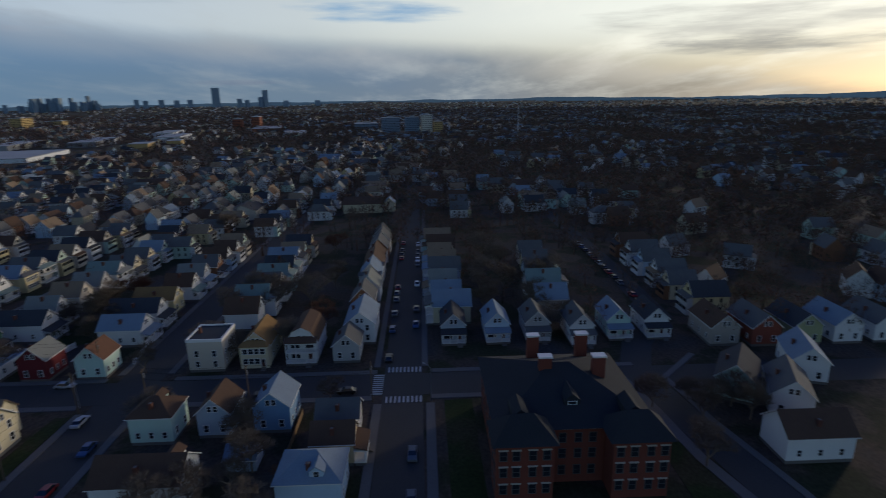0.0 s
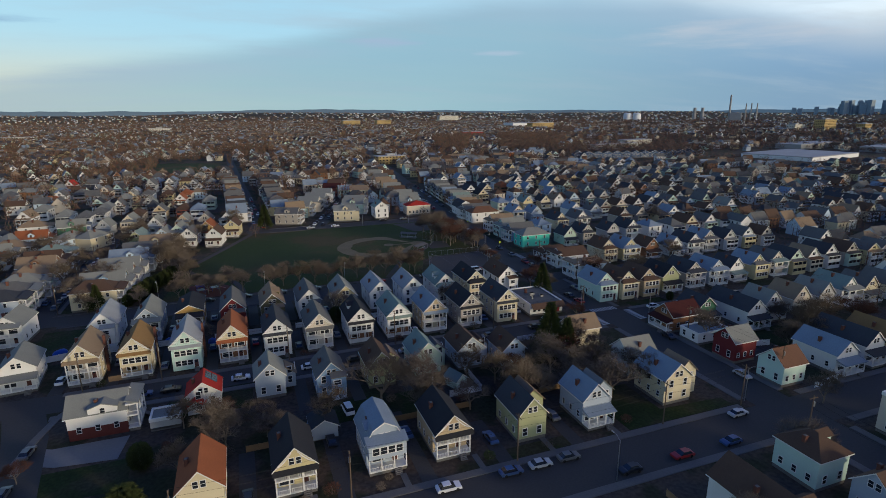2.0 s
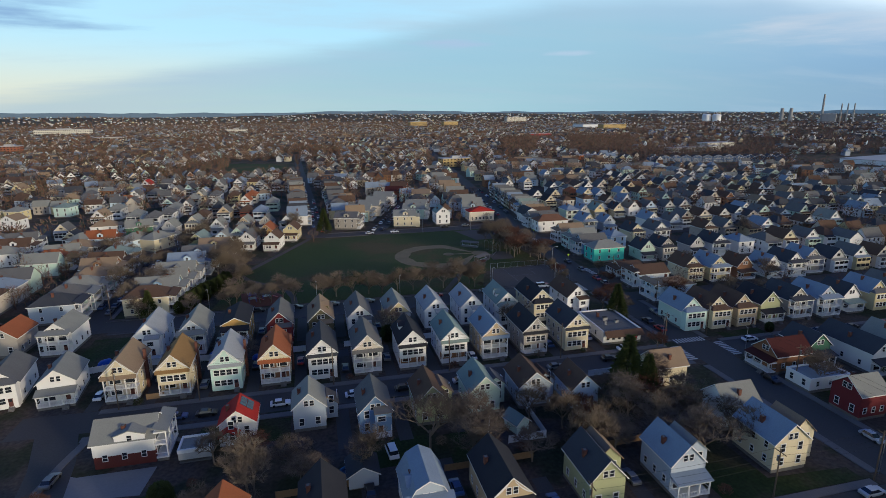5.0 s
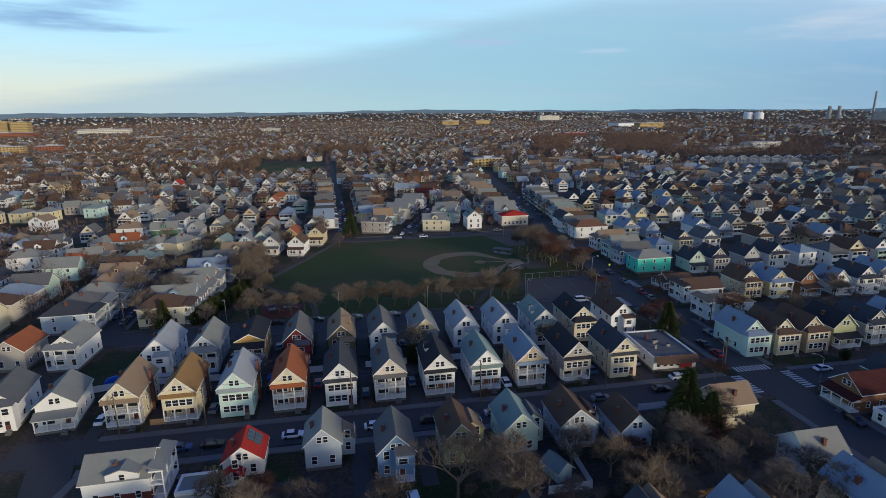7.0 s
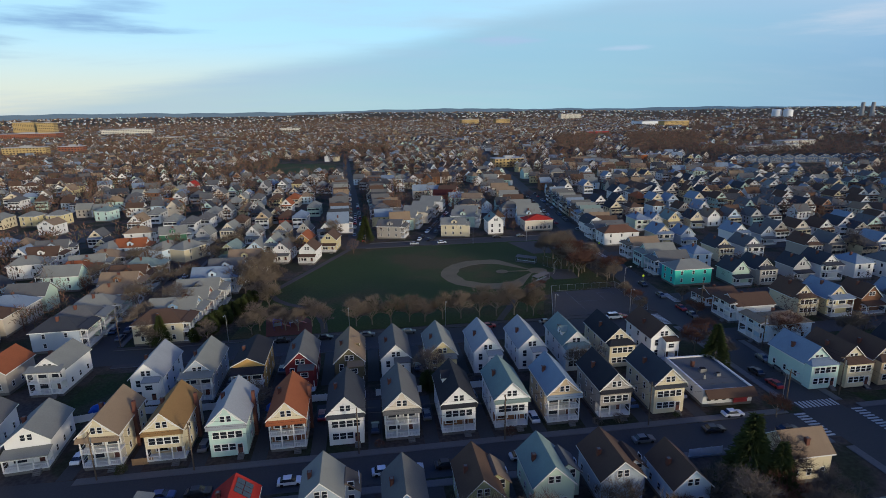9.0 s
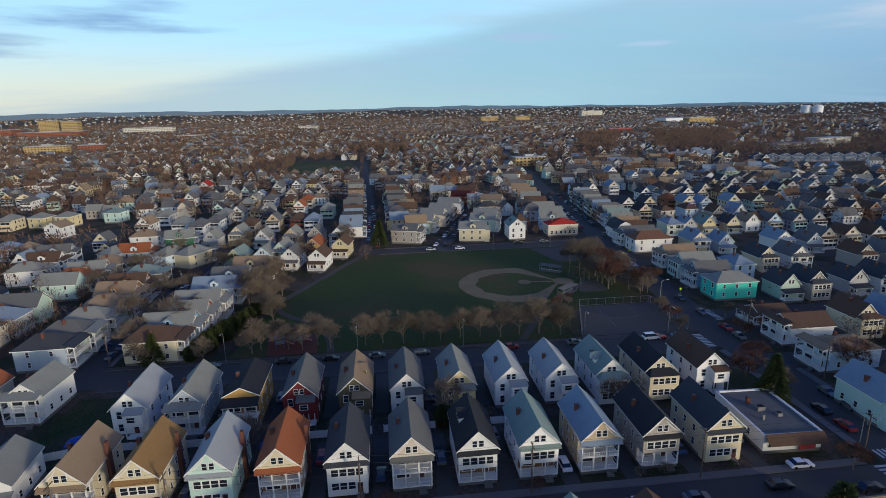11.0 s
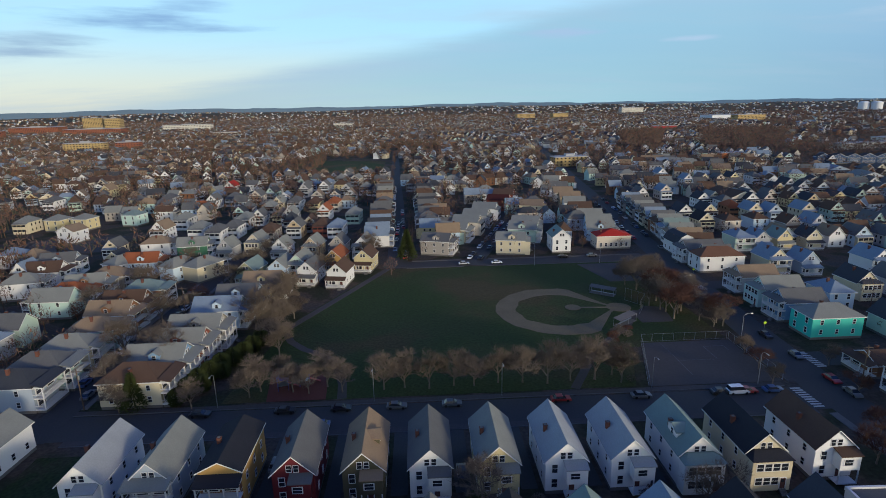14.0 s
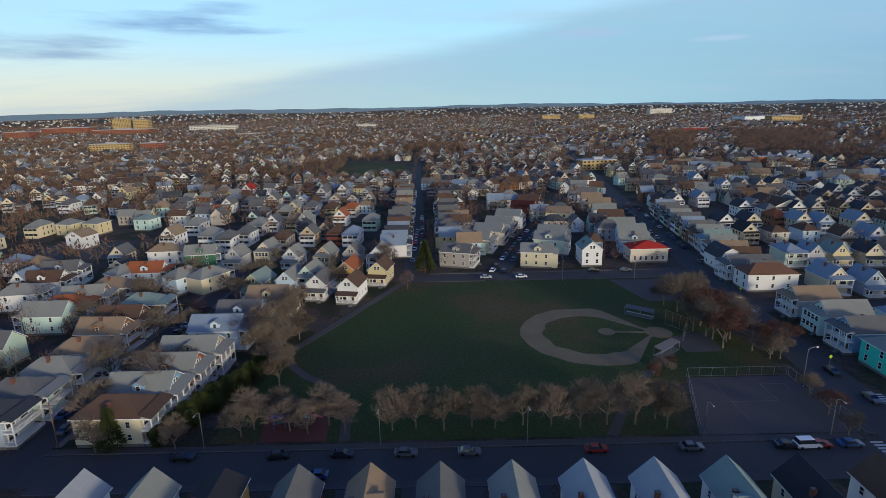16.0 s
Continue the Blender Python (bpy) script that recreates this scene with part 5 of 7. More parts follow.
SPOTS = EAST_HOUSES_A + EAST_HOUSES_B + EAST_HOUSES_C + WEST_HOUSES_A + WEST_HOUSES_B + WEST_HOUSES_C + WEST_STREET_HOUSES_A + NORTH_HOUSES_A

def spot(k, x, y, turn, wall, roof):
    """A house of a kind in its own paint and shingles."""
    if far_off(x, y):
        FAR_ROWS.append((k, x, y, turn, wall, roof))
        return
    ob = copy_thing(KINDS[k], pose(x, y, 0, 0, 0, turn))
    ob["label"] = f"{wall.replace('_', ' ')} wooden house with {roof.replace('_', ' ')} shingle roof"
    for part in ob.children_recursive:
        for slot in part.material_slots:
            if slot.material in (mixed_wall, mixed_roof):
                new_mat = siding(wall) if slot.material is mixed_wall else shingle(roof)
                slot.link = "OBJECT"
                slot.material = new_mat


for args in SPOTS:
    spot(*args)
for k, ob in enumerate(KINDS):
    if k not in used:
        for part in (*ob.children_recursive, ob):
            bpy.data.objects.remove(part)
house(pose(76.2, 304.5, 0), 8.4, 11, 7.4, 3.4, "white", "green_grey", "none", group="houses along the north street")
house(pose(101.5, 308, 0), 16, 9, 6.2, 2.8, "beige", "red", "none", "hip", group="houses along the north street")
house(pose(26.0, 309.5, 0, 0, 0, 72), 10, 13, 6.8, 2.8, "taupe", "grey", "double", "gable", dormer=(6, -1, 3.0), group="houses along the north street")
house(pose(60.0, 307.5, 0, 0, 0, 78), 10, 13, 6.8, 2.8, "cream", "light_grey", "enclosed", "gable", dormer=(6, -1, 3.0), group="houses along the north street")

# ---- distant houses and trees, too many to count ----
def far_field():
    rnd = random.Random(11)
    hv, hf, hm = [], [], []
    tv, tf = [], []

    def pane(x, y, z, c, s, pts):
        k = len(hv)
        for px, py, pz in pts:
            hv.append((x + px * c - py * s, y + px * s + py * c, z + pz))
        hf.append((k, k + 1, k + 2, k + 3))
        hm.append(2)

    def far_house(x, y, a, w, l, e, r, near=False, wall=0, roof=1, hip=False):
        """A small house round its centre: walls, eaves, roof and, nearer by, windows, porch and rake boards on its front."""
        c, s = math.cos(a), math.sin(a)
        z = hill(x, y)

        def add(pts, faces, slots):
            k = len(hv)
            hv.extend((x + px * c - py * s, y + px * s + py * c, z + pz) for px, py, pz in pts)
            hf.extend(tuple(k + i for i in f) for f in faces)
            hm.extend(slots)

        w2, l2, d = w + 0.4, l + 0.4, 0.4 * r / w
        if hip:
            add(((-w, -l, 0), (w, -l, 0), (w, l, 0), (-w, l, 0), (-w, -l, e), (w, -l, e), (w, l, e), (-w, l, e)), ((0, 1, 5, 4), (1, 2, 6, 5), (2, 3, 7, 6), (3, 0, 4, 7)), [wall] * 4)
            q = max(0.4, l - w)
            add(((-w2, -l2, e), (w2, -l2, e), (w2, l2, e), (-w2, l2, e), (0, -q, e + r), (0, q, e + r)), ((0, 1, 4), (1, 2, 5, 4), (2, 3, 5), (3, 0, 4, 5)), [roof] * 4)
        else:
            add(((-w, -l, 0), (w, -l, 0), (w, l, 0), (-w, l, 0), (-w, -l, e), (w, -l, e), (w, l, e), (-w, l, e), (0, -l, e + r), (0, l, e + r)),
                ((0, 1, 5, 8, 4), (2, 3, 7, 9, 6), (1, 2, 6, 5), (3, 0, 4, 7)), [wall] * 4)
            add(((-w2, -l2, e - d + 0.1), (w2, -l2, e - d + 0.1), (w2, l2, e - d + 0.1), (-w2, l2, e - d + 0.1), (0, -l2, e + r + 0.1), (0, l2, e + r + 0.1)), ((1, 2, 5, 4), (3, 0, 4, 5)), [roof] * 2)
        if not near:
            return
        if not hip:
            for sx in (-1, 1):
                add(((sx * w2, -l2 - 0.02, e - d - 0.1), (sx * w2, -l2 - 0.02, e - d + 0.14), (0, -l2 - 0.02, e + r + 0.14), (0, -l2 - 0.02, e + r - 0.1)), ((0, 1, 2, 3),), [3])
            for x0 in (-0.75, 0.05):
                pane(x, y, z, c, s, ((x0, -l - 0.05, e + r * 0.18), (x0 + 0.7, -l - 0.05, e + r * 0.18), (x0 + 0.7, -l - 0.05, e + r * 0.46), (x0, -l - 0.05, e + r * 0.46)))
        # a porch of two storeys: walls below the sills, dark bays between white posts, a lean-to roof
        f, t = -l - 1.9, e - 0.7
        add(((-w + 0.1, f, 0), (w - 0.1, f, 0), (w - 0.1, f, t), (-w + 0.1, f, t), (-w + 0.1, -l, 0), (w - 0.1, -l, 0), (w - 0.1, -l, t), (-w + 0.1, -l, t)), ((0, 1, 2, 3), (1, 5, 6, 2), (4, 0, 3, 7)), [3 if rnd.random() < 0.2 else wall] * 3)
        add(((-w - 0.2, f - 0.3, t), (w + 0.2, f - 0.3, t), (w + 0.2, -l, t + 0.6), (-w - 0.2, -l, t + 0.6)), ((0, 1, 2, 3),), [roof])
        for z0 in (1.5, e - 2.2):
            for i in range(3):
                x0 = -w + 0.35 + i * (2 * w - 0.5) / 3
                x1 = x0 + (2 * w - 0.5) / 3 - 0.25
                pane(x, y, z, c, s, ((x0, f - 0.04, z0), (x1, f - 0.04, z0), (x1, f - 0.04, z0 + 1.15), (x0, f - 0.04, z0 + 1.15)))
        for sx in (-1, 1):
            for yy in (-0.55, 0.0, 0.55):
                for zz in (e - 2.2, 1.2):
                    pane(x, y, z, c, s, ((sx * (w + 0.05), yy * l - 0.4, zz), (sx * (w + 0.05), yy * l + 0.4, zz), (sx * (w + 0.05), yy * l + 0.4, zz + 1.3), (sx * (w + 0.05), yy * l - 0.4, zz + 1.3)))

    def far_tree(x, y, h, n, size):
        z = hill(x, y)
        foot = Vector((x, y, z + h * 0.25))
        for _ in range(n):
            a, u = rnd.uniform(0, 6.283), rnd.uniform(-1, 1)
            q = math.sqrt(1 - u * u) * rnd.random() ** 0.4
            p = Vector((x + math.cos(a) * q * h * 0.42, y + math.sin(a) * q * h * 0.42, z + h * (0.6 + 0.4 * u * rnd.random() ** 0.4)))
            d = ((p - foot).normalized() * 0.9 + Vector((rnd.uniform(-1, 1), rnd.uniform(-1, 1), rnd.uniform(-0.5, 1))).normalized()).normalized() * size * 1.6
            o = d.orthogonal().normalized() * size * (0.11 if size < 1.2 else 0.2)
            k = len(tv)
            tv.extend([p - d * 0.5 - o, p - d * 0.5 + o, p + d * 0.5])
            tf.append((k, k + 1, k + 2))
        if n > 20:
            k = len(tv)
            tv.extend([(x - h * 0.025, y, z - 0.2), (x + h * 0.025, y, z - 0.2), (x, y, z + h * 0.8), (x, y - h * 0.025, z - 0.2), (x, y + h * 0.025, z - 0.2), (x, y, z + h * 0.8)])
            tf.extend([(k, k + 1, k + 2), (k + 3, k + 4, k + 5)])

    def taken(x, y):
        if -132 < x < (228 if y < 110 else 244) and -160 < y < 300:
            return True
        if -72 < x < 0 and 250 < y < 330:
            return True
        if -40 < x < 175 and 300 <= y < 430 and not (y > 318 and (60 < x < 102 or 15 < x < 28)):
            return True
        for name, pts, width in ROADS:
            if name in ("avenue", "long_street"):
                for (xa, ya), (xb, yb) in zip(pts, pts[1:]):
                    if ya <= y <= yb and abs(x - xa - (xb - xa) * (y - ya) / (yb - ya)) < 9:
                        return True
        if -160 < x < -20 and 605 < y < 770 or -212 < x < -132 and 330 < y < 402:
            return True
        for _, hx, hy, *_ in SPOTS:
            if abs(x - hx) < 11 and -9 < y - hy < 17:
                return True
        for bx, by, bw, bl in YARDS:
            if abs(x - bx) < bw and abs(y - by) < bl:
                return True
        return False

    for zone, (ang, ox, oy) in enumerate(((0.0, 0, 0), (0.13, 20, 5), (-0.25, 5, 30), (0.35, 40, 10), (-0.5, 11, 7))):
        c, s = math.cos(ang), math.sin(ang)
        for j in range(-75, 76):
            for side in (0, 1):
                for i in range(-260, 261):
                    u, v = i * 12.0 + ox, j * 44 + side * 18 + oy
                    x, y = u * c - v * s, u * s + v * c
                    r = math.hypot(x - 20, y - 60)
                    if r > 2900 or r < 120:
                        continue
                    th = math.degrees(math.atan2(y - 60, x - 20))
                    if not -75 < th < 172:
                        continue
                    mine = int((noise.noise((x / 420, y / 420, 5.0)) + 1) * 2.5) if r > 430 else 0
                    if min(4, mine) != zone or taken(x, y):
                        continue
                    keep = 0.74 if r < 500 else 0.54 if r < 1000 else 0.42
                    wood = 0.6 if r < 700 and th > 0 else 0.3
                    if 2 < th < 58 and r > 640 + 150 * noise.noise((th / 9, 0, 1)) or th < -8 and r > 150:
                        keep, wood = (0.22, 0.0) if th > 0 else (0.45, 0.05)
                    # belts of bare woods beside the tracks of the north-east
                    if 56 < th < 63 and 800 < r < 1350 or 66 < th < 70 and 790 < r < 1230 or 38 < th < 56 and 750 < r < 920 or 88 < th < 94 and 820 < r < 930:
                        for _ in range(4):
                            far_tree(x + rnd.uniform(-7, 7), y + rnd.uniform(-13, 13), rnd.uniform(10, 15), 20, 2.3)
                        continue
                    if noise.noise((x / 160, y / 160, 9.0)) > wood or rnd.random() > keep:
                        for _ in range(2 if r < 1500 else 1):
                            far_tree(x + rnd.uniform(-5, 5), y + rnd.uniform(-9, 9), rnd.uniform(7, 13), 60 if r < 300 else 30 if r < 700 else 18 if r < 1300 else 8, 0.9 if r < 300 else 1.5 if r < 700 else 2.4 if r < 1300 else 4.0)
                        continue
                    big = 1.0 + (rnd.random() < 0.05) * rnd.random() * 1.5
                    turn = ang + (1.5708 if noise.noise((x / 200, y / 200, 3.0)) > 0.1 else 0) + rnd.uniform(-0.04, 0.04)
                    turn += 1.5708 * (rnd.random() < 0.15)
                    far_house(x + rnd.uniform(-2, 2), y + rnd.uniform(-4, 4), turn, rnd.uniform(3.2, 4.1) * big, rnd.uniform(4.3, 6) * big, rnd.uniform(5.0, 6.6), rnd.uniform(2.8, 4.2), r < 700, hip=rnd.random() < (0.35 if x < 110 else 0.12))
                    for _ in range(rnd.choice((1, 2, 2, 3)) if r < 1000 else 1):
                        far_tree(x + rnd.uniform(-7, 7), y + rnd.choice((-1, 1)) * rnd.uniform(6, 13), rnd.uniform(7, 14), 60 if r < 300 else 34 if r < 600 else 20 if r < 1200 else 6, 0.9 if r < 300 else 1.4 if r < 600 else 2.2 if r < 1200 else 4.0)
    # the further ends of the rows, in their own paint
    slots = {}
    for k, x, y, turn, wall, roof in FAR_ROWS:
        w, l, e, r = SIZES[k]
        a = radians(turn)
        pair = []
        for key, maker, default in ((wall, siding, 0), (roof, shingle, 1)):
            if key is None:
                pair.append(default)
            else:
                pair.append(slots.setdefault((maker, key), 4 + len(slots)))
        far_house(x - math.sin(a) * l / 2, y + math.cos(a) * l / 2, a, w / 2, l / 2, e, r, True, pair[0], pair[1], k in (3, 5, 7))
    # thick woods between the houses of the south-east
    for _ in range(1900):
        a, r = radians(rnd.uniform(-48, -4)), 230 + 700 * math.sqrt(rnd.random())
        x, y = 20 + r * math.cos(a), 60 + r * math.sin(a)
        if not taken(x, y):
            far_tree(x, y, rnd.uniform(8, 14), 30 if r < 500 else 18, 1.8)
    for x0, x1, y0, y1, n in ((135, 320, -270, -114, 170), (225, 330, -110, 10, 60), (120, 140, -160, -100, 10)):
        for _ in range(n):
            far_tree(rnd.uniform(x0, x1), rnd.uniform(y0, y1), rnd.uniform(8, 13), 130, 1.0)
    # trees along the long street and the avenue
    for _ in range(90):
        y = rnd.uniform(320, 900)
        far_tree((2 - 0.026 * (y - 290)) + rnd.choice((-1, 1)) * rnd.uniform(5.5, 8), y, rnd.uniform(5, 9), 50, 0.9)
    # brown trees round the second playing field
    for _ in range(150):
        far_tree(rnd.uniform(-160, -98), rnd.uniform(608, 770), rnd.uniform(6, 11), 24, 1.6)
    # bare trees of the yards further off
    for x0, x1, y0, y1, n in ((130, 300, 138, 260, 90), (130, 300, 60, 110, 30), (130, 290, -150, -25, 110), (-132, -84, 186, 300, 34), (-66, 0, 268, 330, 16), (10, 112, 305, 430, 60), (118, 175, 300, 430, 24)):
        for _ in range(n):
            far_tree(rnd.uniform(x0, x1), rnd.uniform(y0, y1), rnd.uniform(6, 11), 110, 0.9)
    # woods towards the horizon
    for _ in range(7000):
        a, r = radians(rnd.uniform(-75, 172)), 900 + 2400 * math.sqrt(rnd.random())
        far_tree(20 + r * math.cos(a), 60 + r * math.sin(a), rnd.uniform(8, 13), 8, 4.5 if r < 2000 else 7.0)
    for _ in range(6000):
        a, r = radians(rnd.uniform(-75, 172)), rnd.uniform(2700, 4700)
        far_tree(20 + r * math.cos(a), 60 + r * math.sin(a), rnd.uniform(7, 11), 8, 7.0)
    for _ in range(4200):
        a, r = radians(rnd.uniform(-75, 172)), rnd.uniform(2750, 4600)
        far_house(20 + r * math.cos(a), 60 + r * math.sin(a), rnd.uniform(0, 3), rnd.uniform(2.8, 4.2), rnd.uniform(4, 6), rnd.uniform(4, 6), 2.8)
    me = bpy.data.meshes.new("distant_houses")
    me.from_pydata(hv, [], hf)
    me.materials.append(far_wall)
    me.materials.append(far_roof)
    me.materials.append(glass_dark)
    me.materials.append(trim_white)
    for maker, key in slots:
        me.materials.append(maker(key))
    me.polygons.foreach_set("material_index", hm)
    tagged(new("distant_houses", me), "countless distant wooden houses with gabled roofs", "houses", kind="stuff")
    mt = bpy.data.meshes.new("distant_trees")
    mt.from_pydata(tv, [], tf)
    mt.materials.append(far_twig)
    tagged(new("distant_trees", mt), "bare brown winter trees between distant houses", "trees", kind="stuff")




# ---- trees near by ----
BARE = [tree_kind("bare_tree", 3, 10.5, 0.85, 5, 10, 3, twig, "bare brown winter tree with fine twigs"),
        tree_kind("bare_tree", 8, 9.0, 1.0, 5, 10, 3, twig, "bare spreading winter tree with fine twigs"),
        tree_kind("bare_tree", 21, 12.0, 0.78, 5, 10, 3, twig, "tall bare winter tree with fine twigs"),
        tree_kind("oak_tree", 31, 11.0, 0.85, 5, 9, 3, russet, "broad tree with dry russet leaves")]
GREEN = [evergreen_kind(4, 11, 3.8, "dark green conifer beside houses"), evergreen_kind(6, 7.5, 3.0, "rounded dark evergreen tree", False)]
tree_used = set()
tr = random.Random(9)


def tree(kinds, k, x, y, scale=1.0):
    m = pose(x, y, 0, 0, 0, tr.uniform(0, 360)) @ Matrix.Scale(scale * 1.4, 4)
    key = (id(kinds), k)
    if key in tree_used:
        ob = copy_thing(kinds[k], m)
        ob.matrix_basis = m
    else:
        tree_used.add(key)
        kinds[k].matrix_basis = m


BARE_TREES_A = (
    (-30, 186.5, 1, .8), (-16, 187, 1, .8), (-8, 187, 0, .75), (7, 188, 0, .8),
    (24, 187.5, 1, .8), (30, 188.5, 0, .8), (64, 200, 3, .3), (69, 212, 0, .35),
    (60, 186, 0, .8), (88, 236, 0, 1), (94, 228, 3, .8), (88, 258, 1, .9),
    (-40, 228, 2, .9), (-36, 256, 0, .9), (-30, 236, 1, .8), (-28, 189, 0, .8),
    (-20, 188, 1, .8), (-12, 190, 0, .8),
)
BARE_TREES_B = (
    (-24, 195, 1, .7), (2, 187.5, 1, .95), (13, 187, 0, .85), (19, 188, 1, .95),
    (36, 188, 1, 1), (42, 187, 0, .95), (48, 188, 1, .95), (54, 188, 0, 1),
    (59, 190, 1, .95), (62, 196, 3, .3), (66, 209, 3, .3), (72, 214, 3, .28),
    (92, 240, 3, 1.0), (95, 247, 3, .95), (90, 252, 2, 1.0), (96, 256, 0, 1),
    (91, 230, 0, .9), (97, 262, 1, 1),
)
BARE_TREES_C = (
    (97, 233, 3, .8), (98, 222, 0, .8), (100, 217, 1, .7), (-36, 222, 0, 1.0),
    (-33, 228, 1, 1.05), (-38, 236, 2, .95), (-34, 242, 0, .95), (-30, 216, 1, .9),
    (-28, 208, 0, .8), (-38, 250, 1, 1), (-72, 212, 2, .9), (-72, 236, 0, .9),
    (-58, 181.8, 0, .7), (-42, 182.4, 0, .6), (66, 88, 0, .9), (76, 84, 1, .95),
    (55, 90, 3, .6), (82, 90, 2, .6),
)
BARE_TREES_D = (
    (60, 84, 1, .85), (68, 80, 0, .8), (50, 88, 0, .8), (72, 90, 3, .75),
    (64, 95, 1, .8), (80, 98, 0, .8), (74, 76, 1, .75), (84, 78, 0, .7),
    (44, 92, 0, .85), (57, 78, 1, .85), (73, 72, 2, .8), (-21.5, 94, 0, .65),
    (-7, 89, 1, .7), (-14, 92, 3, .6), (-49, 85, 3, .4), (91, 224, 3, 1.0),
    (96, 230, 3, .95), (90, 232, 0, .9), (82, 72, 0, .8), (66, 74, 1, .8), (54, 84, 3, .6),
)
BARE_TREES_E = (
    (95.5, 182, 0, .5), (97, 190, 3, .55), (98, 198, 0, .5), (112, 176, 3, .5),
    (115.5, 190, 0, .5), (94, 118, 3, .5), (103.5, 160, 3, .6), (96, 152, 3, .7),
    (99, 146, 1, .8), (117, 52, 0, .01 + .7), (145, 78, 1, 1.0), (160, 84, 0, 1.0),
    (134, 108, 2, .6), (170, 80, 3, .9), (150, 40, 0, 1), (165, 30, 1, 1.1),
    (140, 10, 3, .9),
)
BARE_TREES_F = (
    (176, 12, 0, 1), (190, 35, 1, 1), (150, -40, 0, 1), (165, -48, 2, 1),
    (180, -42, 1, 1.1), (150, -55, 1, 1.1), (195, -50, 0, 1), (135, -57, 1, .9),
    (210, -45, 2, 1), (132, 20, 1, .8), (60, 8, 0, .8), (101, 2, 1, .6),
)
for x, y, k, sc in BARE_TREES_A + BARE_TREES_B + BARE_TREES_C + BARE_TREES_D + BARE_TREES_E + BARE_TREES_F:
    tree(BARE, k, x, y, sc)
for _ in range(12):
    tree(BARE, tr.choice((0, 1, 2, 3, 0, 1)), tr.uniform(150, 300), tr.choice((143.5, 167, 186, 208, 229, 252, 108, 81, 20)) + tr.uniform(-2, 2), tr.uniform(0.6, 1.0))
for x, y, k, sc in ((71, 97, 0, 1.0), (74.5, 94, 0, .75), (94.5, 141, 0, .8), (-46, 184, 1, .42), (-45, 188, 1, .48), (-44, 192, 1, .5), (-42.5, 196, 1, .5), (-41, 200, 1, .52), (-39, 203.5, 1, .5), (-37, 206.5, 1, .52), (-36, 211, 1, .5), (-35, 215.5, 1, .5), (-42, 190, 1, .42), (-39.5, 197, 1, .42), (-58, 184.5, 0, .45), (-28, 82, 1, .5), (-55, 183, 0, .6), (20, 143, 1, .5), (6, 301, 0, .9), (-28, 66, 1, .7), (135, 120.8, 1, .3)):
    tree(GREEN, k, x, y, sc)

# ---- parked cars ----
CARS = [car_kind(n) for n in range(6)] + [car_kind(0, True)]
cars_used = set()
cr = random.Random(17)


def park(x, y, turn, k=None):
    k = cr.choice((0, 1, 1, 2, 3, 4, 5, 5, 1, 5)) if k is None else k
    m = pose(x, y, 0.09, 0, 0, turn + cr.uniform(-1.5, 1.5))
    if k in cars_used:
        copy_thing(CARS[k], m)
    else:
        cars_used.add(k)
        CARS[k].matrix_basis = m


for y, turn, x0, x1, p in ((112.6, 0, -32, -14, .55), (112.6, 0, 86, 95, .55), (117.6, 180, 84, 92, .6), (178.9, 0, -45, 95, .5), (172.6, 180, -30, 20, .25), (55.2, 0, 25, 95, .4), (47.8, 180, 40, 95, .5), (-10.6, 0, 120, 240, .5), (-17.6, 180, 60, 240, .45), (116.8, 0, 118, 220, .3), (-92.6, 0, 150, 240, .6)):
    x = x0
    while x < x1:
        if cr.random() < p and not 99 < x < 116:
            park(x, y, turn)
        x += 6.3
for x, turn, y0, y1, p in ((103.6, 90, 124, 168, .6), (110.6, -90, 62, 104, .3), (110.6, -90, 124, 240, .4), (-69.4, 90, 190, 280, .5), (-50, 84, 62, 100, .5), (110.4, 90, -70, -26, .3), (103.6, 90, -8, 40, .3), (0, 90, 305, 380, .5)):
    y = y0
    while y < y1:
        if cr.random() < p:
            park(x, y, turn)
        y += 6.5
for x, y, k in ((-9.6, 112.9, 0), (-1.6, 112.9, 1), (7.7, 112.9, 0), (13.0, 113.0, 2), (19.8, 113.0, 1), (25.8, 113.1, 0), (34.6, 113.2, 2), (50.4, 114.3, 0), (60.9, 114.3, 5), (85.0, 120.1, 0), (77.2, 115.3, 1)):
    park(x, y, 0, k)
for x, y, k in ((44.6, 291.2, 0), (30.5, 291.3, 2), (75.0, 297.2, 1), (88.0, 297.2, 5)):
    park(x, y, 0, k)
for (xa, ya), (xb, yb), off, p in (((35, 296), (85, 436), 2.4, .7), ((35, 296), (85, 436), -2.4, .7), ((119, 303), (136, 437), 3.9, .5), ((119, 303), (136, 437), -3.9, .5), ((2, 300), (-3, 440), 3.2, .6), ((-71.5, 186), (-71.5, 300), -2.2, .45)):
    length = math.hypot(xb - xa, yb - ya)
    ux, uy = (xb - xa) / length, (yb - ya) / length
    d = 4.0
    while d < length:
        if cr.random() < p:
            park(xa + ux * d + uy * off, ya + uy * d - ux * off, math.degrees(math.atan2(uy, ux)))
        d += 6.2
park(85, 178.8, 0, 6)
park(13, 88, 95, 6)

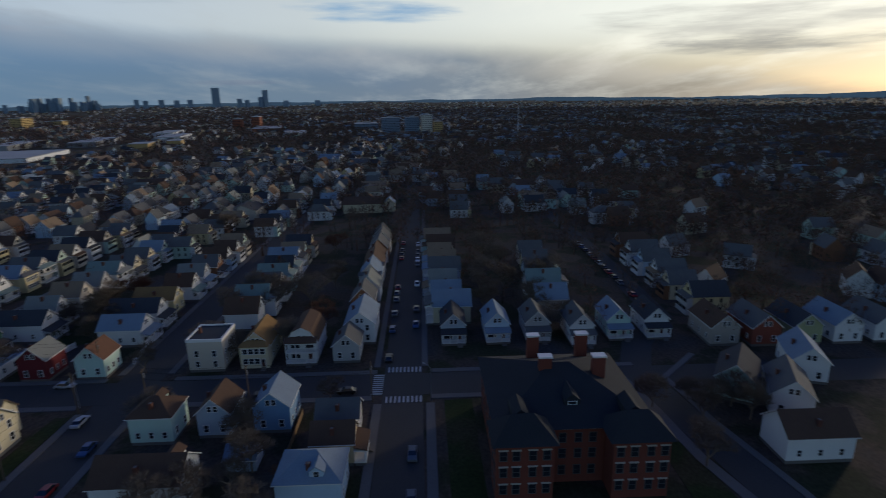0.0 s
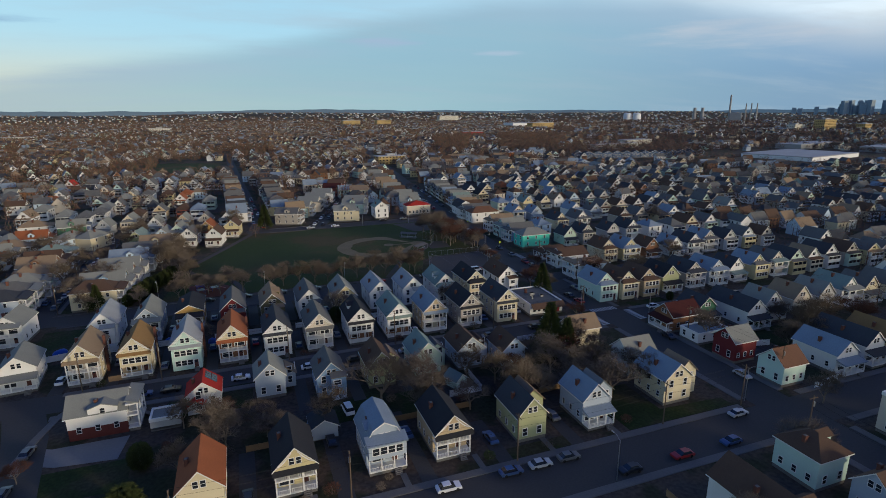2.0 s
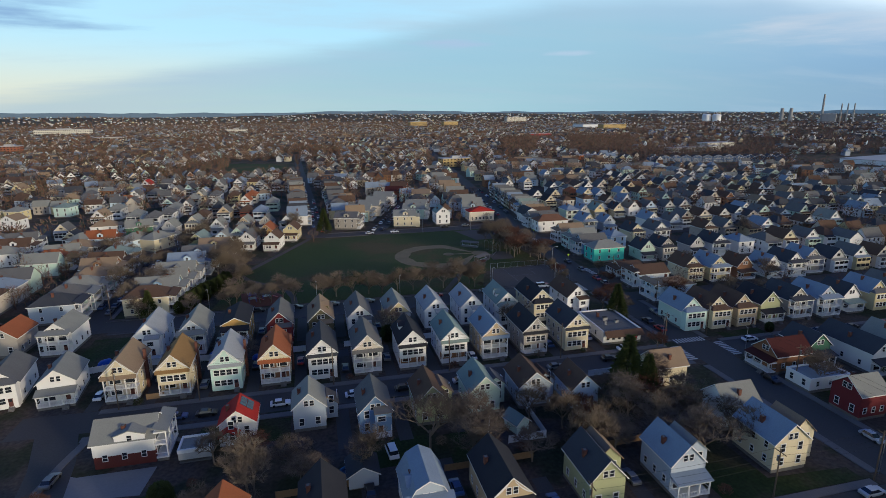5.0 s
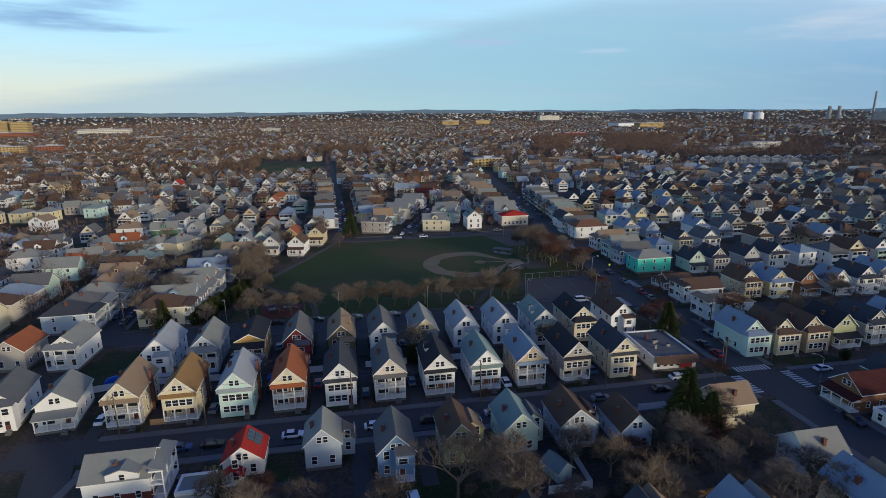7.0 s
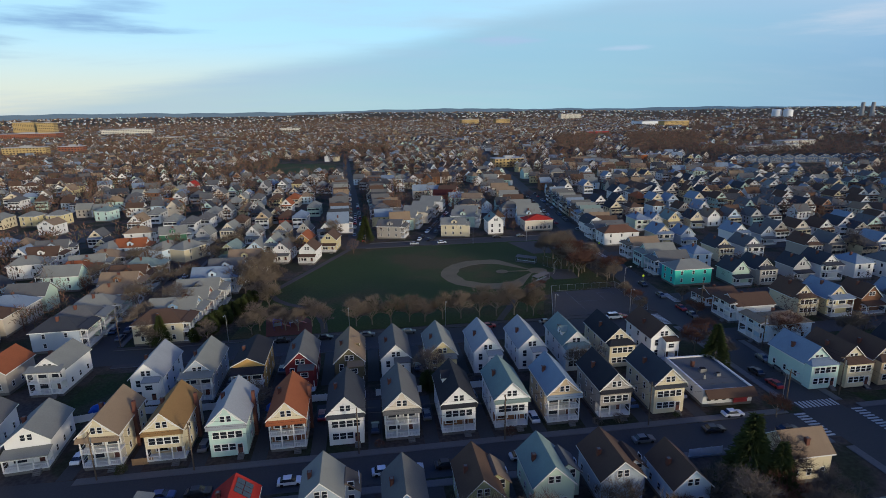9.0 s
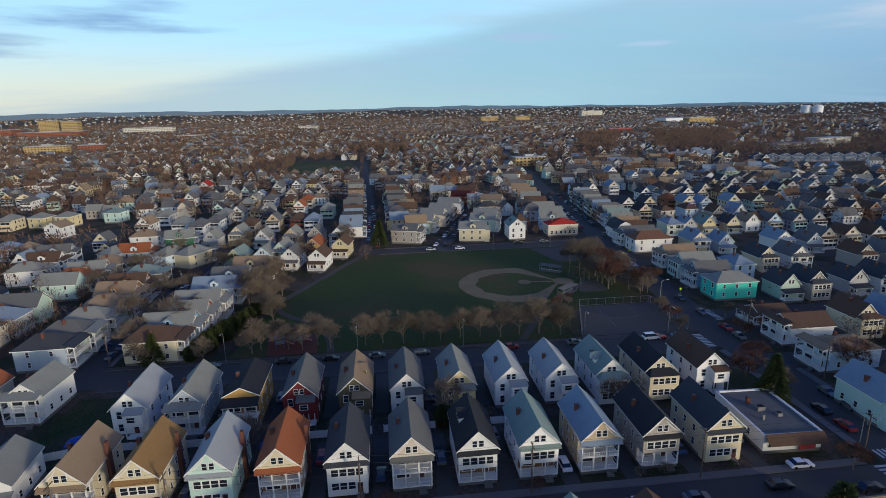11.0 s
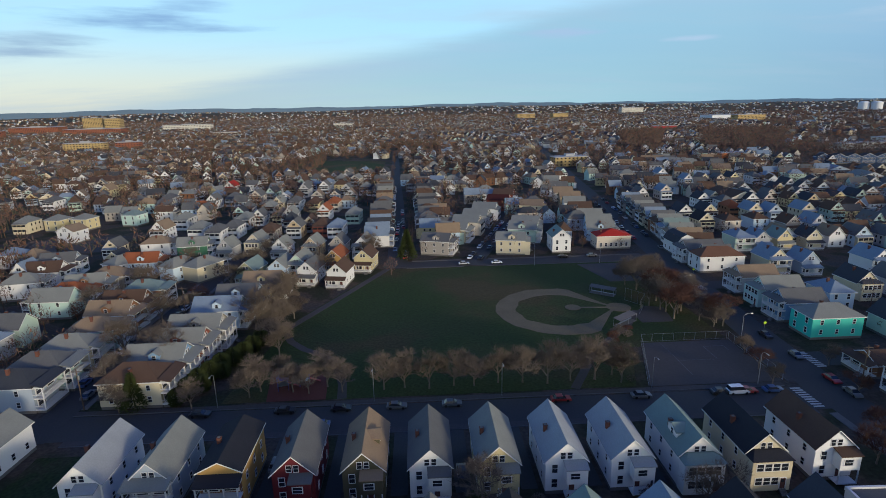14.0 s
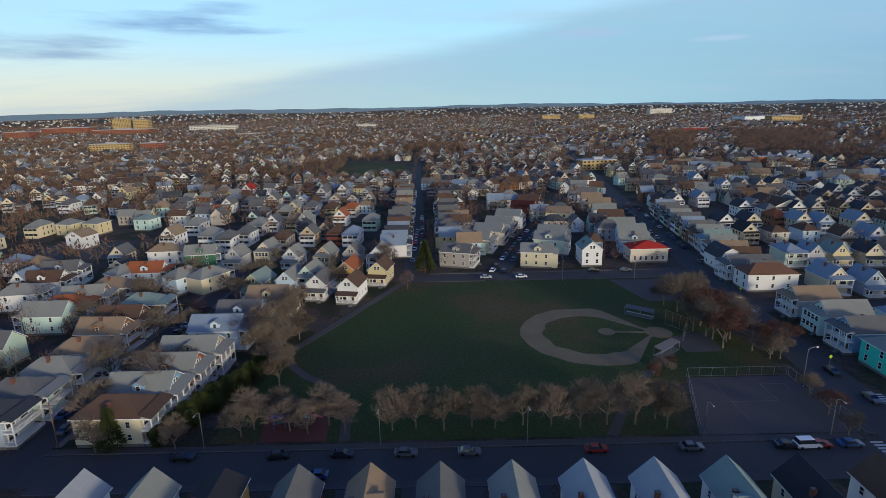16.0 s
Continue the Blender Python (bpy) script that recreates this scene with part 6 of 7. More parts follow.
# ---- distant landmarks ----
def block(name, x, y, w, l, h, mat, label, turn=0, category="building", floors=0, cols=0):
    """A large building: body, roof slab with parapet, roof hut and, where they show, bands of windows."""
    root = new(name)
    root.matrix_basis = pose(x, y, hill(x, y) - 0.5, 0, 0, turn)
    tagged(root, label, category, "large buildings far off")
    b = Shape()
    b.box(-w / 2, w / 2, -l / 2, l / 2, 0, h)
    b.put("body", [mat], root)
    r = Shape()
    r.box(-w / 2 - 0.3, w / 2 + 0.3, -l / 2 - 0.3, l / 2 + 0.3, h + 0.01, h + 0.8)
    if floors > 2:
        r.box(-w * 0.12, w * 0.14, -l * 0.2, l * 0.15, h + 0.8, h + 3.2)
    r.put("roof", [surface("flat_roof_pale", (0.45, 0.46, 0.47), 0.9, 0.4, 0.05, 0.3)], root)
    for k in range(floors):
        z = h * (k + 0.45) / floors
        s = Shape()
        n = max(2, int(w / 4.5))
        for i in range(n):
            x0 = -w / 2 + w * (i + 0.28) / n
            s.box(x0, x0 + w / n * 0.44, -l / 2 - 0.06, l / 2 + 0.06, z, z + h / floors * 0.42)
        n = max(2, int(l / 4.5))
        for i in range(n):
            y0 = -l / 2 + l * (i + 0.28) / n
            s.box(-w / 2 - 0.06, w / 2 + 0.06, y0, y0 + l / n * 0.44, z, z + h / floors * 0.42)
        s.put("window_band", [glass_dark], root)
    return root


yel_wall = surface("yellow_brick", (0.46, 0.34, 0.15), 0.85, 0.3, 0.05, 0.2)
red_wall = surface("red_brick_far", (0.28, 0.11, 0.065), 0.85, 0.3, 0.05, 0.25)
pale_wall = surface("pale_panels", (0.62, 0.60, 0.52), 0.8, 0.3, 0.05, 0.2)
cool_wall = surface("blue_grey_panels", (0.22, 0.28, 0.36), 0.7, 0.3, 0.05, 0.25)
white_roof = surface("white_sheet_roof", (0.72, 0.74, 0.76), 0.7, 0.2, 0.02, 0.15)
grey_wall = surface("grey_concrete_far", (0.36, 0.36, 0.36), 0.85, 0.3, 0.05, 0.25)

YARDS = [(730, 520, 130, 100), (1085, 5, 80, 60), (980, 1790, 90, 60), (470, 570, 80, 30)]
far_field()

# the large white shed and the sheds beside it
for x, y, w, l, h, mat, label in (
        (720, 515, 130, 90, 5.5, white_roof, "vast low white warehouse far off among bare trees"), (800, 385, 40, 26, 12, yel_wall, "pale yellow warehouse with flat roof"), (830, 350, 24, 20, 13, yel_wall, "pale yellow flat-roofed block"),
        (1010, 430, 110, 40, 10, white_roof, "long white shed far off among bare trees"), (960, 540, 140, 40, 8, grey_wall, "long grey shed far off among bare trees"), (1150, 500, 120, 36, 10, white_roof, "long white warehouse far off among bare trees"),
        (1300, 340, 130, 60, 8, red_wall, "low brown brick works among bare trees"), (1090, 230, 90, 40, 8, grey_wall, "low grey shed far off among bare trees"), (900, 640, 120, 40, 8, grey_wall, "low grey shed beside tracks"),
        (600, 760, 110, 18, 8, pale_wall, "long pale shed beside woods"), (700, 830, 70, 22, 9, pale_wall, "pale low shed far off among bare trees")):
    block("warehouse", x, y, w, l, h, mat, label, 12)
FAR_BLOCKS_A = (
    (1612, 1115, 60, 30, 32, yel_wall, "yellow apartment block far off among bare trees", 7), (1680, 1050, 34, 24, 20, yel_wall, "yellow apartment block far off among bare trees", 5), (1540, 1150, 50, 24, 18, pale_wall, "pale apartment block far off among bare trees", 4), (1392, 391, 46, 20, 30, red_wall, "tall brown brick block", 8),
    (1370, 430, 40, 20, 26, red_wall, "brown brick block far off among bare trees", 7), (1084, 0, 24, 26, 32, cool_wall, "grey apartment tower far off among bare trees", 9), (1075, -28, 24, 20, 36, pale_wall, "pale apartment tower far off among bare trees", 10), (1150, 46, 30, 36, 30, cool_wall, "dark grey apartment tower", 9),
    (1070, -50, 22, 16, 24, yel_wall, "yellow apartment block far off among bare trees", 6), (1235, 105, 60, 50, 16, cool_wall, "blue grey low block", 3), (-528, 998, 60, 20, 17, yel_wall, "yellow brick block of flats among bare trees", 5), (-470, 1020, 36, 20, 16, red_wall, "orange brick block of flats", 5),
)
FAR_BLOCKS_B = (
    (-1080, 1540, 60, 40, 22, red_wall, "tall orange brick block among bare trees", 10), (-1110, 1780, 130, 60, 24, red_wall, "large red brick hospital wing far off", 7), (-900, 1700, 150, 60, 18, red_wall, "long red brick wing among bare trees", 5), (-1010, 1900, 56, 40, 46, yel_wall, "tall pale hospital tower", 12),
    (-940, 1880, 44, 36, 44, yel_wall, "pale hospital tower far off among bare trees", 9), (-700, 1850, 140, 40, 20, pale_wall, "long pale office block", 4), (970, 1640, 90, 30, 20, yel_wall, "orange yellow block of flats", 5), (430, 2200, 70, 30, 24, yel_wall, "orange block beside railway", 5),
    (560, 2190, 60, 30, 24, yel_wall, "yellow block beside railway", 5), (1030, 2680, 110, 30, 30, pale_wall, "pale slab of flats", 6), (174, 650, 36, 16, 10, yel_wall, "pale yellow long building beside the avenue", 3), (-221, 1855, 60, 24, 14, pale_wall, "pale flat-roofed block among bare trees", 3),
)
FAR_BLOCKS_C = (
    (-470, 1500, 70, 26, 9, pale_wall, "low white hall among bare trees", 1),
)
for x, y, w, l, h, mat, label, fl in FAR_BLOCKS_A + FAR_BLOCKS_B + FAR_BLOCKS_C:
    block("apartment_building", x, y, w, l, h, mat, label, 8, floors=fl)
block("market_hall", 980, 1790, 120, 60, 16, white_roof, "bright white market hall with flat roof", 8)
block("red_store", 578, 1330, 60, 30, 8, surface("red_sheet", (0.5, 0.03, 0.04), 0.6, 0.3, 0.05, 0.15), "low bright red store among bare trees", 8)
block("orange_store", 372, 690, 30, 14, 6, surface("orange_sheet", (0.5, 0.15, 0.04), 0.6, 0.3, 0.05, 0.15), "low orange store among bare trees", 8)

# long blue-roofed row of town houses
for i in range(14):
    x, y = 425 + 13.5 * i, 606 - 2.6 * i
    house(pose(x, y, 0, 0, 0, -11), 13.2, 9, 7.0, 3.0, "dark_blue", "dark", "none", sides=0, chimneys=(), group="row of town houses", label="dark blue town house in a long row")

# two white storage tanks
for x, y in ((1870, 2316), (1903, 2287)):
    t = Shape()
    z = hill(x, y)
    n = 24
    ring = [(x + 20 * math.cos(6.28319 * i / n), y + 20 * math.sin(6.28319 * i / n)) for i in range(n)]
    cap = [(x + 12 * math.cos(6.28319 * i / n), y + 12 * math.sin(6.28319 * i / n)) for i in range(n)]
    t.solid([(a, b, z - 1) for a, b in ring], [(a, b, z + 33) for a, b in ring])
    t.solid([(a, b, z + 33.01) for a, b in ring], [(a, b, z + 38) for a, b in cap])
    tagged(t.put("storage_tank", [white_roof]), "large white round storage tank", "tank", "storage tanks")
# power station stacks
for x, y, r, h in ((2205, 2000, 5, 124), (2250, 1950, 3.4, 84), (2265, 1934, 3.4, 84), (2280, 1916, 3.4, 84), (2100, 2109, 9, 66), (2125, 2085, 9, 66)):
    t = Shape()
    t.rod((x, y, hill(x, y) - 1), (x, y, h), r, r * 0.75, 12)
    tagged(t.put("smokestack", [grey_wall]), "tall grey power station stack", "chimney", "power station stacks")
block("power_station", 2230, 1985, 60, 50, 40, grey_wall, "grey power station hall", 40)
t = Shape()
t.rod((975, -191, -1), (975, -191, 52), 0.9, 0.35, 8)
tagged(t.put("radio_mast", [trim_white]), "thin pale radio mast", "mast")

# city towers on the horizon, the haze of distance mixed into their blue colour
sk = random.Random(4)
tower_mat = surface("haze_tinted_towers", (0.22, 0.30, 0.38), 0.5, 0.1, 0.02, 0.2)
for i in range(26):
    f = sk.random()
    x, y = 3532 + 210 * f + sk.uniform(-60, 60), 2430 - 345 * f + sk.uniform(-25, 25)
    w = sk.uniform(15, 30)
    block("city_tower", x, y, w, w, sk.uniform(42, 84) * (1.1 if 0.15 < f < 0.75 else 0.8), tower_mat, "city tower on the horizon, blue haze put into its colour", sk.uniform(0, 90), "tower")
for x, y, w, h in ((4034, 1436, 44, 132), (4135, 1118, 30, 118), (4120, 1150, 24, 72), (3990, 1600, 30, 56), (3960, 1680, 30, 50), (4090, 1290, 28, 60), (4100, 1240, 26, 54), (3850, 1900, 26, 60), (3870, 1850, 28, 50), (3905, 1760, 30, 52), (3440, 2580, 26, 40), (3425, 2610, 24, 44), (3480, 2500, 24, 50), (4180, 980, 30, 42), (4230, 760, 30, 38)):
    block("city_tower", x, y, w, w, h, tower_mat, "city tower on the horizon, blue haze put into its colour", 35, "tower")

# ---- second playing field, lot and houses north-west ----
sheet("far_field_lawn", [(-100, 630), (-24, 612), (-27, 745), (-118, 765)], 0.06, turf, "green and brown playing field far off", "lawn")
sheet("far_lot", [(-186, 333), (-139, 333), (-150, 368), (-192, 362)], 0.05, asphalt_old, "grey paved lot between houses", "paved yard")
for x, y, wall, roof, kind in ((-199, 384, "pale_yellow", "light_grey", "hip"), (-184.5, 385, "pale_yellow", "light_grey", "hip"), (-160, 393, "mint", "green_grey", "hip"), (-172, 352, "white", "tan", "gable")):
    house(pose(x, y, 0, 0, 0, -12), 10, 10, 6.6, 2.8, wall, roof, "none", kind, 2, group="houses beside the paved lot")

# ---- brick school ----
def school():
    root = new("school_building")
    root.matrix_basis = pose(0, 0, 0)
    tagged(root, "three-storey red brick school with slate roof", "school")
    bm = surface("school_brick", (0.20, 0.065, 0.045), 0.9, 6.0, 0.2, 0.3, 0.2)
    slate = surface("slate", (0.04, 0.044, 0.05), 0.95, 3.0, 0.2, 0.3, 0.2)
    stone = surface("stone_trim", (0.45, 0.42, 0.37), 0.8, 3.0, 0.3, 0.2)

    def wing(x0, x1, y0, y1, eave, top):
        b = Shape()
        b.box(x0, x1, y0, y1, -0.5, eave, 0)
        b.put("wing", [bm], root)
        c = Shape()
        c.box(x0 - 0.3, x1 + 0.3, y0 - 0.3, y1 + 0.3, eave + 0.004, eave + 0.35)
        c.put("cornice", [stone], root)
        r = Shape()
        o, z = 0.8, eave + 0.36
        a = [(x0 - o, y0 - o, z), (x1 + o, y0 - o, z), (x1 + o, y1 + o, z), (x0 - o, y1 + o, z)]
        if x1 - x0 > y1 - y0:
            k = (y1 - y0) * 0.45
            p, q = (x0 + k, (y0 + y1) / 2, top), (x1 - k, (y0 + y1) / 2, top)
            faces = ([a[0], a[1], q, p], [a[1], a[2], q], [a[2], a[3], p, q], [a[3], a[0], p])
        else:
            k = (x1 - x0) * 0.45
            p, q = ((x0 + x1) / 2, y0 + k, top), ((x0 + x1) / 2, y1 - k, top)
            faces = ([a[0], a[1], p], [a[1], a[2], q, p], [a[2], a[3], q], [a[3], a[0], p, q])
        for f in faces:
            r.face(f)
        r.face(a[::-1])
        r.put("roof", [slate], root)

    sash = WINDOW.copy()
    sash.name = "school_window"
    sash.materials[0] = surface("dull_sash_paint", (0.10, 0.10, 0.10), 0.6, 6.0, 0.5, 0.2)
    wing(70, 97, -61, -33, 11.0, 17.0)
    wing(65.4, 72, -42, -32.2, 11.0, 15.2)
    wing(65.4, 72, -62, -52.2, 11.0, 15.2)

    def w(x, y, z, turn, sx=1.2, sz=1.1):
        place("window", sash, root, pose(x, y, z, 0, 0, turn) @ Matrix.Diagonal((sx, 1, sz, 1)))
    for z in (2.6, 6.0, 9.2):
        for y in (-61, -58.6, -55.8, -53.4, -40.8, -38.4, -35.6, -33.4):
            w(65.4, y, z, -90)
        for y in (-50, -47.4, -44.6):
            w(70, y, z, -90)
        for x in (75, 78.5, 82, 86, 90, 94):
            w(x, -33, z, 180)
        for x in (67.5, 70):
            w(x, -32.2, z, 180)
    for z in (3.55, 6.95, 10.15):
        for y in (-61, -58.6, -55.8, -53.4, -40.8, -38.4, -35.6, -33.4):
            q = Shape()
            q.box(65.28, 65.4, y - 0.85, y + 0.85, z, z + 0.28)
            q.put("lintel", [stone], root)
    for x, y in ((92.4, -43.4), (92.6, -53.8), (82.6, -43.9), (82.2, -54.3)):
        c = Shape()
        c.box(x - 0.75, x + 0.75, y - 1.2, y + 1.2, 11.5, 18.6, 0)
        c.box(x - 0.9, x + 0.9, y - 1.35, y + 1.35, 18.6, 18.95, 1)
        c.put("chimney", [bm, trim_white], root)
    for y, x in ((-47.2, 75.5), (-37.0, 71.0), (-57.0, 71.0)):
        dd = Shape()
        g = [(y - 1.4, 12.0), (y + 1.4, 12.0), (y + 1.4, 14.2), (y, 15.4), (y - 1.4, 14.2)]
        dd.solid([(x + 4, a, b) for a, b in g], [(x - 1.5, a, b) for a, b in g])
        dd.put("dormer", [slate], root)
        place("window", WINDOW, root, pose(x - 1.5, y, 13.3, 0, 0, -90) @ Matrix.Diagonal((1.5, 1, 0.75, 1)))


school()
for pts, w in (([(120, -65.4), (112, -67.9), (92, -71.2), (75, -73.0), (62, -76.6)], 2.4), ([(118, -92), (106, -79.4), (87, -81.6), (65, -86.2), (40, -90)], 1.6)):
    s = Shape()
    strip(s, pts, w, -0.1, 0.19)
    tagged(s.put("pavement", [concrete]), "pale concrete pavement beside the school street", "pavement", kind="structure")
sheet("school_lawn", [(64, -31), (99, -31), (99, -24.6), (64, -24.6)], 0.08, lawn, "dark green lawn beside the school", "lawn")
sheet("school_lawn", [(64, -66.5), (96, -66.5), (96, -69.6), (64, -74)], 0.08, lawn, "dark green lawn beside the school", "lawn")

# ---- trees of the back yards ----
yr = random.Random(23)
for x0, x1, y0, y1, n in ((-30, 60, 76, 90, 14), (-60, 90, 137.5, 146, 3), (118, 160, 76, 92, 6), (118, 170, 16, 40, 8), (60, 98, 2, 40, 8), (135, 180, -70, -36, 8), (118, 160, 150, 156, 4), (-66, -52, 190, 270, 6), (-100, -82, 186, 290, 8), (-60, 0, 268, 330, 6), (60, 96, -120, -70, 10), (100, 104, 186, 286, 6)):
    for _ in range(n):
        tree(BARE, yr.choice((0, 1, 2, 0, 1, 2, 3)), yr.uniform(x0, x1), yr.uniform(y0, y1), yr.uniform(0.55, 1.0))


# ---- fences ----
fence_white = surface("white_vinyl", (0.70, 0.71, 0.72), 0.5, 4.0, 0.5, 0.12)
fence_wood = surface("weathered_boards", (0.30, 0.20, 0.11), 0.85, 5.0, 0.6, 0.3)


def fence(x0, y0, x1, y1, h=1.8, mat=None, label="white vinyl fence between back yards"):
    """Posts every 2.4 m with boarded panels and a cap rail between them."""
    mat = mat or fence_white
    root = new("fence")
    root.matrix_basis = pose(x0, y0, 0, 0, 0, math.degrees(math.atan2(y1 - y0, x1 - x0)))
    tagged(root, label, "fence", "fences of the back yards")
    length = math.hypot(x1 - x0, y1 - y0)
    n = max(1, round(length / 2.4))
    p, q = Shape(), Shape()
    p.box(-0.06, 0.06, -0.06, 0.06, -0.2, h + 0.12, taper=0.015)
    step = length / n
    q.box(0.06, step - 0.06, -0.02, 0.02, 0.08, h - 0.06)
    q.box(0.06, step - 0.06, -0.035, 0.035, h - 0.06, h)
    pm, qm = p.mesh("post", [mat]), q.mesh("panel", [mat])
    for k in range(n + 1):
        place("post", pm, root, pose(step * k, 0, 0))
        if k < n:
            place("panel", qm, root, pose(step * k, 0, 0))


for args in ((-40.5, 142.5, -24, 142.5), (-16.5, 142.2, 4.5, 142.2), (7, 142.4, 18, 142.4), (30, 142.2, 42, 142.2), (-52, 143.5, -42, 143.2), (32.5, 86, 40.5, 106.5), (45.3, 85.6, 45.8, 107.0), (37, 85.6, 45.3, 85.6), (103 - 36, 108, 74, 108), (121.8, 57.6, 131, 58.4), (122, 82.6, 134, 80), (-63, 141, -52, 143.5)):
    fence(*args)
for args in ((-41.0, 123.5, -37.0, 123.5), (-9, 80, 8, 80), (22, 80, 40, 80), (52, 79, 66, 80), (60.5, 15, 60.5, 40), (76, 7, 95, 7)):
    fence(*args, 1.5, fence_wood, "weathered board fence between back yards")

# garden shed and garage
house(pose(41.2, 88.4, 0, 0, 0, 20), 3.4, 4.2, 2.5, 1.4, "mint", "green_grey", "none", sides=0, chimneys=(), front=False, label="small mint green garden shed", group="sheds and garages", base=0.2)
house(pose(6.6, 79.0, 0), 5.4, 5.6, 2.8, 1.6, "grey_blue", "dark", "none", sides=0, chimneys=(), front=False, label="low grey garage with dark roof", group="sheds and garages", base=0.2)
house(pose(-22.0, 97.5, 0, 0, 0, 90), 5.0, 6.0, 2.6, 0.3, "grey", "light_grey", "none", "flat", sides=0, chimneys=(), front=False, label="low grey flat-roofed garage", group="sheds and garages", base=0.2)
house(pose(78.5, 11.8, 0), 5.0, 5.6, 2.8, 1.6, "grey_blue", "blue_grey", "none", sides=0, chimneys=(), front=False, label="low blue grey garage in a yard", group="sheds and garages", base=0.2)

# ---- driveways and front walks ----
dr = random.Random(31)
for k, x in enumerate((-52.2, -40.3, -28.5, -16.8, -5.2, 6.4, 18.0, 29.7, 41.2, 52.9, 65.1, 78.2)):
    sheet("driveway", [(x - 1.5, 120.9), (x + 1.5, 120.9), (x + 1.5, 140.5), (x - 1.5, 140.5)], 0.035, asphalt, "narrow dark asphalt driveway between houses", "driveway")
    if dr.random() < 0.75:
        park(x, dr.uniform(126, 138), 90)
for k, x in enumerate((-40.6, -29.0, -17.2, -5.1, 6.7, 18.3, 30.1, 41.8, 53.6, 65.5, 77.9)):
    sheet("driveway", [(x - 1.5, 150), (x + 1.5, 150), (x + 1.5, 169.3), (x - 1.5, 169.3)], 0.035, asphalt, "narrow dark asphalt driveway between houses", "driveway")
    if dr.random() < 0.75:
        park(x, dr.uniform(152, 166), 90)
for x, y0, y1 in ((18.6, 58.7, 62.6), (33.5, 58.7, 63.2), (49.0, 58.7, 63.3), (65.0, 58.7, 61.6), (2.0, 58.7, 62.6)):
    sheet("front_walk", [(x - 0.6, y0), (x + 0.6, y0), (x + 0.6, y1), (x - 0.6, y1)], 0.06, concrete, "pale concrete walk to a front door", "path")
for x, y0, y1 in ((7.5, 58.7, 86), (22.8, 58.7, 84), (-9, 58.7, 80), (38.6, 58.7, 74), (55, 58.7, 76), (16.8, 92, 107.6), (29.3, 92, 107.6), (4.2, 92, 107.6)):
    sheet("driveway", [(x - 1.5, y0), (x + 1.5, y0), (x + 1.5, y1), (x - 1.5, y1)], 0.035, asphalt, "narrow dark asphalt driveway between houses", "driveway")
    if dr.random() < 0.8:
        park(x, dr.uniform(y0 + 6, y1 - 4), 90)
sheet("paved_lot", [(-51, 91.5), (-44, 88.2), (-33, 87.0), (-32, 95.2), (-46, 95.2), (-50, 97)], 0.05, surface("grey_paving", (0.24, 0.235, 0.23), 0.9, 2.0, 0.1, 0.25), "pale grey paved yard beside a house", "paved yard")
ps = Shape()
strip(ps, [(-46.5, 112), (-48.5, 108), (-50.3, 100), (-51.4, 92), (-50.6, 88)], 1.7, -0.1, 0.19)
tagged(ps.put("pavement", [concrete]), "curved concrete pavement round the corner", "pavement", kind="structure")
sheet("corner_lawn", [(-66, 146), (-52.5, 146), (-52.5, 166), (-66, 166)], 0.05, lawn, "dark green lawn on a corner lot", "lawn")
sheet("corner_lawn", [(68, 59), (97, 59), (97, 62.5), (80, 63.5), (80, 76), (68, 76)], 0.05, lawn, "dark green lawn beside a cream house", "lawn")
for x0, x1, y0, y1 in ((-46, -30, 76.5, 86.5), (8.5, 21, 84, 93), (-26, -20.5, 99, 107), (24.5, 33, 80.5, 92), (40, 53.5, 59, 62.5), (-14, -7, 98.5, 107), (119, 133, 80.5, 92), (136, 150, 77, 90), (119, 134, 120.5, 124.5), (143, 160, 143, 160)):
    sheet("yard_lawn", [(x0, y0), (x1, y0), (x1, y1), (x0, y1)], 0.03, lawn, "patchy green winter lawn of a yard", "lawn")

# ---- poles, wires and lamps ----
def pole_kind():
    root = new("utility_pole")
    tagged(root, "brown wooden utility pole with crossarm", "utility pole", "utility poles")
    s = Shape()
    s.rod((0, 0, -0.3), (0, 0, 10.4), 0.16, 0.11, 7)
    s.put("pole", [pole_wood], root)
    c = Shape()
    c.box(-1.2, 1.2, -0.06, 0.06, 9.7, 9.84)
    c.put("crossarm", [pole_wood], root)
    t = Shape()
    t.rod((0.32, 0, 7.9), (0.32, 0, 8.9), 0.22, 0.22, 8)
    t.put("transformer", [metal_grey], root)
    return root


def lamp_kind():
    root = new("street_lamp")
    tagged(root, "grey steel street lamp with curved arm", "street lamp", "street lamps")
    s = Shape()
    s.rod((0, 0, -0.2), (0, 0, 8.4), 0.1, 0.06, 7)
    s.put("pole", [metal_grey], root)
    a = Shape()
    a.rod((0, 0, 8.35), (0.9, 0, 8.9), 0.045, 0.04, 5)
    a.rod((0.9, 0, 8.9), (1.9, 0, 9.0), 0.04, 0.035, 5)
    a.put("arm", [metal_grey], root)
    h = Shape()
    h.box(1.8, 2.5, -0.14, 0.14, 8.9, 9.05, taper=0.04)
    h.put("lamp_head", [metal_grey], root)
    return root


POLE, LAMP = pole_kind(), lamp_kind()
first = []


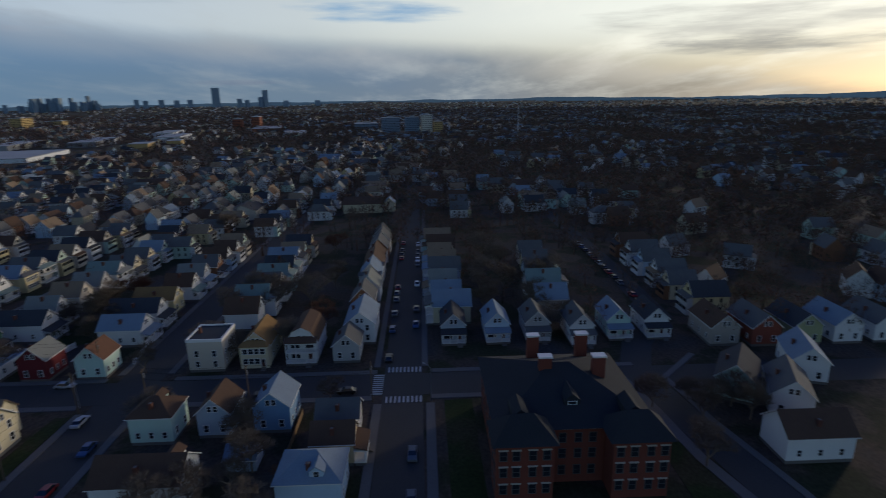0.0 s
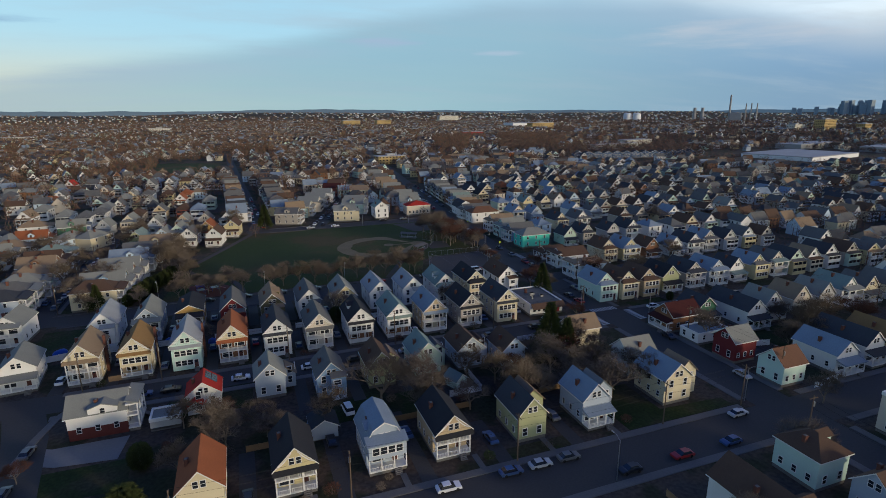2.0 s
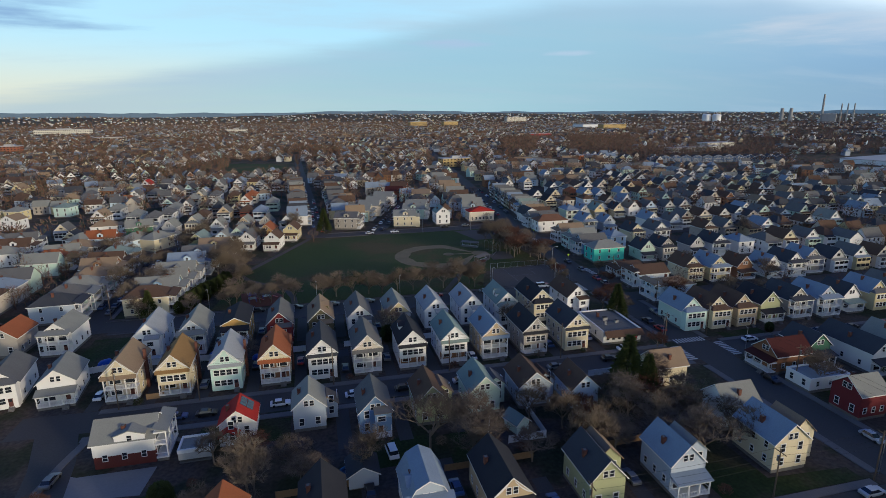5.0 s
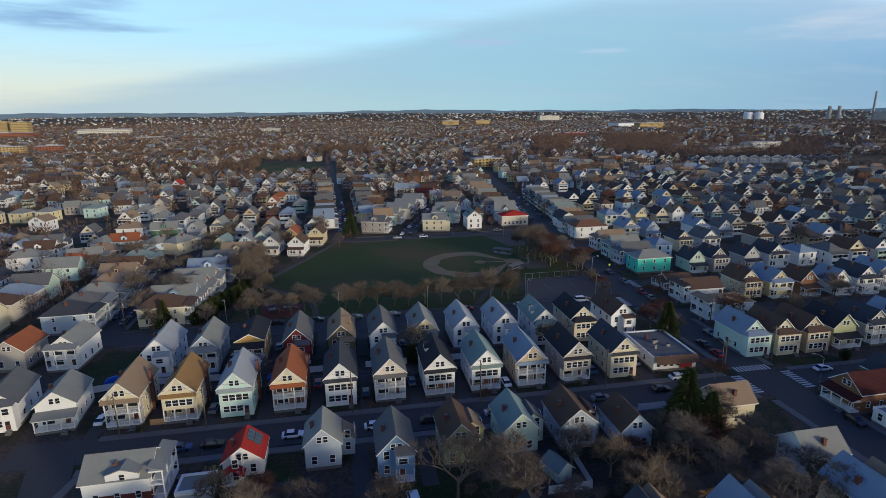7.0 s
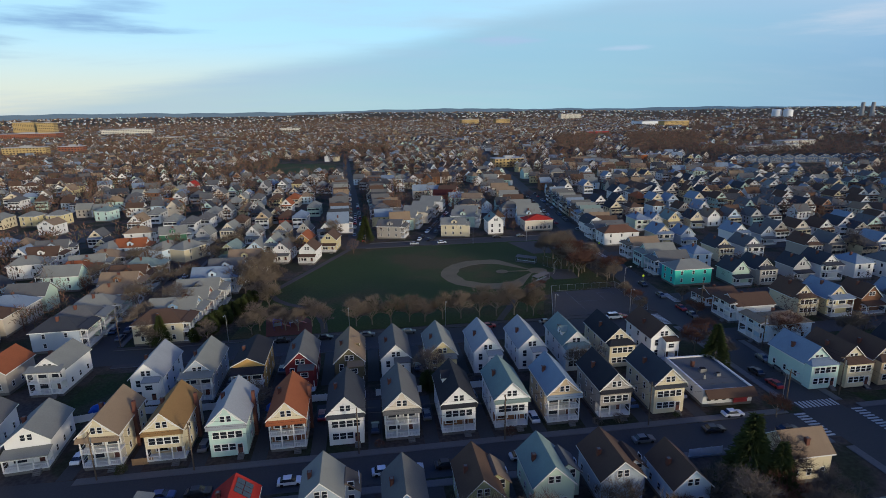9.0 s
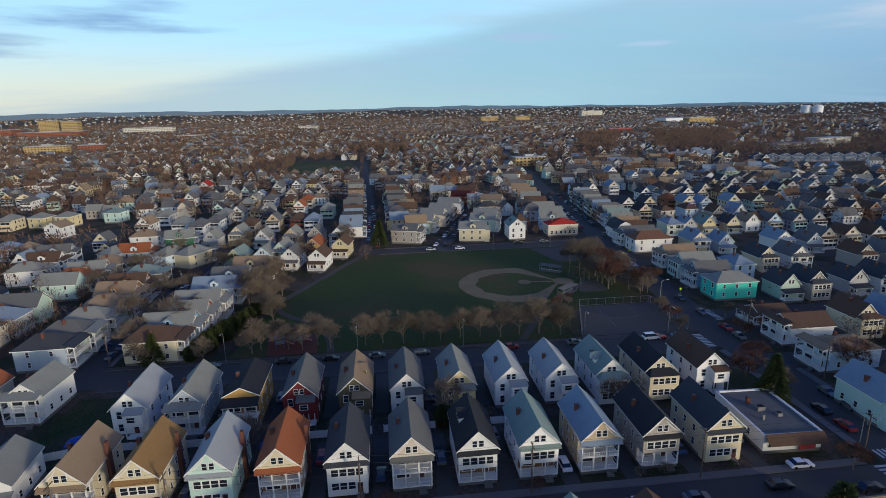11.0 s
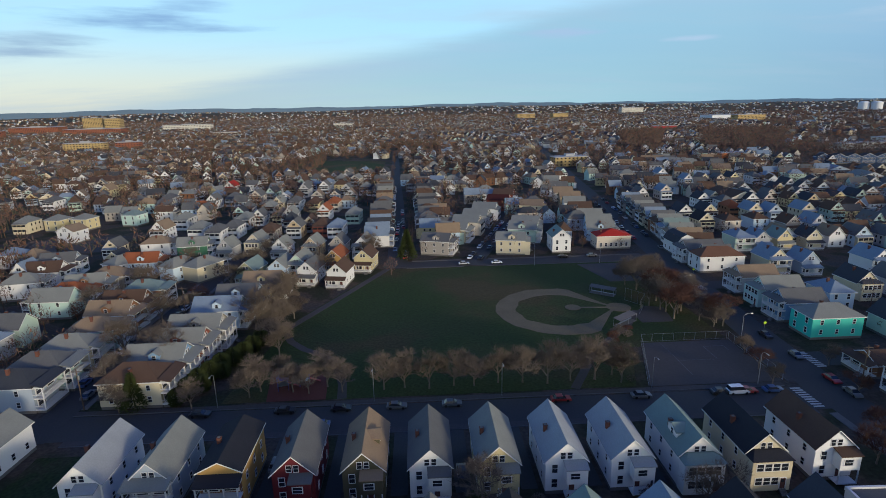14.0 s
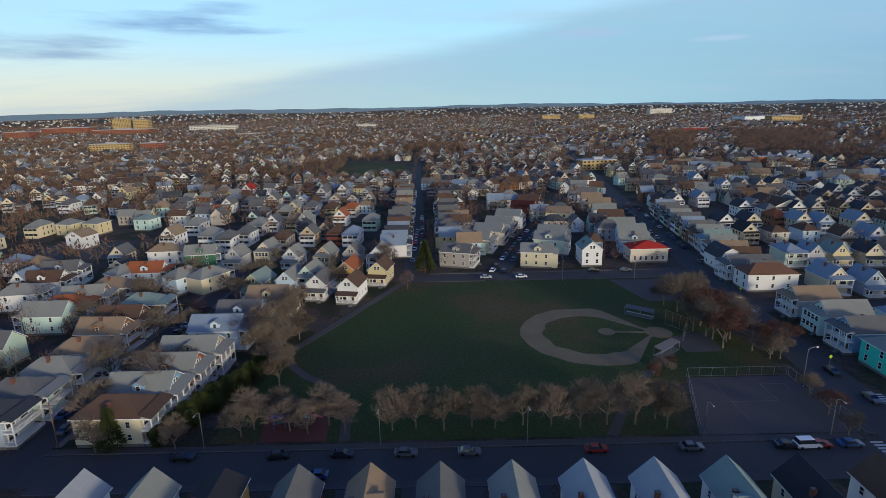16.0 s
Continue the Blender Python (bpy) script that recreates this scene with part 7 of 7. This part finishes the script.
def poles(pts, turn):
    for k, (x, y) in enumerate(pts):
        if "pole" in first:
            copy_thing(POLE, pose(x, y, 0, 0, 0, turn))
        else:
            first.append("pole")
            POLE.matrix_basis = pose(x, y, 0, 0, 0, turn)
    for (xa, ya), (xb, yb) in zip(pts, pts[1:]):
        for off in (-1.0, 0.0, 1.0):
            s = Shape()
            o = (off, 0) if abs(yb - ya) > abs(xb - xa) else (0, off)
            z = 9.9 if off else 7.6
            for i in range(7):
                f = i / 6
                x, y, zz = xa + (xb - xa) * f + o[0], ya + (yb - ya) * f + o[1], z - 2.4 * f * (1 - f)
                s.v += [(x - 0.016, y - 0.016, zz), (x + 0.016, y + 0.016, zz), (x, y, zz + 0.03)]
                if i:
                    k = 3 * i
                    for a in range(3):
                        b = (a + 1) % 3
                        s.f.append((k - 3 + a, k - 3 + b, k + b, k + a))
                        s.s.append(0)
            tagged(s.put("overhead_wire", [rubber]), "thin black wire strung between poles", "cable", "overhead wires")


poles([(-46, 119.9), (-28.5, 119.9), (3, 119.8), (33, 119.7), (64.8, 119.6), (97.5, 119.7)], 90)
poles([(-20, 58.2), (8, 58.2), (40.5, 58.2), (76, 58.2), (98.5, 58.2)], 90)
poles([(115.2, 62), (115.2, 92), (115.2, 124), (115.4, 150), (116, 180)], 0)
poles([(-67.1, 184), (-67.1, 212), (-67.1, 242)], 0)
poles([(99.4, -8), (99.4, 20), (99.4, 43)], 0)
for x, y, turn in ((-36, 182.2, -90), (0, 182.2, -90), (30, 182.2, -90), (66, 182.2, -90), (92, 182.2, -90), (98.2, 121.6, -45), (115.0, 108.4, 135), (101.2, 205, 0), (101.2, 240, 0), (60, 286.8, 90), (88, 286.8, 90), (98.8, -21.6, 45), (101, 59.4, -45), (55, 46.6, 90), (-10, 46.6, 90)):
    if "lamp" in first:
        copy_thing(LAMP, pose(x, y, 0, 0, 0, turn))
    else:
        first.append("lamp")
        LAMP.matrix_basis = pose(x, y, 0, 0, 0, turn)

# ---- park furniture ----
def rail_fence(pts, h, label, solid=False):
    root = new("chain_link_fence")
    tagged(root, label, "fence", "fences of the park")
    for (xa, ya), (xb, yb) in zip(pts, pts[1:]):
        n = max(1, round(math.hypot(xb - xa, yb - ya) / 3))
        for k in range(n + 1):
            x, y = xa + (xb - xa) * k / n, ya + (yb - ya) * k / n
            s = Shape()
            s.rod((x, y, -0.1), (x, y, h), 0.05, 0.05, 5)
            s.put("post", [metal_grey], root)
        for z in (0.15, h - 0.03):
            s = Shape()
            s.rod((xa, ya, z), (xb, yb, z), 0.035, 0.035, 4)
            s.put("rail", [metal_grey], root)


rail_fence([(82, 229), (86, 235.5), (82, 242)], 4.5, "tall grey chain-link backstop behind home plate")
rail_fence([(74, 208.3), (99, 208.3)], 2.4, "grey chain-link fence along the court")
rail_fence([(66, 183.8), (74, 208.3)], 2.4, "grey chain-link fence along the court")
rail_fence([(99.3, 184), (99.3, 208)], 2.4, "grey chain-link fence along the avenue")
for x, y, turn in ((74.5, 222.0, 38), (76.5, 249.0, -38)):
    root = new("players_bench")
    root.matrix_basis = pose(x, y, 0, 0, 0, turn)
    tagged(root, "long grey covered players' bench on concrete", "bench", "players' benches")
    s = Shape()
    s.box(-4.5, 4.5, -1.4, 1.4, -0.05, 0.14)
    s.put("slab", [concrete], root)
    s = Shape()
    s.box(-4.4, 4.4, 0.2, 0.7, 0.5, 0.58)
    s.put("seat", [metal_grey], root)
    s = Shape()
    slab(s, (-4.6, -1.3, 2.3), (4.6, -1.3, 2.3), (4.6, 1.3, 2.7), (-4.6, 1.3, 2.7), 0.08)
    s.put("canopy", [concrete], root)
    for px in (-4.4, 0, 4.4):
        for py, pz in ((-1.2, 2.3), (1.2, 2.66)):
            s = Shape()
            s.rod((px, py, 0.1), (px, py, pz), 0.05, 0.05, 5)
            s.put("post", [metal_grey], root)
sheet("concrete_pad", [(80, 222), (90, 222), (92, 234), (86, 236), (80, 229)], 0.1, asphalt_old, "grey concrete pad behind home plate", "paved yard")

# round pool in a back yard
root = new("swimming_pool")
root.matrix_basis = pose(4.4, 82.6, 0)
tagged(root, "round blue above-ground pool in a yard", "swimming pool")
s, q = Shape(), Shape()
n = 24
for i in range(n):
    c0, s0, c1, s1 = math.cos(6.28319 * i / n), math.sin(6.28319 * i / n), math.cos(6.28319 * (i + 1) / n), math.sin(6.28319 * (i + 1) / n)
    s.solid([(2.3 * c0, 2.3 * s0, 0), (2.3 * c1, 2.3 * s1, 0), (2.15 * c1, 2.15 * s1, 0), (2.15 * c0, 2.15 * s0, 0)],
            [(2.35 * c0, 2.35 * s0, 1.2), (2.35 * c1, 2.35 * s1, 1.2), (2.1 * c1, 2.1 * s1, 1.2), (2.1 * c0, 2.1 * s0, 1.2)])
s.put("wall", [surface("pool_wall", (0.10, 0.22, 0.45), 0.5, 3.0, 0.5, 0.15)], root)
q.solid([(2.12 * math.cos(6.28319 * i / n), 2.12 * math.sin(6.28319 * i / n), 0.05) for i in range(n)], [(2.12 * math.cos(6.28319 * i / n), 2.12 * math.sin(6.28319 * i / n), 0.75) for i in range(n)])
q.put("cover", [surface("pool_cover", (0.04, 0.07, 0.14), 0.35, 2.0, 0.5, 0.3)], root)

# solar panels on the red roof
root = new("solar_array")
root.matrix_basis = pose(-17.5, 100.6, 0)
tagged(root, "dark solar panels on a red shingle roof", "solar panels")
slope = 2.8 / 3.6
for i in range(2):
    for j in range(3):
        x0, y0 = 0.5 + 1.25 * i, 3.0 + 1.2 * j
        s = Shape()
        z0, z1 = 6.8 - slope * x0 + 0.34, 6.8 - slope * (x0 + 1.15) + 0.34
        slab(s, (x0, y0, z0), (x0 + 1.15, y0, z1), (x0 + 1.15, y0 + 1.1, z1), (x0, y0 + 1.1, z0), 0.05)
        s.put("panel", [surface("solar_glass", (0.012, 0.015, 0.03), 0.15, 2.0, 0.5, 0.2, spec=0.6)], root)

# faint lines of the court
court_paint = surface("worn_court_paint", (0.21, 0.21, 0.21), 0.85, 1.5, 0.3, 0.4)
for x0, y0, x1, y1 in ((89.7, 196.5, 89.82, 203.8), (95.4, 200.9, 95.52, 203.8), (89.82, 203.68, 95.4, 203.8), (79, 188, 79.1, 206), (79.1, 196, 89.7, 196.1)):
    sheet("court_line", [(x0, y0), (x1, y0), (x1, y1), (x0, y1)], 0.112, court_paint, "faded pale line on the paved court", "court marking")

# yellow warning signs along the avenue
for x, y, turn in ((112.8, 212.6, 0), (118.2, 266.0, 0)):
    root = new("warning_sign")
    root.matrix_basis = pose(x, y, 0, 0, 0, turn)
    tagged(root, "yellow-green diamond warning sign on a steel post", "road sign", "warning signs")
    s = Shape()
    s.rod((0, 0, -0.1), (0, 0, 2.9), 0.04, 0.04, 6)
    s.put("post", [metal_grey], root)
    s = Shape()
    q = [(0, 2.0), (0.55, 2.55), (0, 3.1), (-0.55, 2.55)]
    s.solid([(a, -0.05, b) for a, b in q], [(a, -0.075, b) for a, b in q])
    s.put("panel", [surface("sign_yellow", (0.55, 0.72, 0.03), 0.4, 3.0, 0.5, 0.1)], root)

# blue tarpaulins thrown over stored things
tarp_blue = surface("blue_tarpaulin", (0.03, 0.09, 0.42), 0.45, 4.0, 0.8, 0.25, 0.3)
for x, y, a in ((-57.4, 147.4, 1.0), (-29.2, 145.2, 2.0), (-17.0, 140.2, 3.0)):
    s = Shape()
    n = 10
    for j in range(4):
        rr, zz = (1.7, 1.5, 1.0, 0.4)[j], (0.03, 0.7, 1.15, 1.3)[j]
        s.v += [(rr * (1.25 + 0.25 * noise.noise((i * 0.9 + a, j * 0.7, 1))) * math.cos(6.28319 * i / n), rr * (0.8 + 0.25 * noise.noise((i * 0.9 + a, j * 0.7, 5))) * math.sin(6.28319 * i / n), zz + 0.12 * noise.noise((i, j, a))) for i in range(n)]
    s.f += [(j * n + i, j * n + (i + 1) % n, (j + 1) * n + (i + 1) % n, (j + 1) * n + i) for j in range(3) for i in range(n)] + [tuple(range(3 * n, 4 * n))]
    s.s += [0] * len(s.f)
    tagged(s.put("tarpaulin", [tarp_blue], None, pose(x, y, 0, 0, 0, 40 * a)), "crumpled blue tarpaulin over a heap in a yard", "tarpaulin", "tarpaulins")

# climbing frames of the playground
play_blue = surface("blue_play_plastic", (0.08, 0.08, 0.35), 0.4, 3.0, 0.5, 0.15)
play_red = surface("red_play_plastic", (0.35, 0.04, 0.05), 0.4, 3.0, 0.5, 0.15)
for x, y in ((-18.0, 192.0), (-22.8, 190.0)):
    root = new("climbing_frame")
    root.matrix_basis = pose(x, y, 0, 0, 0, 15)
    tagged(root, "blue and red climbing frame with slide", "climbing frame", "playground climbing frames")
    for px in (-1.2, 1.2):
        for py in (-1.2, 1.2):
            s = Shape()
            s.rod((px, py, 0), (px, py, 3.0), 0.07, 0.07, 6)
            s.put("post", [play_blue], root)
    s = Shape()
    s.box(-1.3, 1.3, -1.3, 1.3, 1.4, 1.5)
    s.put("deck", [metal_grey], root)
    s = Shape()
    s.solid([(-1.5, -1.5, 3.0), (1.5, -1.5, 3.0), (1.5, 1.5, 3.0), (-1.5, 1.5, 3.0)], [(-0.1, -0.1, 3.9), (0.1, -0.1, 3.9), (0.1, 0.1, 3.9), (-0.1, 0.1, 3.9)])
    s.put("roof", [play_blue], root)
    s = Shape()
    slab(s, (1.3, -0.4, 1.45), (1.3, 0.4, 1.45), (4.0, 0.4, 0.15), (4.0, -0.4, 0.15), 0.08)
    s.put("slide", [play_red], root)

# bushes in the yards
def bush_kind(seed, mat, label):
    rnd = random.Random(seed)
    root = new("bush")
    tagged(root, label, "bush", "bushes in the yards")
    s, t = Shape(), Shape()
    for _ in range(7):
        a = rnd.uniform(0, 6.28)
        t.rod((0, 0, -0.1), (math.cos(a) * 0.7, math.sin(a) * 0.7, rnd.uniform(0.8, 1.3)), 0.03, 0.015, 4)
    for _ in range(420):
        a, u = rnd.uniform(0, 6.283), rnd.uniform(-0.6, 1)
        q = math.sqrt(max(0, 1 - u * u)) * rnd.random() ** 0.4
        p = Vector((math.cos(a) * q * 1.3, math.sin(a) * q * 1.3, 0.9 + 0.8 * u))
        d = Vector((rnd.uniform(-1, 1), rnd.uniform(-1, 1), rnd.uniform(-0.2, 1))).normalized() * rnd.uniform(0.2, 0.45)
        o = d.orthogonal().normalized() * 0.045
        s.face([p - o, p + o, p + d])
    t.put("stem", [bark], root)
    s.put("foliage", [mat], root)
    return root


BUSH = [bush_kind(2, twig, "bare brown bush in a yard"), bush_kind(5, needle, "dark evergreen bush in a yard"), bush_kind(7, russet, "russet bush in a yard")]
bush_used = set()
for x0, x1, y0, y1, n in ((-25, 60, 80, 95, 14), (-40, 80, 59.5, 62.5, 8), (-60, 80, 121, 122, 6), (62, 98, 76, 100, 8), (-48, 60, 143, 147, 6), (60, 72, 186, 216, 5), (116, 160, 74, 92, 4)):
    for _ in range(n):
        k = yr.choice((0, 0, 1, 2))
        m = pose(yr.uniform(x0, x1), yr.uniform(y0, y1), 0, 0, 0, yr.uniform(0, 360)) @ Matrix.Scale(yr.uniform(0.6, 1.3), 4)
        if k in bush_used:
            copy_thing(BUSH[k], m).matrix_basis = m
        else:
            bush_used.add(k)
            BUSH[k].matrix_basis = m
